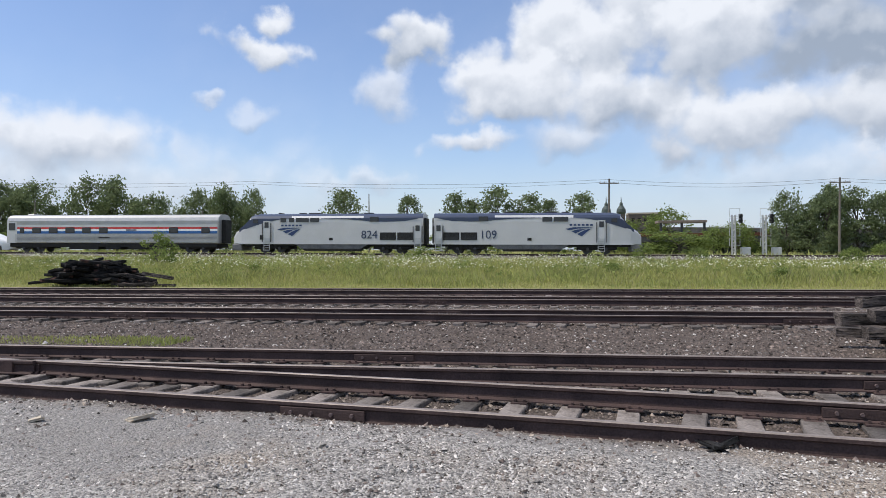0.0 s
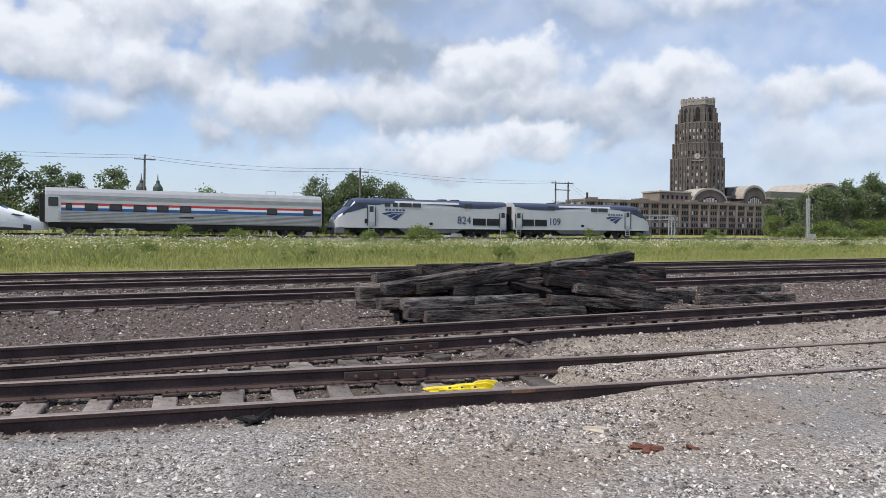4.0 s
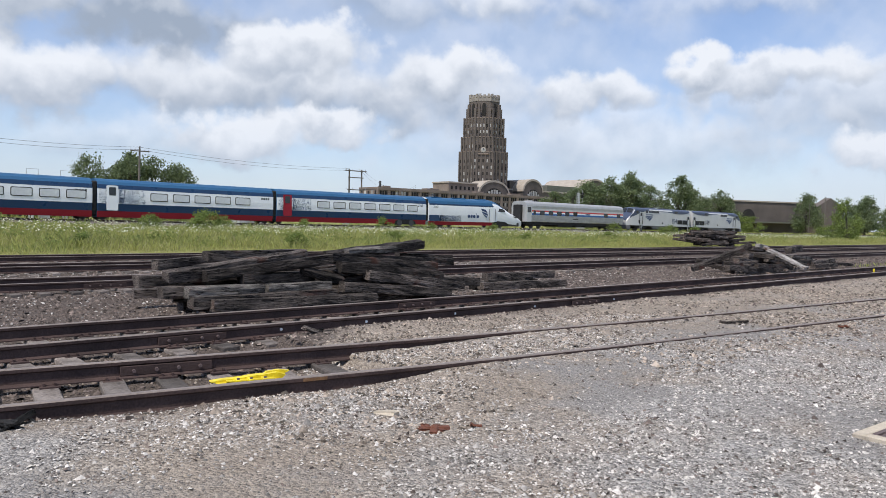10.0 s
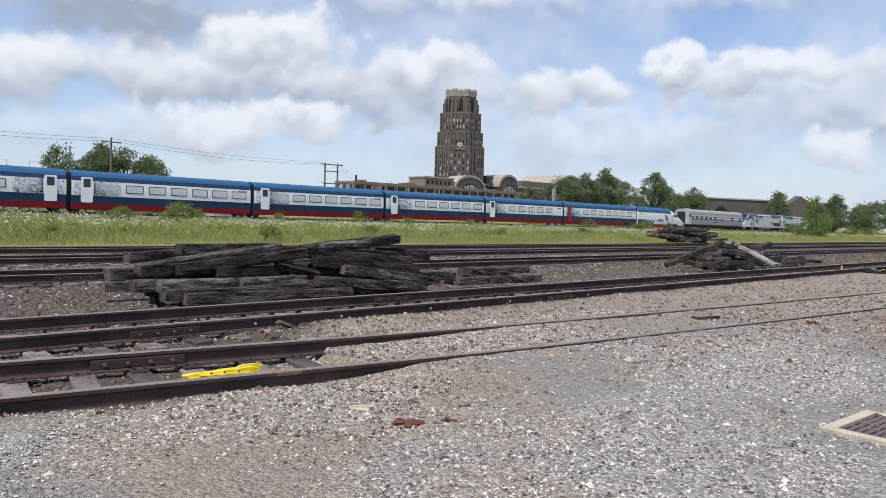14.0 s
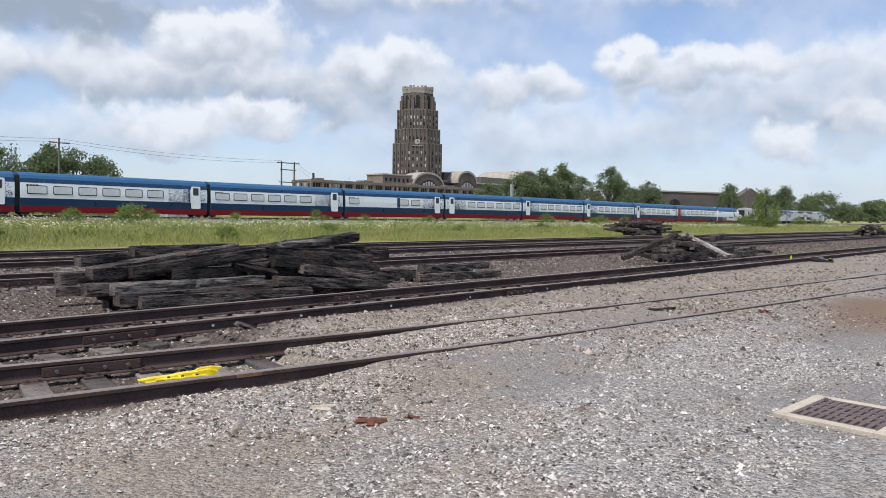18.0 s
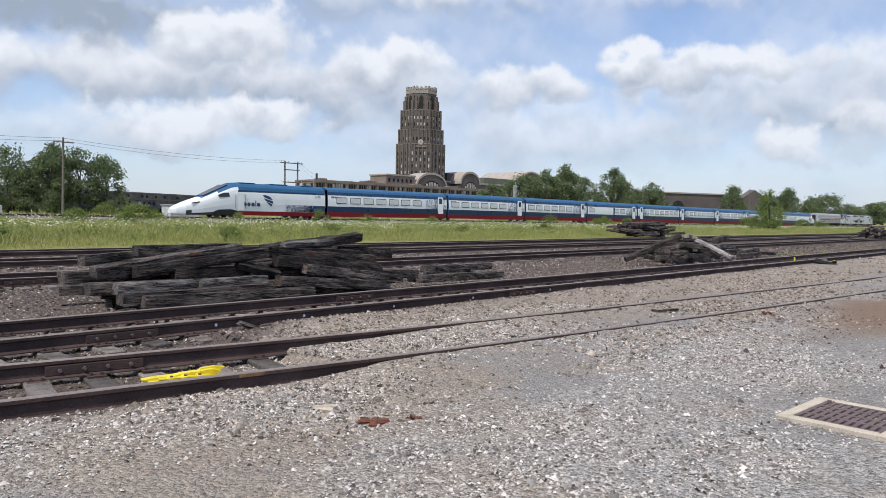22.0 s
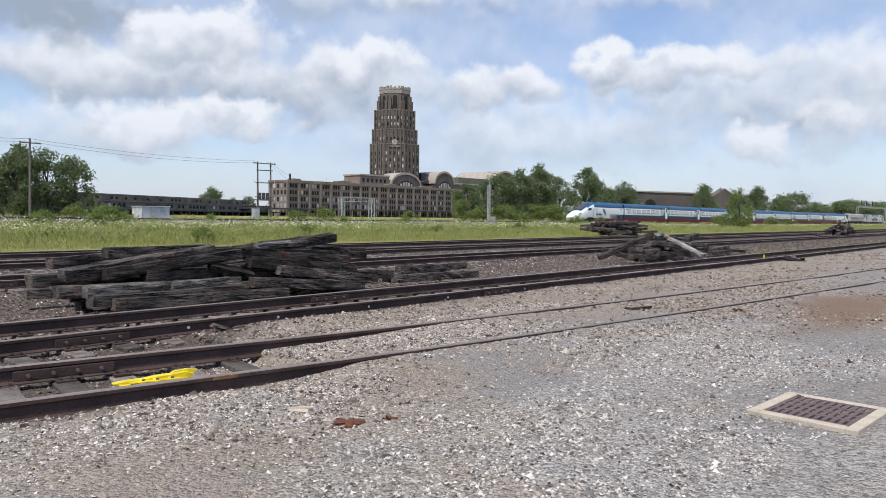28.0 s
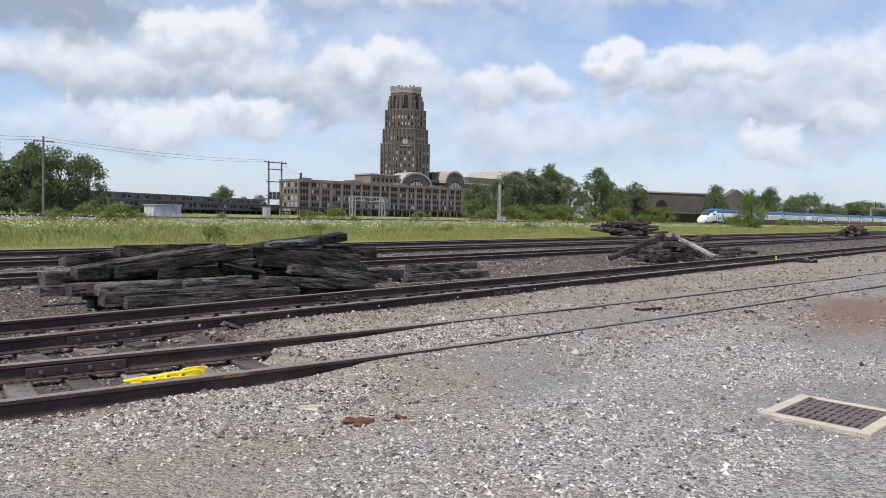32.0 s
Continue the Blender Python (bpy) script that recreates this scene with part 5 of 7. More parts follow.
def joint_bars():
    """Bolted joint bars and painted marks on the rails."""
    for track, line, spots in ((track_a, dense(A_NEAR, 1.0), (-2.3,)), (track_a, offset_line(dense(A_NEAR, 1.0), 1.52), (-7.6, 3.0)),
                               (track_b, straight(9.32, -60, 330), (4.0, 12.4)), (track_b, straight(10.84, -60, 330), (-2.6, 9.1)),
                               (track_d, straight(17.65, -90, 400), (-11.0, 5.5)), (track_d, straight(19.17, -90, 400), (-3.0, 14.0)), (track_c, straight(23.45, -90, 400), (-4.0, 12.0))):
        for x in spots:
            ya, yb = float(line_y(line, x)), float(line_y(line, x + 0.4))
            ang = math.degrees(math.atan2(yb - ya, 0.4))
            j = part("joint_bar", box(-0.46, 0.46, -0.040, -0.012, -0.155, -0.055, 0.006), M["rail"], track, "bolted rusty joint bar")
            j.matrix_basis = pose(x, ya, YARD_TOP, 0, 0, ang)
            for k in range(4):
                part("bolt", tube((-0.33 + 0.22 * k, -0.040, -0.105), (-0.33 + 0.22 * k, -0.068, -0.105), 0.02, 0.02, 6), M["iron"], j)
    dot = as_mesh(tube((0, 0, 0), (0, -0.012, 0), 0.022, 0.022, 10), M["white"], "paint_mark")
    for x in (4.32, 5.30, 6.80, 8.70, 10.8, 13.4):
        put("paint_mark", dot, track_b, x, 9.32 - 0.012, YARD_TOP - 0.095, label="white paint dot")
    for x, y in ((33.4, 10.55), (32.8, 8.85)):
        clip = part("rail_clip", box(x - 0.035, x + 0.035, y - 0.03, y + 0.03, YARD_TOP - 0.2, YARD_TOP - 0.04, 0.015), M["yellow"], track_b, "small yellow painted rail clamp")
        part("base_plate", box(x - 0.55, x + 0.05, y - 0.30, y - 0.10, YARD_TOP - 0.22, YARD_TOP - 0.17, 0.01), M["concrete"], clip, "pale base plate")


joint_bars()
stain = part("rust_patch", box(-0.12, 0.12, -0.0425, -0.0375, -0.040, -0.012), M["fresh_rust"], track_a, "orange rust bloom on the rail head")
stain.matrix_basis = pose(3.74, float(line_y(dense(A_NEAR, 1.0), 3.74)), YARD_TOP, 0, 0, -11)


def frog():
    """The frog where the siding leaves the yard track."""
    bm = bmesh.new()
    add_box(bm, -1.1, 1.1, -0.07, 0.07, -0.18, -0.002)
    f = part("frog", bm, M["rail"], track_a, "worn steel frog casting")
    f.matrix_basis = pose(-8.6, 9.36, YARD_TOP, 0, 0, -6)
    for dy in (-0.14, 0.16):
        g = part("guard_rail", sweep(RAIL, [(-7.2, 9.36 + dy, YARD_TOP - 0.181), (-10.2, 9.4 + dy, YARD_TOP - 0.181)]), M["rail"], track_a)


frog()

# ---- beyond the main line ----
def main_track():
    t = thing("main_line_track", 0, 0, 0, "main line rails on ties in pale ballast", "railway track", "tracks beyond the meadow")
    xs = [-160, -110, -80, -60, -40, -20, 0, 20, 40, 60, 100, 200, 330, 520]
    for s in (-0.76, 0.76):
        part("rail", rail_mesh([(x, MAIN_Y + s, main_z(x) - 0.181) for x in xs]), [M["rail"], M["railhead"]], t)
    bm = sweep([(-2.6, -0.62), (2.6, -0.62), (1.7, -0.20), (-1.7, -0.20)], [(x, MAIN_Y, main_z(x)) for x in xs])
    part("ballast_bed", bm, M["ballast"], t, "grey stone ballast bed")
    me = as_mesh(box(-0.12, 0.12, -1.3, 1.3, -0.22, -0.18), M["tie"], "tie")
    for k in range(190):
        x = -70 + k * 0.75
        put("tie", me, t, x, MAIN_Y, main_z(x))
    t2 = thing("main_line_track", 0, 0, 0, "second main line track behind the train", "railway track", "tracks beyond the meadow")
    for s in (-0.76, 0.76):
        part("rail", rail_mesh([(x, 79.5 + s, main_z(x) - 0.181) for x in xs]), [M["rail"], M["railhead"]], t2)
    part("ballast_bed", sweep([(-2.6, -0.62), (2.6, -0.62), (1.7, -0.20), (-1.7, -0.20)], [(x, 79.5, main_z(x)) for x in xs]), M["ballast"], t2)


M["ballast"] = material("grey_stone_ballast", (0.17, 0.15, 0.135), 0.95, 0, 0.4, 2.0, 18, 0.5)
main_track()


def gz(x, y):
    return float(ground_z(x, y))


def utility_pole(x, y, h, arms=1, lean=0.0, label="brown wooden utility pole with a crossarm and insulators"):
    z = gz(x, y)
    t = thing("utility_pole", x, y, z - 0.3, label, "utility pole", "utility poles")
    t.matrix_basis = pose(x, y, z - 0.3, 0, lean, 0)
    part("shaft", tube((0, 0, 0), (0, 0, h + 0.3), 0.17 if arms else 0.10, 0.11 if arms else 0.06, 10), M["pole"], t)
    for k in range(arms):
        zz = h - 0.35 - k * 0.9
        a = part("crossarm", box(-1.2, 1.2, -0.16, -0.05, zz, zz + 0.12, 0.01), M["pole"], t)
        for sx in (-1.1, -0.6, 0.6, 1.1):
            part("insulator", tube((sx, -0.1, zz + 0.12), (sx, -0.1, zz + 0.30), 0.05, 0.035, 8), M["galv"], a)
    return t


POLE_A = (6.3, 95.0, 9.9)
POLE_C = (33.6, 95.0, 9.7)
POLE_B = (-24.0, 92.0, 8.0)
utility_pole(*POLE_A, arms=1, lean=1.0)
utility_pole(*POLE_C, arms=1, lean=0.6)
utility_pole(*POLE_B, arms=0, label="thin grey wooden pole without a crossarm")
utility_pole(-71.7, 92.0, 7.6, arms=0, label="thin grey wooden pole without a crossarm")
utility_pole(-46.9, 92.0, 6.0, arms=0, label="short grey wooden pole without a crossarm")
utility_pole(253.0, 95.0, 12.6, arms=1)
utility_pole(240.5, 95.0, 10.0, arms=0, label="grey steel lamp pole beside the line")


def pole_frame():
    """Two poles joined by three crossarms, carrying a transformer deck."""
    y, z = 105.0, gz(74, 105) - 0.3
    t = thing("pole_frame", 73.9, y, z, "two-legged wooden power pole frame with crossarms and transformer deck", "utility pole")
    for s in (-1.3, 1.3):
        part("shaft", tube((s, 0, 0), (s, 0, 10.1), 0.18, 0.12, 10), M["pole"], t)
    for zz, ov in ((9.75, 1.0), (8.6, 0.3), (6.5, 0.5), (4.1, 0.6)):
        a = part("crossarm", box(-1.3 - ov, 1.3 + ov, -0.2, -0.06, zz, zz + 0.16, 0.01), M["pole"], t)
        if zz in (9.75, 6.5):
            for sx in (-2.0, -0.7, 0.7, 2.0):
                part("insulator", tube((sx, -0.12, zz + 0.16), (sx, -0.12, zz + 0.42), 0.06, 0.04, 8), M["galv"], a)
    part("deck", box(-2.0, 1.6, -0.6, 0.7, 3.6, 3.8), M["pole"], t)
    for sx in (-0.9, -0.1, 0.7):
        part("transformer", tube((sx, 0.1, 3.8), (sx, 0.1, 4.9), 0.3, 0.3, 14), M["darkgrey"], t)
    part("bracing", tube((-1.3, 0, 1.2), (1.3, 0, 3.6), 0.05), M["pole"], t)


pole_frame()


def cable(points, sag, n=14):
    """One hanging cable through the tops given."""
    bm = bmesh.new()
    prev = None
    for a, b in zip(points, points[1:]):
        a, b = Vector(a), Vector(b)
        for k in range(n + 1):
            u = k / n
            p = a.lerp(b, u) - Vector((0, 0, sag * 4 * u * (1 - u)))
            if prev is not None and (p - prev).length > 0.01:
                add_tube(bm, prev, p, 0.015, 0.015, 4)
            prev = p
    me = bpy.data.meshes.new("overhead_cable")
    bm.to_mesh(me)
    bm.free()
    me.materials.append(M["wire"])
    ob = new("overhead_cable", me)
    tagged(ob, "thin black overhead cable strung between poles", "cable", "overhead cables")


pa, pc = gz(6.3, 95) + 9.8, gz(33.6, 95) + 9.6
pf = gz(74, 105) + 9.9
for dy, dz, sg in ((-0.1, 0.0, 0.55), (0.1, -0.3, 0.7)):
    cable([(-95, 90 + dy, 12.5 + dz), (-40, 92 + dy, 11.2 + dz), (6.3, 95 + dy, pa + dz), (33.6, 95 + dy, pc + dz), (72.6, 105 + dy, pf + dz)], sg)
cable([(75.2, 105, pf), (150, 180, 13.5), (240, 290, 19.0)], 2.6)
cable([(75.2, 105.2, pf - 0.3), (150, 181, 12.6), (260, 290, 18.0)], 3.0)


def lattice_mast(parent, x, y, z0, z1, w, mat):
    bm = bmesh.new()
    h = w / 2
    for sx in (-h, h):
        for sy in (-h, h):
            add_box(bm, x + sx - 0.05, x + sx + 0.05, y + sy - 0.05, y + sy + 0.05, z0, z1)
    z, k = z0, 0
    while z < z1 - w:
        for sy in (-h, h):
            s = -h if k % 2 else h
            add_tube(bm, (x + s, y + sy, z), (x - s, y + sy, z + w), 0.03, 0.03, 4)
        add_box(bm, x - h, x + h, y - h - 0.03, y - h + 0.03, z, z + 0.05)
        z += w
        k += 1
    part("mast", bm, mat, parent)


def signal_gantry(x0, x1, y, h, label, masts=True):
    z = gz((x0 + x1) / 2, y) - 0.2
    t = thing("signal_gantry", 0, 0, 0, label, "signal gantry", "signal structures")
    for x in (x0, x1):
        lattice_mast(t, x, y, z, z + h, 0.7, M["galv"])
    bm = bmesh.new()
    for zz in (z + h - 0.75, z + h - 0.05):
        for sy in (-0.35, 0.35):
            add_box(bm, x0 - 0.3, x1 + 0.3, y + sy - 0.06, y + sy + 0.06, zz, zz + 0.1)
    n = max(4, int((x1 - x0) / 1.4))
    for k in range(n):
        a, b = x0 + (x1 - x0) * k / n, x0 + (x1 - x0) * (k + 1) / n
        lo, hi = z + h - 0.7, z + h
        add_tube(bm, (a, y - 0.35, lo if k % 2 else hi), (b, y - 0.35, hi if k % 2 else lo), 0.025, 0.025, 4)
        add_box(bm, a - 0.03, a + 0.03, y - 0.38, y - 0.32, lo, hi)
    part("truss", bm, M["galv"], t)
    return t, z


def signal_head(parent, x, y, z, n=3):
    hd = part("signal_head", box(x - 0.2, x + 0.2, y - 0.15, y + 0.15, z, z + 0.55 * n, 0.04), M["black"], parent, "black signal head")
    for k in range(n):
        part("hood", tube((x, y - 0.15, z + 0.3 + 0.52 * k), (x, y - 0.42, z + 0.3 + 0.52 * k), 0.17, 0.17, 10), M["black"], hd)


signal_gantry(82.5, 89.4, 95.0, 4.25, "galvanised lattice signal bridge standing in the meadow")


def signal_mast(x, y, h, label):
    z = gz(x, y) - 0.2
    t = thing("signal_mast", 0, 0, 0, label, "signal mast", "signal structures")
    lattice_mast(t, x, y, z, z + h, 0.36, M["galv"])
    bm = bmesh.new()
    for k in range(4):
        zz = z + h * (0.3 + 0.22 * k)
        add_box(bm, x - 0.6, x + 0.6, y - 0.6, y - 0.5, zz, zz + 0.05)
        add_box(bm, x - 0.6, x + 0.6, y - 0.6, y - 0.5, zz + 0.9, zz + 0.93)
        for sx in (-0.58, 0.58):
            add_box(bm, x + sx - 0.02, x + sx + 0.02, y - 0.58, y - 0.52, zz, zz + 0.92)
    part("service_platform", bm, M["galv"], t)
    signal_head(t, x + 0.7, y - 0.4, z + h - 1.0, 2)
    part("cabinet", box(x + 0.8, x + 1.8, y - 0.4, y + 0.3, z + 0.1, z + 1.4, 0.04), M["galv"], t)
    return t


signal_mast(119.3, 92.0, 7.9, "galvanised ladder signal mast with platforms")
signal_mast(20.3, 90.0, 5.2, "galvanised ladder signal mast with platforms")
signal_mast(23.7, 90.0, 5.2, "galvanised ladder signal mast with platforms")
gan, gzz = signal_gantry(431.0, 500.0, 90.0, 9.6, "tall galvanised signal gantry over the far tracks")
for sx in (436.0, 447.0, 462.0):
    signal_head(gan, sx, 89.3, gzz + 9.9, 5)
    part("post", tube((sx, 89.6, gzz + 9.6), (sx, 89.6, gzz + 13.0), 0.12), M["galv"], gan)


def shed():
    x, y = 40.9, 80.0 + 3.5
    z = gz(x, y)
    s = 83.5 / 80.0
    t = thing("equipment_shed", x * s, y, z - 0.1, "small grey corrugated metal equipment shed with paint smears", "shed")
    w = 1.7
    b = part("wall", box(-w, w, -1.4, 1.0, 0, 1.75), M["shed"], t)
    part("roof", box(-w - 0.12, w + 0.12, -1.55, 1.1, 1.75, 1.86, 0.02), M["galv"], t, "pale flat metal roof")
    for k in range(14):
        part("rib", box(-w + k * 0.26 - 0.02, -w + k * 0.26 + 0.02, -1.43, -1.395, 0.0, 1.75), M["shed"], b)
    part("door", box(-0.6, 0.3, -1.45, -1.40, 0.05, 1.65), M["galv"], t, "grey metal door")


M["shed"] = material("grey_painted_sheet_metal", (0.40, 0.43, 0.46), 0.5, 0.1, 0.12, 1.2, 8, 0.05, (0.62, 0.63, 0.64))
shed()
cab = thing("relay_cabinet", 60.5, 88.0, gz(60.5, 88) - 0.1, "small grey metal relay cabinet beside the line", "cabinet")
part("case", box(-0.45, 0.45, -0.35, 0.35, 0, 1.9, 0.04), M["galv"], cab)
part("door", box(-0.36, 0.36, -0.38, -0.35, 0.15, 1.75), M["shed"], cab)
part("cap", box(-0.5, 0.5, -0.4, 0.4, 1.9, 1.98), M["galv"], cab)


# ---- the old terminal ----
WIN_D = as_mesh(box(-0.5, 0.5, -0.06, 0.06, -0.5, 0.5), M["window_dark"], "window")
WIN_P = as_mesh(box(-0.5, 0.5, -0.06, 0.06, -0.5, 0.5), M["window_pale"], "window")


def window_at(parent, x, y, z, w, h, rz, rng, pale):
    ob = part("window", WIN_P if rng.random() < pale else WIN_D, None, parent)
    ob.matrix_basis = pose(x, y, z, 0, 0, rz) @ Matrix.Diagonal((w, 1, h, 1))


def octagon(bm, cx, cy, a, z0, z1, turn, cut=0.414, mi=0):
    """An upright prism with eight sides: apothem a, chamfers of the given share."""
    pts = []
    c = a * cut
    for x, y in ((a, -c), (a, c), (c, a), (-c, a), (-a, c), (-a, -c), (-c, -a), (c, -a)):
        p = Matrix.Rotation(turn, 2) @ Vector((x, y))
        pts.append((cx + p.x, cy + p.y))
    lo = [bm.verts.new((x, y, z0)) for x, y in pts]
    hi = [bm.verts.new((x, y, z1)) for x, y in pts]
    for i in range(8):
        j = (i + 1) % 8
        bm.faces.new((lo[i], lo[j], hi[j], hi[i])).material_index = mi
    bm.faces.new(hi).material_index = mi
    bm.faces.new(lo[::-1]).material_index = mi
    return bm


def tower(t):
    cx, cy = 338.0, 338.0
    turn = math.atan2(-cy, -cx) + math.pi / 2      # one side squarely towards the lot
    rng = np.random.default_rng(17)
    tiers = [(15.2, 2.0, 47.2), (14.0, 47.2, 56.4), (12.6, 56.4, 68.6), (9.6, 68.6, 79.8)]
    tw = part("tower", octagon(bmesh.new(), cx, cy, 11.0, 2, 68, turn), M["brick"], t, "tall brown brick art deco office tower")
    for a, z0, z1 in tiers:
        part("tier", octagon(bmesh.new(), cx, cy, a, z0, z1, turn), M["brick"], tw)
        part("coping", octagon(bmesh.new(), cx, cy, a + 0.15, z1 - 0.2, z1 + 0.35, turn), M["tan_brick"], tw, "brick coping")
    part("crown", octagon(bmesh.new(), cx, cy, 9.8, 79.6, 83.0, turn), M["crown"], tw, "pale stone crown")
    # turrets on the crown, stepped buttresses and tall arches under it
    for k in range(8):
        ang = turn + k * math.pi / 4
        d = Vector((math.sin(ang), -math.cos(ang)))
        s = Vector((d.y, -d.x))
        for off in (-2.7, 0.0, 2.7):
            p = Vector((cx, cy)) + d * 9.4 + s * off
            b = part("turret", box(-0.7, 0.7, -0.6, 0.6, 82.0, 84.2 if off else 83.7), M["crown"], tw)
            b.matrix_basis = pose(p.x, p.y, 0, 0, 0, math.degrees(ang))
        for off in (-3.3, 3.3):
            p = Vector((cx, cy)) + d * 10.2 + s * off
            b = part("buttress", box(-0.9, 0.9, -1.3, 1.0, 68.6, 75.0), M["brick"], tw)
            b.matrix_basis = pose(p.x, p.y, 0, 0, 0, math.degrees(ang))
            b = part("buttress", box(-0.7, 0.7, -0.5, 1.0, 75.0, 78.0), M["brick"], tw)
            b.matrix_basis = pose(p.x, p.y, 0, 0, 0, math.degrees(ang))
        p = Vector((cx, cy)) + d * 9.65
        w = part("niche", plate([(-1.3, 70.2), (1.3, 70.2), (1.3, 76.6), (0.9, 77.9), (0.0, 78.5), (-0.9, 77.9), (-1.3, 76.6)], 0.2, 0), M["window_dark"], tw, "tall dark arched opening")
        w.matrix_basis = pose(p.x, p.y, 0, 0, 0, math.degrees(ang))
    # the three sides that face the yard, and the two beside them
    for k in (-2, -1, 0, 1, 2):
        ang = turn + k * math.pi / 4
        d = Vector((math.sin(ang), -math.cos(ang)))
        s = Vector((math.cos(ang), math.sin(ang)))
        rz = math.degrees(ang)
        for a, z0, z1 in tiers[:3]:
            half = a * 0.414
            cols = 4 if k % 2 else 5
            for c in range(cols):
                off = (c - (cols - 1) / 2) * (2 * half - 2.2) / (cols - 1)
                q = Vector((cx, cy)) + d * (a + 0.02) + s * off
                z = z0 + 3.4
                while z < z1 - 2.2:
                    window_at(tw, q.x, q.y, z, 0.85, 1.9, rz, rng, 0.5)
                    z += 4.0
            for c in range(cols + 1):
                off = (c - cols / 2) * (2 * half - 2.2) / (cols - 1)
                if abs(off) > half:
                    off = math.copysign(half - 0.3, off)
                q = Vector((cx, cy)) + d * (a + 0.12) + s * off
                b = part("pilaster", box(-0.38, 0.38, -0.45, 0.2, z0, z1 + 0.5), M["brick"], tw)
                b.matrix_basis = pose(q.x, q.y, 0, 0, 0, rz)
    d = Vector((math.sin(turn), -math.cos(turn)))
    q = Vector((cx, cy)) + d * 15.5
    ck = part("clock", tube((0, 0, 0), (0, -0.35, 0), 1.7, 1.7, 24), M["limestone"], tw, "round pale stone clock face")
    ck.matrix_basis = pose(q.x, q.y, 48.2, 0, 0, math.degrees(turn))
    part("dial", tube((0, -0.35, 0), (0, -0.42, 0), 1.4, 1.4, 24), M["window_pale"], ck)
    hd = bmesh.new()
    add_box(hd, -0.09, 0.09, -0.5, -0.43, -0.1, 1.2)
    add_box(hd, -0.1, 0.8, -0.5, -0.43, -0.09, 0.09)
    part("clock_hand", hd, M["black"], ck)
    b = part("clock_ledge", box(-3.2, 3.2, -0.4, 0.4, 45.3, 46.0), M["tan_brick"], tw)
    b.matrix_basis = pose(q.x, q.y, 0, 0, 0, math.degrees(turn))


def wing(t):
    """The five-storey baggage and mail wing along the tracks."""
    rng = np.random.default_rng(23)
    x0, x1, y0, y1, z0, z1 = 225.0, 372.0, 300.0, 316.0, 1.4, 18.6
    w = part("baggage_wing", box(x0, x1, y0, y1, z0, z1), M["tan_brick"], t, "long five-storey brown brick wing with empty windows")
    part("parapet", box(x0 - 0.3, x1, y0 - 0.3, y1, z1, z1 + 0.9), M["tan_brick"], w)
    part("cornice", box(x0 - 0.5, x1, y0 - 0.5, y0 + 0.1, z1 - 0.5, z1 + 0.1), M["tan_brick"], w)
    bays = 21
    bw = (x1 - x0) / bays
    for b in range(bays + 1):
        x = x0 + b * bw
        part("pilaster", box(x - 0.6, x + 0.6, y0 - 0.45, y0 + 0.2, z0, z1 - 0.4), M["tan_brick"], w)
    for f in range(5):
        z = z0 + 1.9 + f * 3.35
        part("sill_course", box(x0, x1, y0 - 0.18, y0 + 0.05, z - 1.35, z - 1.15), M["tan_brick"], w)
        for b in range(bays):
            for k in range(3):
                # the pale share is daylight seen through the wing, put in as colour
                window_at(w, x0 + b * bw + bw * (0.27 + 0.23 * k), y0 - 0.03, z, 1.12, 2.0, 0, rng, 0.16)
        for k in range(5):
            window_at(w, x0 - 0.03, y0 + 1.9 + k * 3.0, z, 1.5, 2.1, 90, rng, 0.4)
    for xr, ww in ((232, 5), (262, 9), (300, 6), (330, 8)):
        part("roof_house", box(xr, xr + ww, y0 + 5, y0 + 9, z1 + 0.5, z1 + 2.0), M["tan_brick"], w)
    part("chimney", box(228.6, 229.4, 303, 303.8, z1, z1 + 4.2), M["darkgrey"], w)
    # canopy and platforms at its foot
    part("platform_canopy", box(196, 372, 288, 299.4, 4.6, 5.2), M["darkgrey"], w, "dark steel platform canopy")
    for k in range(30):
        part("canopy_post", box(200 + k * 5.8, 200.35 + k * 5.8, 289, 289.35, 1.2, 4.6), M["galv"], w)
    # taller block before the tower
    part("link_block", box(290, 313.5, 318, 332, 1.4, 25.5), M["tan_brick"], t)
    lb = part("link_top", box(289.5, 313.8, 317.5, 332.5, 25.5, 26.3), M["limestone"], t)
    for k in range(6):
        window_at(lb, 292.5 + k * 3.5, 317.95, 22.8, 1.5, 2.0, 0, rng, 0.2)


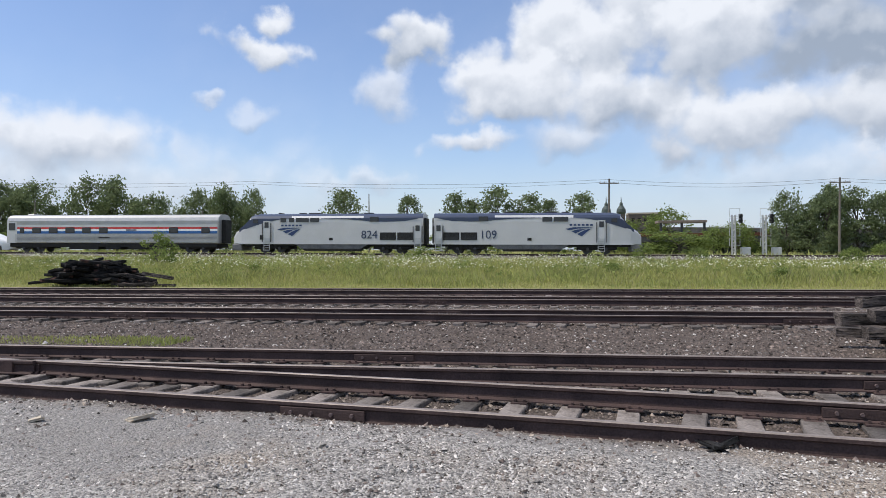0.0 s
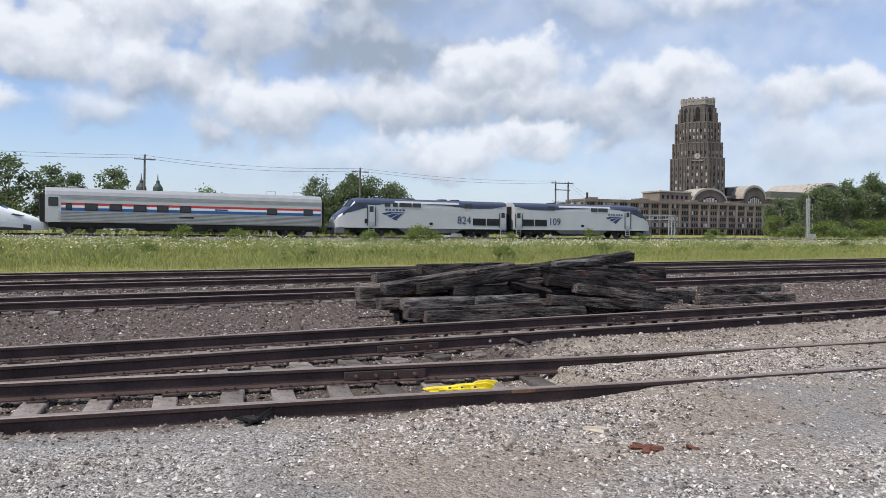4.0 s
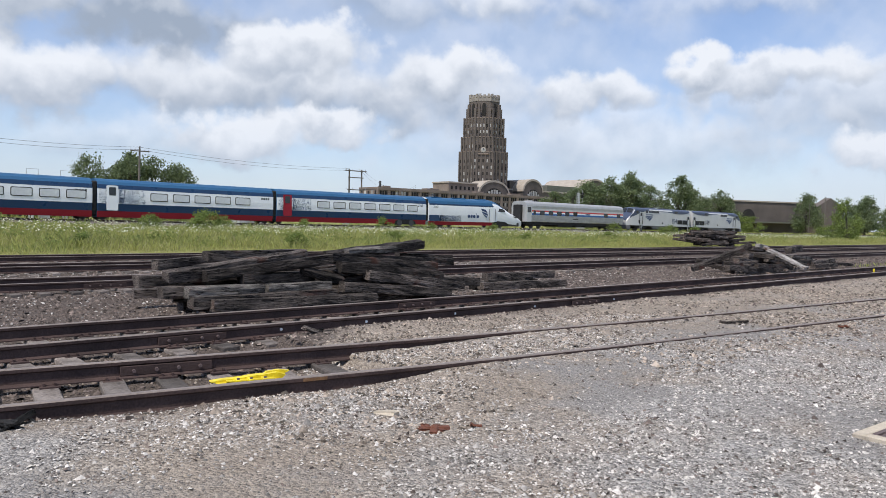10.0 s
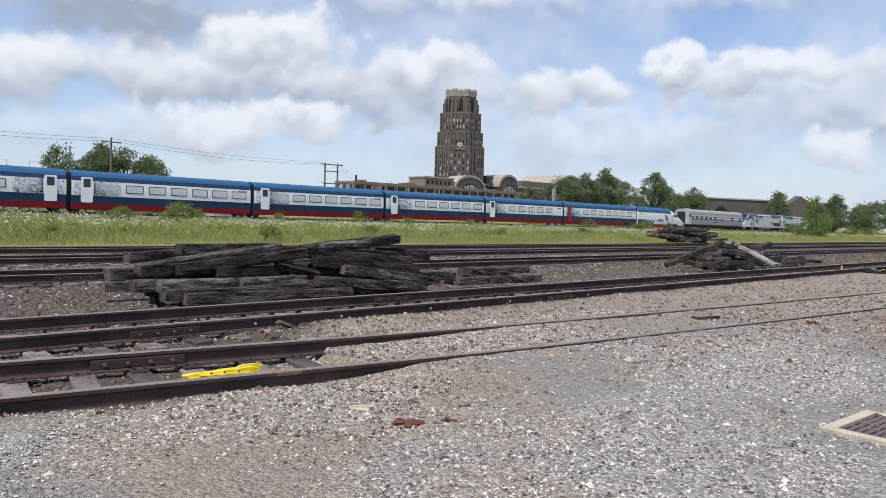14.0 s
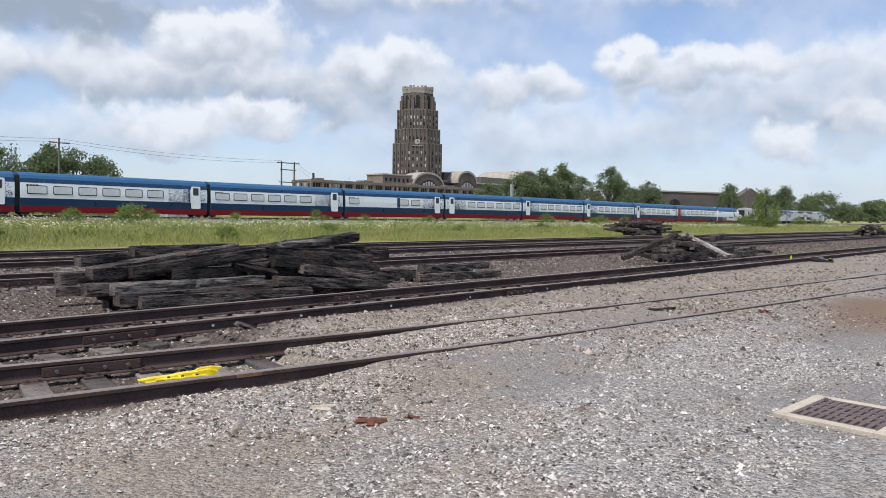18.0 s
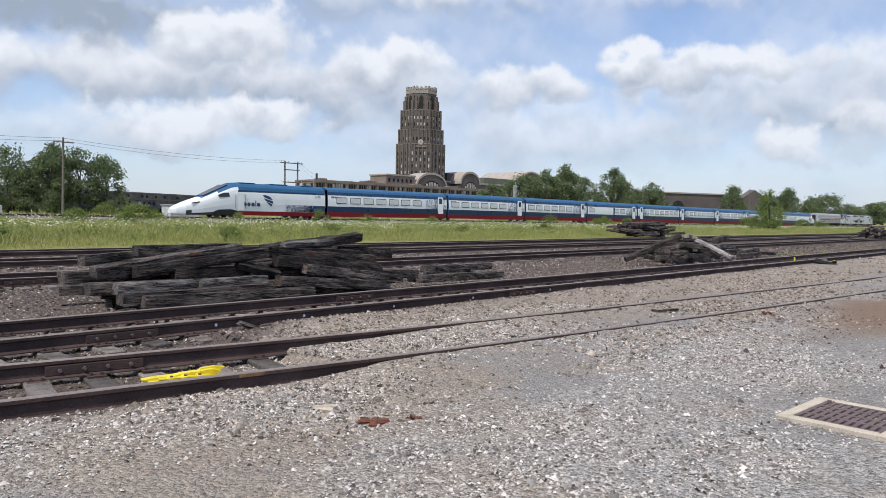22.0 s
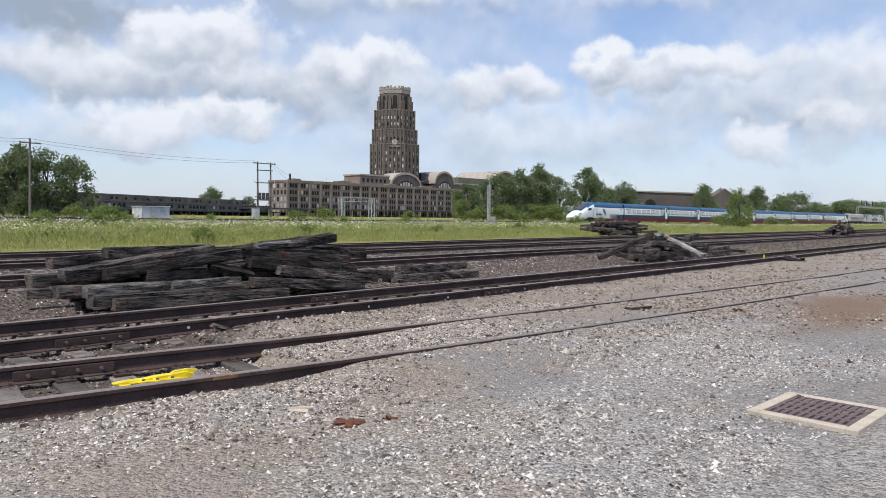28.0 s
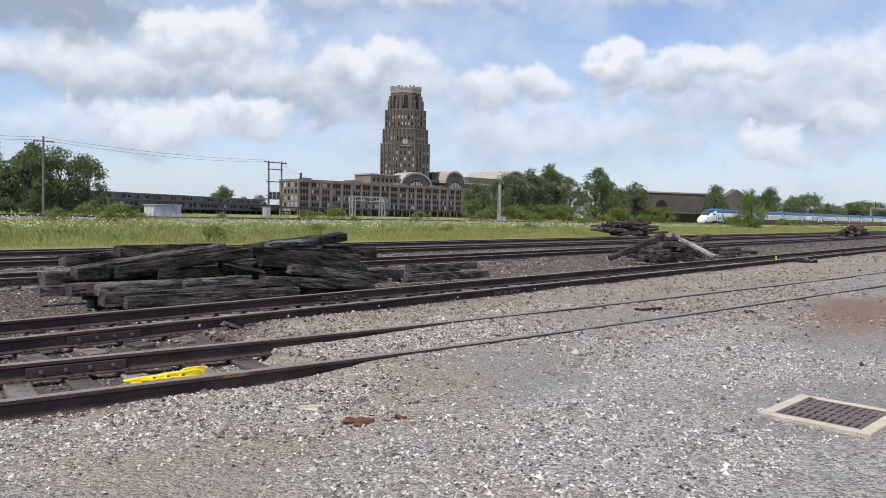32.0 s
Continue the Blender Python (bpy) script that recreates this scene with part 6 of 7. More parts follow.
def arch_bay(t, cx, y, half, spring, rise, z0, depth, rng):
    """A vaulted bay: brick gable with a stone-edged round top and a great arched window."""
    pts = [(cx - half, z0), (cx + half, z0), (cx + half, spring)]
    n = 16
    for k in range(1, n):
        a = math.pi * k / n
        pts.append((cx + half * math.cos(a), spring + rise * math.sin(a)))
    pts.append((cx - half, spring))
    a = part("vault", plate(pts, depth, y + depth / 2), M["brick"], t, "brown brick vaulted hall with round gable")
    out = [(cx + (half + 0.7) * math.cos(math.pi * k / n), spring + (rise + 0.8) * math.sin(math.pi * k / n)) for k in range(n + 1)]
    inn = [(cx + (half - 0.5) * math.cos(math.pi * k / n), spring + (rise - 0.5) * math.sin(math.pi * k / n)) for k in range(n, -1, -1)]
    bm = bmesh.new()
    for k in range(n):
        q = [out[k], out[k + 1], inn[n - k - 1], inn[n - k]]
        f = [bm.verts.new((x, y - 0.35, z)) for x, z in q]
        g = [bm.verts.new((x, y + depth, z)) for x, z in q]
        bm.faces.new(f)
        bm.faces.new((f[0], g[0], g[1], f[1]))
    bmesh.ops.remove_doubles(bm, verts=bm.verts, dist=0.001)
    bmesh.ops.recalc_face_normals(bm, faces=bm.faces)
    part("arch_coping", bm, M["limestone"], a, "pale stone arch coping")
    wh = half * 0.62
    wpts = [(cx - wh, spring - 6.0), (cx + wh, spring - 6.0)] + [(cx + wh * math.cos(math.pi * k / 12), spring - 3.4 + wh * 0.85 * math.sin(math.pi * k / 12)) for k in range(13)]
    g = part("arched_window", plate(wpts, 0.3, y - 0.1), M["window_dark"], a, "great dark arched window")
    for k in range(7):
        x = cx - wh + (k + 0.5) * 2 * wh / 7
        hgt = spring - 3.4 + 0.8 * math.sqrt(max(0.1, wh * wh - (x - cx) ** 2))
        part("pane", box(x - wh / 10, x + wh / 10, y - 0.32, y - 0.26, spring - 5.6, hgt - 0.5), M["window_pale"], g)


def concourse(t):
    rng = np.random.default_rng(29)
    h = part("hall", box(322, 520, 330, 372, 1.5, 25.0), M["brick"], t, "brown brick concourse hall with stone coping")
    part("coping", box(322, 520, 329.6, 330.4, 24.4, 25.4), M["limestone"], h)
    arch_bay(t, 327.5, 317.2, 13.0, 20.5, 7.6, 1.5, 12, rng)
    arch_bay(t, 368.0, 321.0, 9.5, 23.5, 7.6, 1.5, 40, rng)
    arch_bay(t, 447.0, 329.0, 13.0, 27.0, 8.8, 1.5, 40, rng)
    part("hall_roof", plate([(355, 25.0), (372, 25.0), (372, 30.0), (355, 30.5)], 40, 350), M["brick"], t)
    part("hall_roof", box(394, 436, 331, 371, 25.0, 29.5), M["roofing"], t, "green-grey roof")
    for b in range(40):
        x = 352 + b * 4.1
        for z in (6.5, 11.5, 17.0):
            window_at(h, x, 329.95, z, 1.9, 2.8, 0, rng, 0.2)


def train_shed(t):
    """The long two-tier concourse bridge that leads away from the terminal."""
    a, b = Vector((20.0, 205.3)), Vector((222.0, 310.8))
    d = (b - a).normalized()
    ang = math.degrees(math.atan2(d.y, d.x))
    L = (b - a).length
    s = part("concourse_bridge", box(0, L, 0, 14, 3.4, 6.0), M["shed_wall"], t, "long grey derelict concourse with broken windows")
    s.matrix_basis = pose(a.x, a.y, 0, 0, 0, ang)
    part("upper_tier", box(0, L - 12, 5, 12, 6.0, 8.4), M["shed_wall"], s)
    part("roof_edge", box(0, L - 12, 4.7, 12.3, 8.4, 8.8), M["concrete_old"], s)
    part("roof_edge", box(0, L, -0.4, 14.3, 6.0, 6.35), M["concrete_old"], s)
    # black block added to stand for the shade under the bridge
    part("back_wall", box(0, L, 1.3, 13, 0.0, 3.4), M["black"], s)
    part("platform_slab", box(0, L, -9, -0.2, 2.9, 3.3), M["darkgrey"], s)
    rng = np.random.default_rng(31)
    for k in range(int(L / 2.6)):
        if rng.random() < 0.62:
            o = part("window", WIN_P if rng.random() < 0.08 else WIN_D, None, s)
            o.matrix_basis = pose(1.5 + k * 2.6, -0.02, 4.7) @ Matrix.Diagonal((1.5, 1, 1.2, 1))
        if rng.random() < 0.5 and k * 2.6 < L - 16:
            o = part("window", WIN_D, None, s)
            o.matrix_basis = pose(1.5 + k * 2.6, 4.98, 7.4) @ Matrix.Diagonal((1.3, 1, 0.9, 1))
    for k in range(int(L / 5.5)):
        part("pier", box(k * 5.5, k * 5.5 + 0.5, -8.8, -8.3, 0.5, 2.9), M["darkgrey"], s)
        part("pier", box(k * 5.5, k * 5.5 + 1.4, 0.2, 1.2, 0.5, 3.4), M["black"], s)


M["shed_wall"] = material("weathered_grey_stucco", (0.19, 0.172, 0.15), 0.9, 0, 0.3, 0.35, 3, 0.0, (0.09, 0.085, 0.08))
M["concrete_old"] = material("old_grey_concrete", (0.20, 0.185, 0.17), 0.9, 0, 0.25, 0.3, 3, 0.0)
terminal = thing("railway_terminal", 0, 0, 0, "derelict brown brick art deco railway terminal with tower", "building")
tower(terminal)
wing(terminal)
concourse(terminal)
train_shed(terminal)


def warehouse():
    """Brick freight house with a round-headed opening, beside the far tracks."""
    x, y = 262.0, 125.0
    t = thing("brick_freight_house", x, y, gz(x, y) - 0.2, "brown brick freight house with a dark round-headed doorway", "building", rz=-20)
    part("wall", box(-14, 42, 0, 18, 0, 11.6), M["brick"], t)
    part("coping", box(-14.3, 42.3, -0.3, 18.3, 11.6, 12.1), M["limestone"], t)
    part("doorway", plate([(-3.0, 0.2), (3.0, 0.2), (3.0, 6.0)] + [(3.0 * math.cos(math.pi * k / 10), 6.0 + 3.0 * math.sin(math.pi * k / 10)) for k in range(1, 10)] + [(-3.0, 6.0)], 0.4, -0.1), M["window_dark"], t, "dark round-headed doorway")
    part("gable", plate([(30, 0), (44, 0), (44, 10.5), (37, 14.0), (30, 10.5)], 3.0, -2.0), M["brick"], t)
    part("canopy", box(-12, 28, -3.2, -0.2, 4.0, 4.5), M["roofing"], t)


warehouse()


def church():
    x, y = 29.5, 400.0
    t = thing("church_towers", x, y, gz(x, y), "twin dark green domed church towers on the skyline", "building")
    for s in (-3.9, 3.9):
        part("tower", box(s - 1.9, s + 1.9, -1.9, 1.9, 0, 19.5), M["brick"], t)
        bm = bmesh.new()
        prof = [(2.1, 19.5), (2.5, 20.6), (2.3, 22.2), (1.4, 23.6), (0.9, 24.2), (0.9, 25.2), (0.3, 26.2), (0.1, 29.0)]
        for (r0, h0), (r1, h1) in zip(prof, prof[1:]):
            add_tube(bm, (s, 0, h0), (s, 0, h1), r0, r1, 12)
        part("dome", bm, M["dome"], t, "dark green copper dome")
    part("nave", box(-5, 5, 4, 24, 0, 14), M["brick"], t)


M["dome"] = material("dark_copper_roof", (0.06, 0.08, 0.075), 0.6, 0.1, 0.2, 1, 6, 0.0)
church()
bb = thing("brick_block", 48.0, 420.0, gz(48, 420), "flat-roofed brown brick block behind trees", "building")
part("wall", box(-9, 9, 0, 14, 0, 20.5), M["brick"], bb)
part("parapet", box(-9.3, 9.3, -0.3, 14.3, 20.5, 21.4), M["limestone"], bb)
for k in range(5):
    part("window", box(-7.5 + k * 3.4, -5.7 + k * 3.4, -0.1, 0.1, 16.5, 18.5), M["window_dark"], bb)
viaduct = thing("low_viaduct", 10.0, 118.0, gz(10, 118), "low dark concrete viaduct and bridge behind the tracks", "bridge")
part("deck", box(2.2, 22, -2, 2, 2.1, 2.9), M["darkgrey"], viaduct)
part("roof", box(5.2, 12.4, -1.8, 2, 5.0, 5.35), M["tan_brick"], viaduct, "brown flat canopy roof")
# black sheet put in for the dark shade below the deck
part("back_wall", box(2.4, 21.8, 1.0, 1.4, 0, 2.1), M["black"], viaduct)
for x in (5.5, 8.6, 11.9):
    part("post", box(x, x + 0.35, -1.5, -1.1, 2.9, 5.0), M["darkgrey"], viaduct)
part("parapet", box(2.2, 22, -2.05, -1.9, 2.9, 3.4), M["rust"], viaduct, "rusty steel parapet")
for k in range(7):
    part("pier", box(2.6 + k * 3.1, 3.2 + k * 3.1, -1.6, 0.9, 0, 2.1), M["darkgrey"], viaduct)

# ---- trees, shrubs, meadow ----
def leaf_cloud(blobs, per, size, rng, flat=0.0):
    """Vertices and faces of many small leaf quads in uneven clumps (x, y, z, radius, squash)."""
    V, Fc = [], []
    for bx, by, bz, r, sq in blobs:
        n = int(per * r * r)
        d = rng.normal(0, 1, (n, 3))
        d /= np.linalg.norm(d, axis=1)[:, None]
        rad = r * rng.random(n) ** 0.45 * (0.7 + 0.7 * rng.random(n))
        P = d * rad[:, None] * np.array([1, 1, sq]) + np.array([bx, by, bz])
        a = rng.normal(0, 1, (n, 3))
        a /= np.linalg.norm(a, axis=1)[:, None]
        b = np.cross(a, rng.normal(0, 1, (n, 3)))
        b /= np.linalg.norm(b, axis=1)[:, None]
        s = (size * rng.uniform(0.55, 1.35, n))[:, None]
        q = np.stack([P - a * s, P + b * s * 0.6, P + a * s, P - b * s * 0.6], 1).reshape(-1, 3)
        base = len(V)
        V.extend(q.tolist())
        Fc.extend([(base + 4 * k, base + 4 * k + 1, base + 4 * k + 2, base + 4 * k + 3) for k in range(n)])
    return V, Fc


def tree_model(h, w, seed, per=120, size=0.30, mat="leaf", bare=0.28, kind="tree", lobes=16):
    """Trunk with limbs and an uneven crown. Returns the two meshes."""
    rng = np.random.default_rng(seed)
    bm = bmesh.new()
    add_tube(bm, (0, 0, 0), (rng.normal(0, 0.1), rng.normal(0, 0.1), h * 0.5), 0.018 * h + 0.05, 0.010 * h, 8)
    blobs = []
    for k in range(lobes):
        ang = rng.uniform(0, 2 * math.pi)
        u = rng.random()
        z = h * (bare + (0.93 - bare) * u)
        prof = math.sqrt(max(0.08, 1 - (1.85 * (u - 0.46)) ** 2))
        rad = w / 2 * 0.82 * prof * math.sqrt(rng.uniform(0.15, 1))
        r = w * rng.uniform(0.10, 0.20)
        x, y = rad * math.cos(ang), rad * math.sin(ang)
        blobs.append((x, y, min(z, h - r * 0.8), r, rng.uniform(0.7, 1.05)))
        add_tube(bm, (0, 0, max(0.1, z - 0.28 * h)), (x * 0.9, y * 0.9, z), 0.006 * h, 0.02, 5)
    blobs.append((0, 0, h * 0.88, w * 0.13, 1.2))
    V, Fc = leaf_cloud(blobs, per, size, rng)
    trunk = as_mesh(bm, M["bark"], "trunk")
    crown = mesh_of("crown", V, Fc, M[mat])
    return trunk, crown


MODELS = {
    "broad": [tree_model(13, 12, 100 + k, 56, 0.26, "leaf", 0.16, lobes=34) for k in range(3)],
    "tall": [tree_model(17, 11, 110 + k, 48, 0.27, "leaf", 0.06, lobes=44) for k in range(3)],
    "open": [tree_model(12, 9, 120 + k, 58, 0.23, "leaf", 0.20, lobes=34) for k in range(2)],
    "light": [tree_model(9, 8, 130 + k, 70, 0.19, "leaf_light", 0.05, lobes=30) for k in range(2)],
    "shrub": [tree_model(2.2, 2.8, 140 + k, 420, 0.08, "leaf_light", 0.02, lobes=18) for k in range(3)],
}
SIZES = {"broad": (13, 12), "tall": (17, 11), "open": (12, 9), "light": (9, 8), "shrub": (2.2, 2.8)}
tree_rng = np.random.default_rng(77)


def tree(kind, x, y, h, w, label, group):
    trunk, crown = MODELS[kind][tree_rng.integers(len(MODELS[kind]))]
    h0, w0 = SIZES[kind]
    name = "shrub" if kind == "shrub" else "tree"
    t = thing(name, x, y, gz(x, y) - 0.15, label, name, group, rz=float(tree_rng.uniform(0, 360)))
    for nm, me in (("trunk", trunk), ("crown", crown)):
        o = part(nm, me, None, t)
        o.matrix_basis = Matrix.Diagonal((1.18 * w / w0, 1.18 * w / w0, h / h0, 1))
    return t


WOOD = "leafy green trees behind the tracks"
for x, h, w in ((-125, 16.5, 12), (-117, 16, 12), (-104, 17, 10), (-97, 16.5, 11), (-89, 13, 9), (-78, 14, 9), (-71, 14.5, 9), (-65, 14.0, 7)):
    tree("broad", x, 150, h, w, "round-crowned green tree behind the main line", WOOD)
for x, h, w in ((-140, 14, 16), (-132, 13, 14), (-45.2, 13.2, 8.5), (-31, 11.8, 5.5), (-20.5, 12.3, 6), (-17.5, 11.0, 5), (-12.2, 13.4, 8), (-5, 12.0, 7), (-1.5, 10.8, 5), (5.4, 12.0, 7.5)):
    tree("open", x, 150, 1.05 * h, 1.25 * w, "open-crowned green tree on the skyline", WOOD)
tree("light", 18.9, 130, 8.4, 8.0, "light green bushy tree behind the tracks", WOOD)
tree("light", 12.0, 132, 6.5, 6.0, "light green bushy tree behind the tracks", WOOD)
tree("broad", 29.6, 102, 8.8, 5.2, "dark green round tree near the pole", WOOD)
for x, y, h, w in ((33.5, 99, 9.0, 5.0), (37.5, 100, 9.4, 5.6), (40.5, 99, 8.6, 5.0), (31.6, 100, 7.4, 4.5), (35.5, 103, 9.9, 5.5)):
    tree("tall", x, y, h, w, "dense dark green tree reaching to the ground", WOOD)
for x, y, h in ((25, 108, 5.2), (22, 110, 4.6), (28, 106, 5.0)):
    tree("light", x, y, h, 5.0, "overgrown green thicket behind the tracks", WOOD)
for x, y, h, w in ((213, 350, 15.0, 11), (228, 352, 9.5, 9), (240, 356, 11, 10), (200, 350, 6.5, 10), (246, 298, 6.0, 5)):
    tree("broad", x, y, h, w, "distant green tree beside the terminal", WOOD)
for x, y, h, w in ((147, 120, 10, 9), (156, 122, 11.5, 9), (167, 124, 14, 10), (176, 125, 16, 11), (186, 125, 18.2, 11), (192, 128, 17.0, 9), (203, 128, 15, 10), (214, 125, 18.6, 11), (221, 126, 17, 9), (231, 127, 12.5, 9), (241, 125, 15, 11), (247, 126, 13, 8)):
    tree("tall", x, y, h, w, "tall leafy green tree in a stand beside the line", WOOD)
for x, y, h, w in ((137, 112, 5.5, 8), (146, 108, 4.5, 7), (160, 110, 5.0, 9), (175, 112, 5.5, 9), (192, 112, 5.0, 9), (207, 112, 5.5, 9), (228, 112, 6.0, 9), (243, 114, 6, 8)):
    tree("light", x, y, h, w, "low green thicket at the foot of the trees", WOOD)
for x, y, h, w in ((271, 108, 14.5, 10), (262, 86, 13, 10), (252, 88, 10, 8), (288, 96, 12, 9), (422, 120, 16.5, 18), (405, 122, 13, 14), (466, 120, 12.5, 13), (520, 130, 12, 22), (600, 136, 16, 26), (640, 140, 18, 26), (690, 140, 18, 30), (740, 140, 17, 30), (800, 150, 20, 40)):
    tree("broad", x, y, h, w, "distant green tree along the tracks", WOOD)
for k in range(17):
    tree("light", -96 + 7.2 * k + float(tree_rng.normal(0, 1.5)), 101 + float(tree_rng.normal(0, 1.5)), float(tree_rng.uniform(2.6, 3.9)), 8.5, "low green thicket behind the main line", WOOD)
SHRUBS = "green shrubs in the meadow"
for x, y, h, w in ((129, 45, 7.2, 5.0), (133.5, 46, 4.0, 3.4), (125.8, 46, 2.8, 3.0)):
    tree("light", x, y, h, w, "green bushy young tree in the meadow", SHRUBS)
for x, y, h, w in ((-31.9, 55, 3.0, 2.9), (6.7, 60, 1.7, 2.2), (26.9, 60, 2.0, 3.0), (28.2, 64, 1.8, 2.8), (30.0, 63, 1.5, 2.0), (51.8, 68, 1.9, 2.4), (24.5, 66, 1.5, 2.4), (64, 62, 1.5, 2.2), (86, 60, 1.9, 2.6),
                   (96, 58, 1.6, 2.4), (101, 60, 2.0, 2.8), (160, 60, 2.6, 4.0), (180, 62, 2.4, 4.0), (200, 62, 2.6, 4.5), (225, 64, 2.6, 5.0), (112, 62, 1.8, 2.6), (12, 66, 1.5, 2.2), (-12, 64, 1.6, 2.6), (40, 66, 1.4, 2.0), (57, 66, 1.5, 2.2), (76, 92, 2.2, 4.0), (97, 93, 2.0, 4.0), (35, 86, 1.8, 3.0), (70, 90, 1.6, 4.0), (-50, 58, 1.4, 2.6), (10.5, 37, 0.9, 1.6), (21.5, 36, 1.0, 1.5), (30.5, 39, 1.1, 1.8), (45, 40, 1.0, 1.6), (3, 44, 0.9, 1.6), (62, 44, 1.1, 2.0), (-18, 42, 0.9, 1.6), (82, 42, 1.2, 2.2)):
    tree("shrub", x, y, h, w, "leafy green shrub growing in the meadow", SHRUBS)


def blades(name, n, xr, yr, h, width, mat, seed, label, grow=True, lean=0.35):
    """Tall grass: one bent triangle pair per stalk."""
    rng = np.random.default_rng(seed)
    x = rng.uniform(*xr, n)
    y = yr[0] + (yr[1] - yr[0]) * rng.random(n) ** 1.5
    z = ground_z(x, y)
    clump = 0.65 + 0.35 * np.sin(x * 0.55 + 2 * np.sin(y * 0.4)) * np.sin(y * 0.7 + x * 0.13)
    edge = np.clip((y - yr[0]) / (5.0 if grow else 0.5), 0.15, 1) * np.where(y < 75, 1 - 0.1 * smooth(55, 70, y), 1)
    hh = h * rng.uniform(0.5, 1.15, n) * clump * edge
    a = rng.uniform(0, math.pi, n)
    wx, wy = width * np.cos(a), width * np.sin(a) * 0.4
    lx, ly = rng.normal(0, lean, n) * hh, rng.normal(0, lean, n) * hh
    V = np.empty((n, 4, 3))
    V[:, 0] = np.stack([x - wx, y - wy, z - 0.05], 1)
    V[:, 1] = np.stack([x + wx, y + wy, z - 0.05], 1)
    V[:, 2] = np.stack([x + wx * 0.7 + lx * 0.4, y + wy * 0.7 + ly * 0.4, z + hh * 0.6], 1)
    V[:, 3] = np.stack([x + lx, y + ly, z + hh], 1)
    i = np.arange(n)[:, None] * 4
    Fa = np.concatenate([np.concatenate([i, i + 1, i + 2], 1), np.concatenate([i, i + 2, i + 3], 1)])
    ob = new(name, mesh_of(name, V.reshape(-1, 3).tolist(), Fa.tolist(), M[mat]))
    tagged(ob, label, "grass", kind="stuff")


def flowers(n, xr, yr, seed):
    rng = np.random.default_rng(seed)
    x = rng.uniform(*xr, n)
    y = yr[0] + (yr[1] - yr[0]) * rng.random(n) ** 1.1
    keep = (np.sin(x * 0.31 + np.sin(y * 0.33)) * np.sin(y * 0.42 + 0.2 * x) + rng.normal(0, 0.45, n)) > -0.15
    x, y = x[keep], y[keep]
    n = len(x)
    z = ground_z(x, y) + rng.uniform(0.34, 0.76, n)
    V, Fc = [], []
    ang = np.linspace(0, 2 * math.pi, 6, endpoint=False)
    r = rng.uniform(0.02, 0.052, n)
    tx, ty = rng.normal(0, 0.35, n), rng.normal(-0.35, 0.35, n)
    for k in range(6):
        dx, dy = r * math.cos(ang[k]), r * math.sin(ang[k])
        V.append(np.stack([x + dx, y + dy, z + dx * tx + dy * -ty * 1.0], 1))
    V = np.stack(V, 1).reshape(-1, 3)
    Fa = (np.arange(n)[:, None] * 6 + np.arange(6)[None, :]).tolist()
    ob = new("wildflowers", mesh_of("wildflowers", V.tolist(), Fa, M["flower"]))
    tagged(ob, "white umbel wildflowers scattered through the meadow", "flowers", kind="stuff")


blades("meadow_grass", 190000, (-75, 75), (31.2, 71.5), 0.62, 0.013, "grass", 201, "tall green meadow grass between the tracks")
blades("meadow_grass", 110000, (60, 290), (31.2, 71.5), 0.62, 0.028, "grass", 202, "tall green meadow grass between the tracks")
blades("seeding_grass", 60000, (-75, 110), (31.4, 71), 0.72, 0.009, "straw", 203, "pale seeding grass stalks in the meadow", lean=0.2)
blades("seeding_grass", 24000, (100, 280), (31.4, 71), 0.72, 0.02, "straw", 204, "pale seeding grass stalks in the meadow", lean=0.2)
blades("trackside_grass", 26000, (-130, 330), (76, 102), 1.0, 0.09, "grass", 205, "rough green grass beyond the main line")
blades("ballast_weed", 7000, (-18, -7.6), (13.2, 14.6), 0.15, 0.010, "grass", 206, "short grass along the ballast edge", grow=False)
blades("ballast_weed", 1500, (40, 140), (11.6, 14.5), 0.25, 0.03, "grass", 207, "short weeds growing along the ballast", grow=False)
blades("meadow_grass", 46000, (-90, 130), (64, 71.8), 0.46, 0.018, "grass", 208, "tall grass at the foot of the main line", grow=False)
blades("meadow_grass", 22000, (125, 330), (64, 71.8), 0.75, 0.04, "grass", 209, "tall grass at the foot of the main line", grow=False)
flowers(34000, (-75, 120), (45, 70), 210)
flowers(18000, (110, 270), (45, 70), 211)


def meadow_weeds(n, xr, yr, seed):
    """Low leafy clumps that break up the grass."""
    rng = np.random.default_rng(seed)
    x = rng.uniform(*xr, n)
    y = rng.uniform(*yr, n)
    z = ground_z(x, y)
    blobs = []
    for k in range(n):
        for _ in range(3):
            r = rng.uniform(0.22, 0.5)
            blobs.append((x[k] + rng.normal(0, 0.45), y[k] + rng.normal(0, 0.3), z[k] + rng.uniform(0.1, 0.5), r, rng.uniform(0.7, 1.3)))
    V, Fc = leaf_cloud(blobs, 260, 0.075, rng)
    ob = new("meadow_weeds", mesh_of("meadow_weeds", V, Fc, M["weed"]))
    tagged(ob, "leafy green weeds growing among the meadow grass", "weeds", kind="stuff")


M["weed"] = leaf_material("weed_leaves", (0.30, 0.33, 0.115), (0.20, 0.25, 0.08))
meadow_weeds(420, (-60, 75), (36, 71), 221)
meadow_weeds(330, (75, 250), (40, 71), 222)


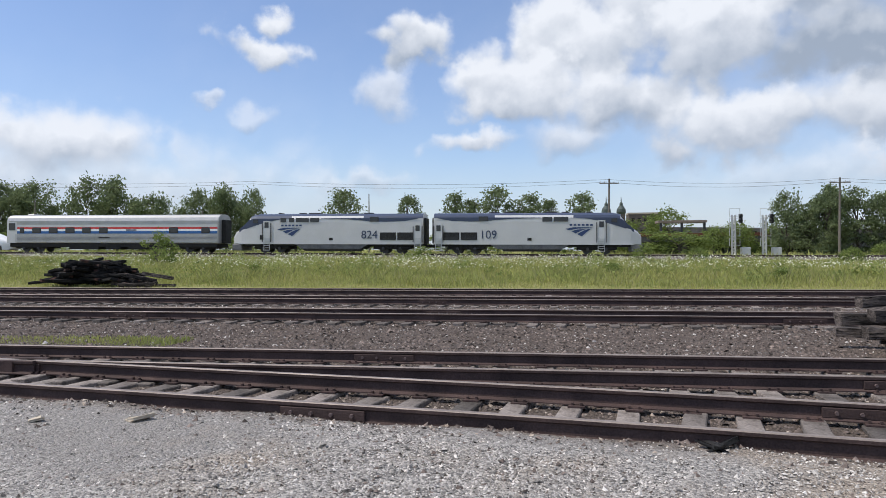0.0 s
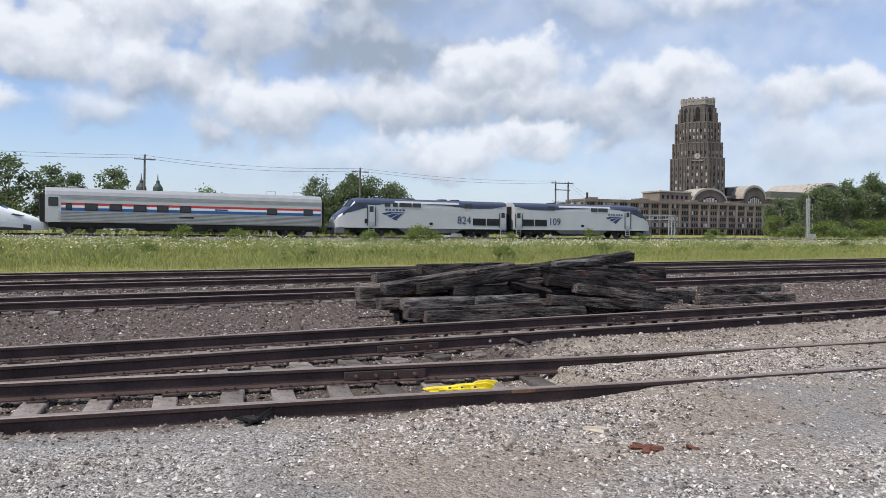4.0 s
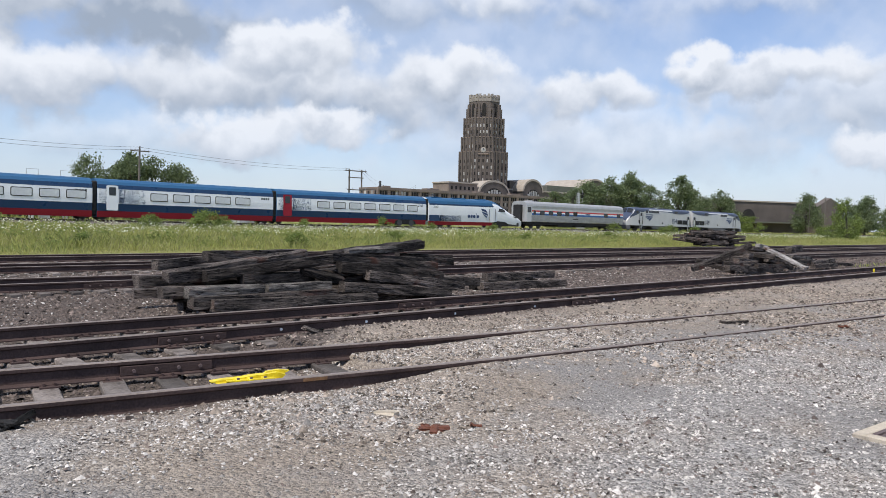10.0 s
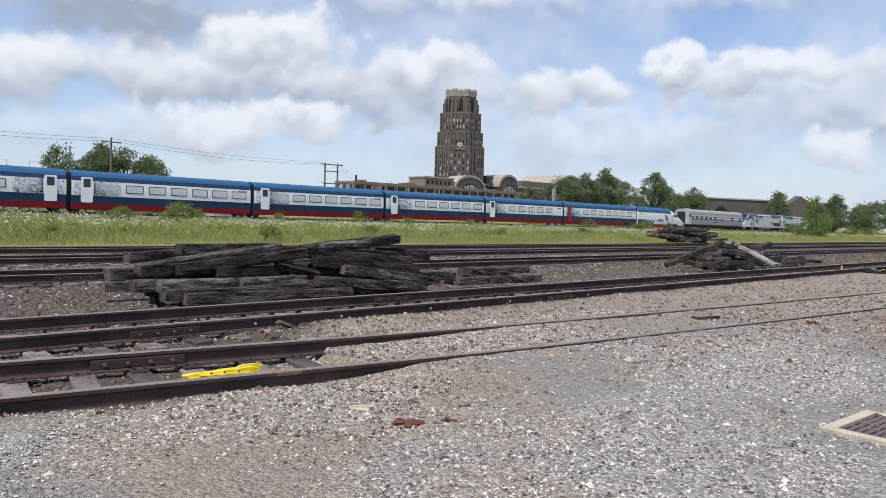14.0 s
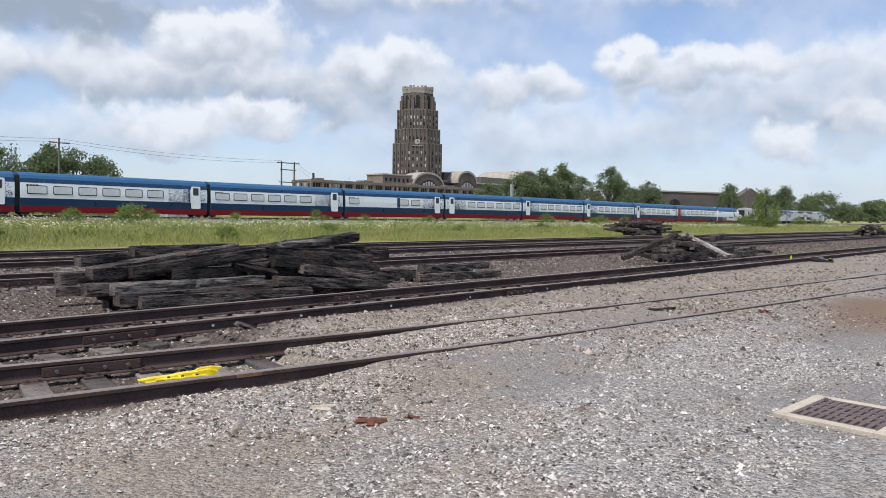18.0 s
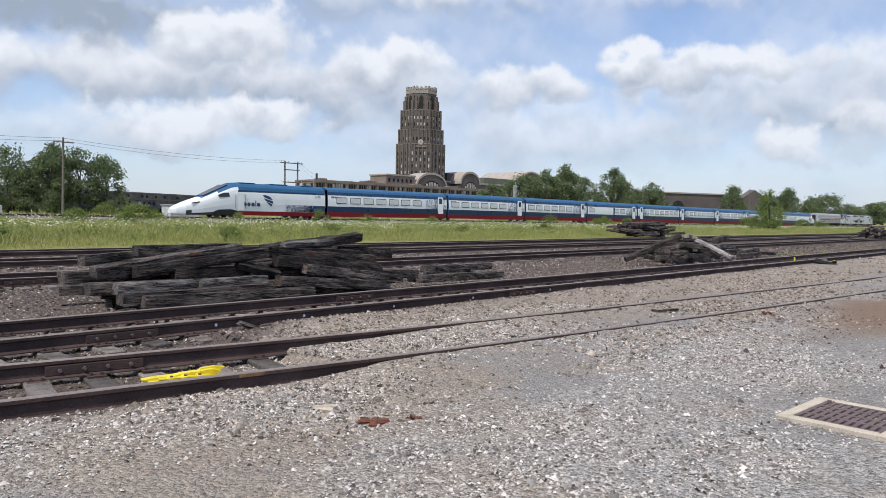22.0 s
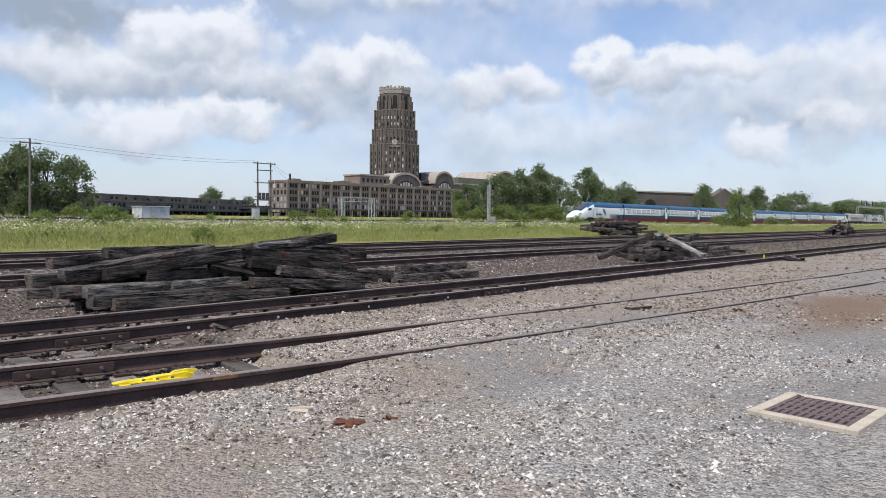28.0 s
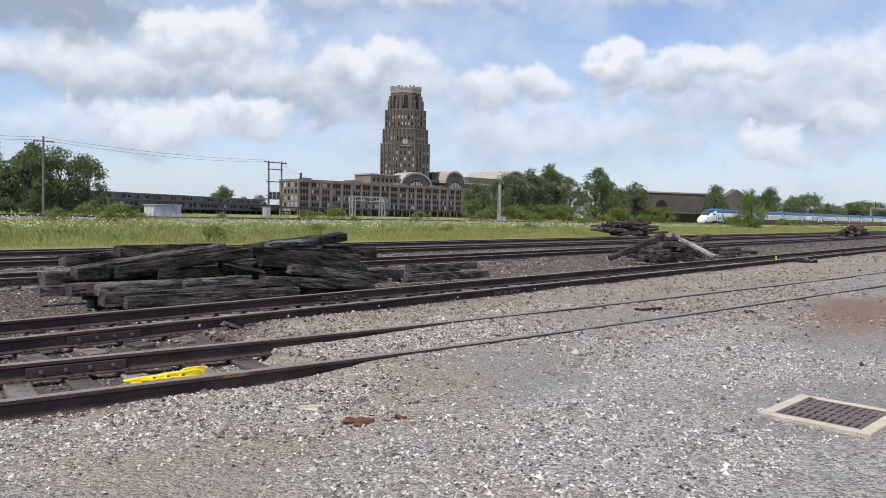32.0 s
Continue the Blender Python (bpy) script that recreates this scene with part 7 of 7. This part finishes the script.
# ---- loose stones ----
def stones(name, n, xr, yr, size, mat, seed, label, keep=None):
    rng = np.random.default_rng(seed)
    x = rng.uniform(*xr, n)
    y = yr[0] + (yr[1] - yr[0]) * rng.random(n)
    if keep is not None:
        k = keep(x, y, rng)
        x, y = x[k], y[k]
    n = len(x)
    z = ground_z(x, y)
    s = size * np.exp(rng.normal(0, 0.38, n))
    rim = [(math.cos(1.2566 * k), math.sin(1.2566 * k), -0.25) for k in range(5)]
    base = np.array(rim + [(0.12, 0.1, 0.85)], float)
    tri = np.array([(k, (k + 1) % 5, 5) for k in range(5)])
    P = base[None] * rng.uniform(0.6, 1.3, (n, 6, 1))
    P[:, 5, :2] += rng.normal(0, 0.28, (n, 2))
    P[:, :, 2] *= rng.uniform(0.5, 0.95, (n, 1))
    a = rng.uniform(0, 2 * math.pi, n)
    c, d = np.cos(a)[:, None], np.sin(a)[:, None]
    X = P[:, :, 0] * c - P[:, :, 1] * d
    Y = P[:, :, 0] * d + P[:, :, 1] * c
    t1, t2 = rng.normal(0, 0.3, (n, 1)), rng.normal(0, 0.3, (n, 1))
    Z = P[:, :, 2] + X * t1 + Y * t2
    V = np.stack([X * s[:, None] + x[:, None], Y * s[:, None] + y[:, None], Z * s[:, None] + (z + s * 0.12)[:, None]], -1)
    Fa = (np.arange(n)[:, None, None] * 6 + tri[None]).reshape(-1, 3)
    ob = new(name, mesh_of(name, V.reshape(-1, 3).tolist(), Fa.tolist(), M[mat]))
    tagged(ob, label, "gravel", kind="stuff")


def lot_side(x, y, rng):
    edge = np.where(x < 3.0, line_y(A_NEAR, x) - 0.12, np.interp(x, [3, 6.5], [5.9, 9.0]))
    return (y < edge + rng.normal(0, 0.3, len(x)))


def drift_at(x, y):
    """Where the coarse stone lies thick (above nought) and where the lot is trodden fine."""
    return np.sin(x * 0.9 + 1.3 * np.sin(y * 0.8)) * np.sin(y * 1.1 + 0.5 * x)


def lot_patchy(x, y, rng):
    return lot_side(x, y, rng) & (drift_at(x, y) + rng.normal(0, 0.3, len(x)) > 0.05)


def yard_side(x, y, rng):
    return ~lot_side(x, y, rng)


A_DENSE = dense(A_NEAR, 1.0)
A_FAR = offset_line(A_DENSE, 1.52)


def off_rails(x, y):
    """Keeps the sunken rails of the siding free of stones."""
    return (np.abs(y - line_y(A_DENSE, x)) > 0.075) & (np.abs(y - line_y(A_FAR, x)) > 0.075)


def lot_clear(x, y, rng):
    return lot_side(x, y, rng) & off_rails(x, y) & (drift_at(x, y) + rng.normal(0, 0.45, len(x)) > -0.3)


def patchy_clear(x, y, rng):
    return lot_patchy(x, y, rng) & off_rails(x, y)


LIME = "loose pale crushed limestone gravel"
stones("gravel", 90000, (-6, 11), (1.4, 7.5), 0.0085, "stone_light", 301, LIME, lot_clear)
stones("gravel", 60000, (-6, 11), (1.4, 7.5), 0.0092, "stone_light", 313, LIME, patchy_clear)
stones("gravel", 8000, (-8, 16), (1.6, 8.0), 0.0135, "stone_light", 302, LIME, patchy_clear)
stones("gravel", 24000, (10, 32), (0.8, 9.0), 0.018, "stone_tan", 303, LIME, patchy_clear)
stones("gravel", 36000, (2.6, 20), (4.0, 9.2), 0.0155, "stone_tan", 308, LIME, lot_clear)
stones("gravel", 7000, (24, 64), (0.5, 8.9), 0.034, "stone_tan", 310, LIME, patchy_clear)
stones("gravel", 22000, (-6, 14), (1.5, 8.5), 0.0105, "stone_dark", 309, "loose dark stones scattered over the gravel lot", lot_clear)
stones("gravel", 4000, (8, 40), (1.5, 8.9), 0.022, "stone_dark", 311, "loose dark stones scattered over the gravel lot", lot_clear)
stones("ballast", 19000, (-13, 14), (5.5, 11.5), 0.022, "stone_dark", 304, "loose brown ballast stones between the rails", yard_side)
stones("ballast", 52000, (-24, 30), (11.2, 17.4), 0.024, "stone_dark", 305, "loose brown ballast stones between the tracks")
stones("ballast", 7000, (28, 80), (9.0, 17.4), 0.05, "stone_dark", 312, "loose brown ballast stones between the tracks")
stones("ballast", 9000, (-32, 40), (17.5, 30.5), 0.042, "stone_dark", 306, "loose brown ballast stones between the tracks")
stones("pale_ballast", 14000, (-13, 16), (5.5, 12.0), 0.017, "stone_tan", 314, "scattered pale stones among the ballast", yard_side)
stones("pale_ballast", 20000, (-26, 34), (9.0, 27.0), 0.020, "stone_light", 307, "scattered pale stones among the ballast", yard_side)

motions()
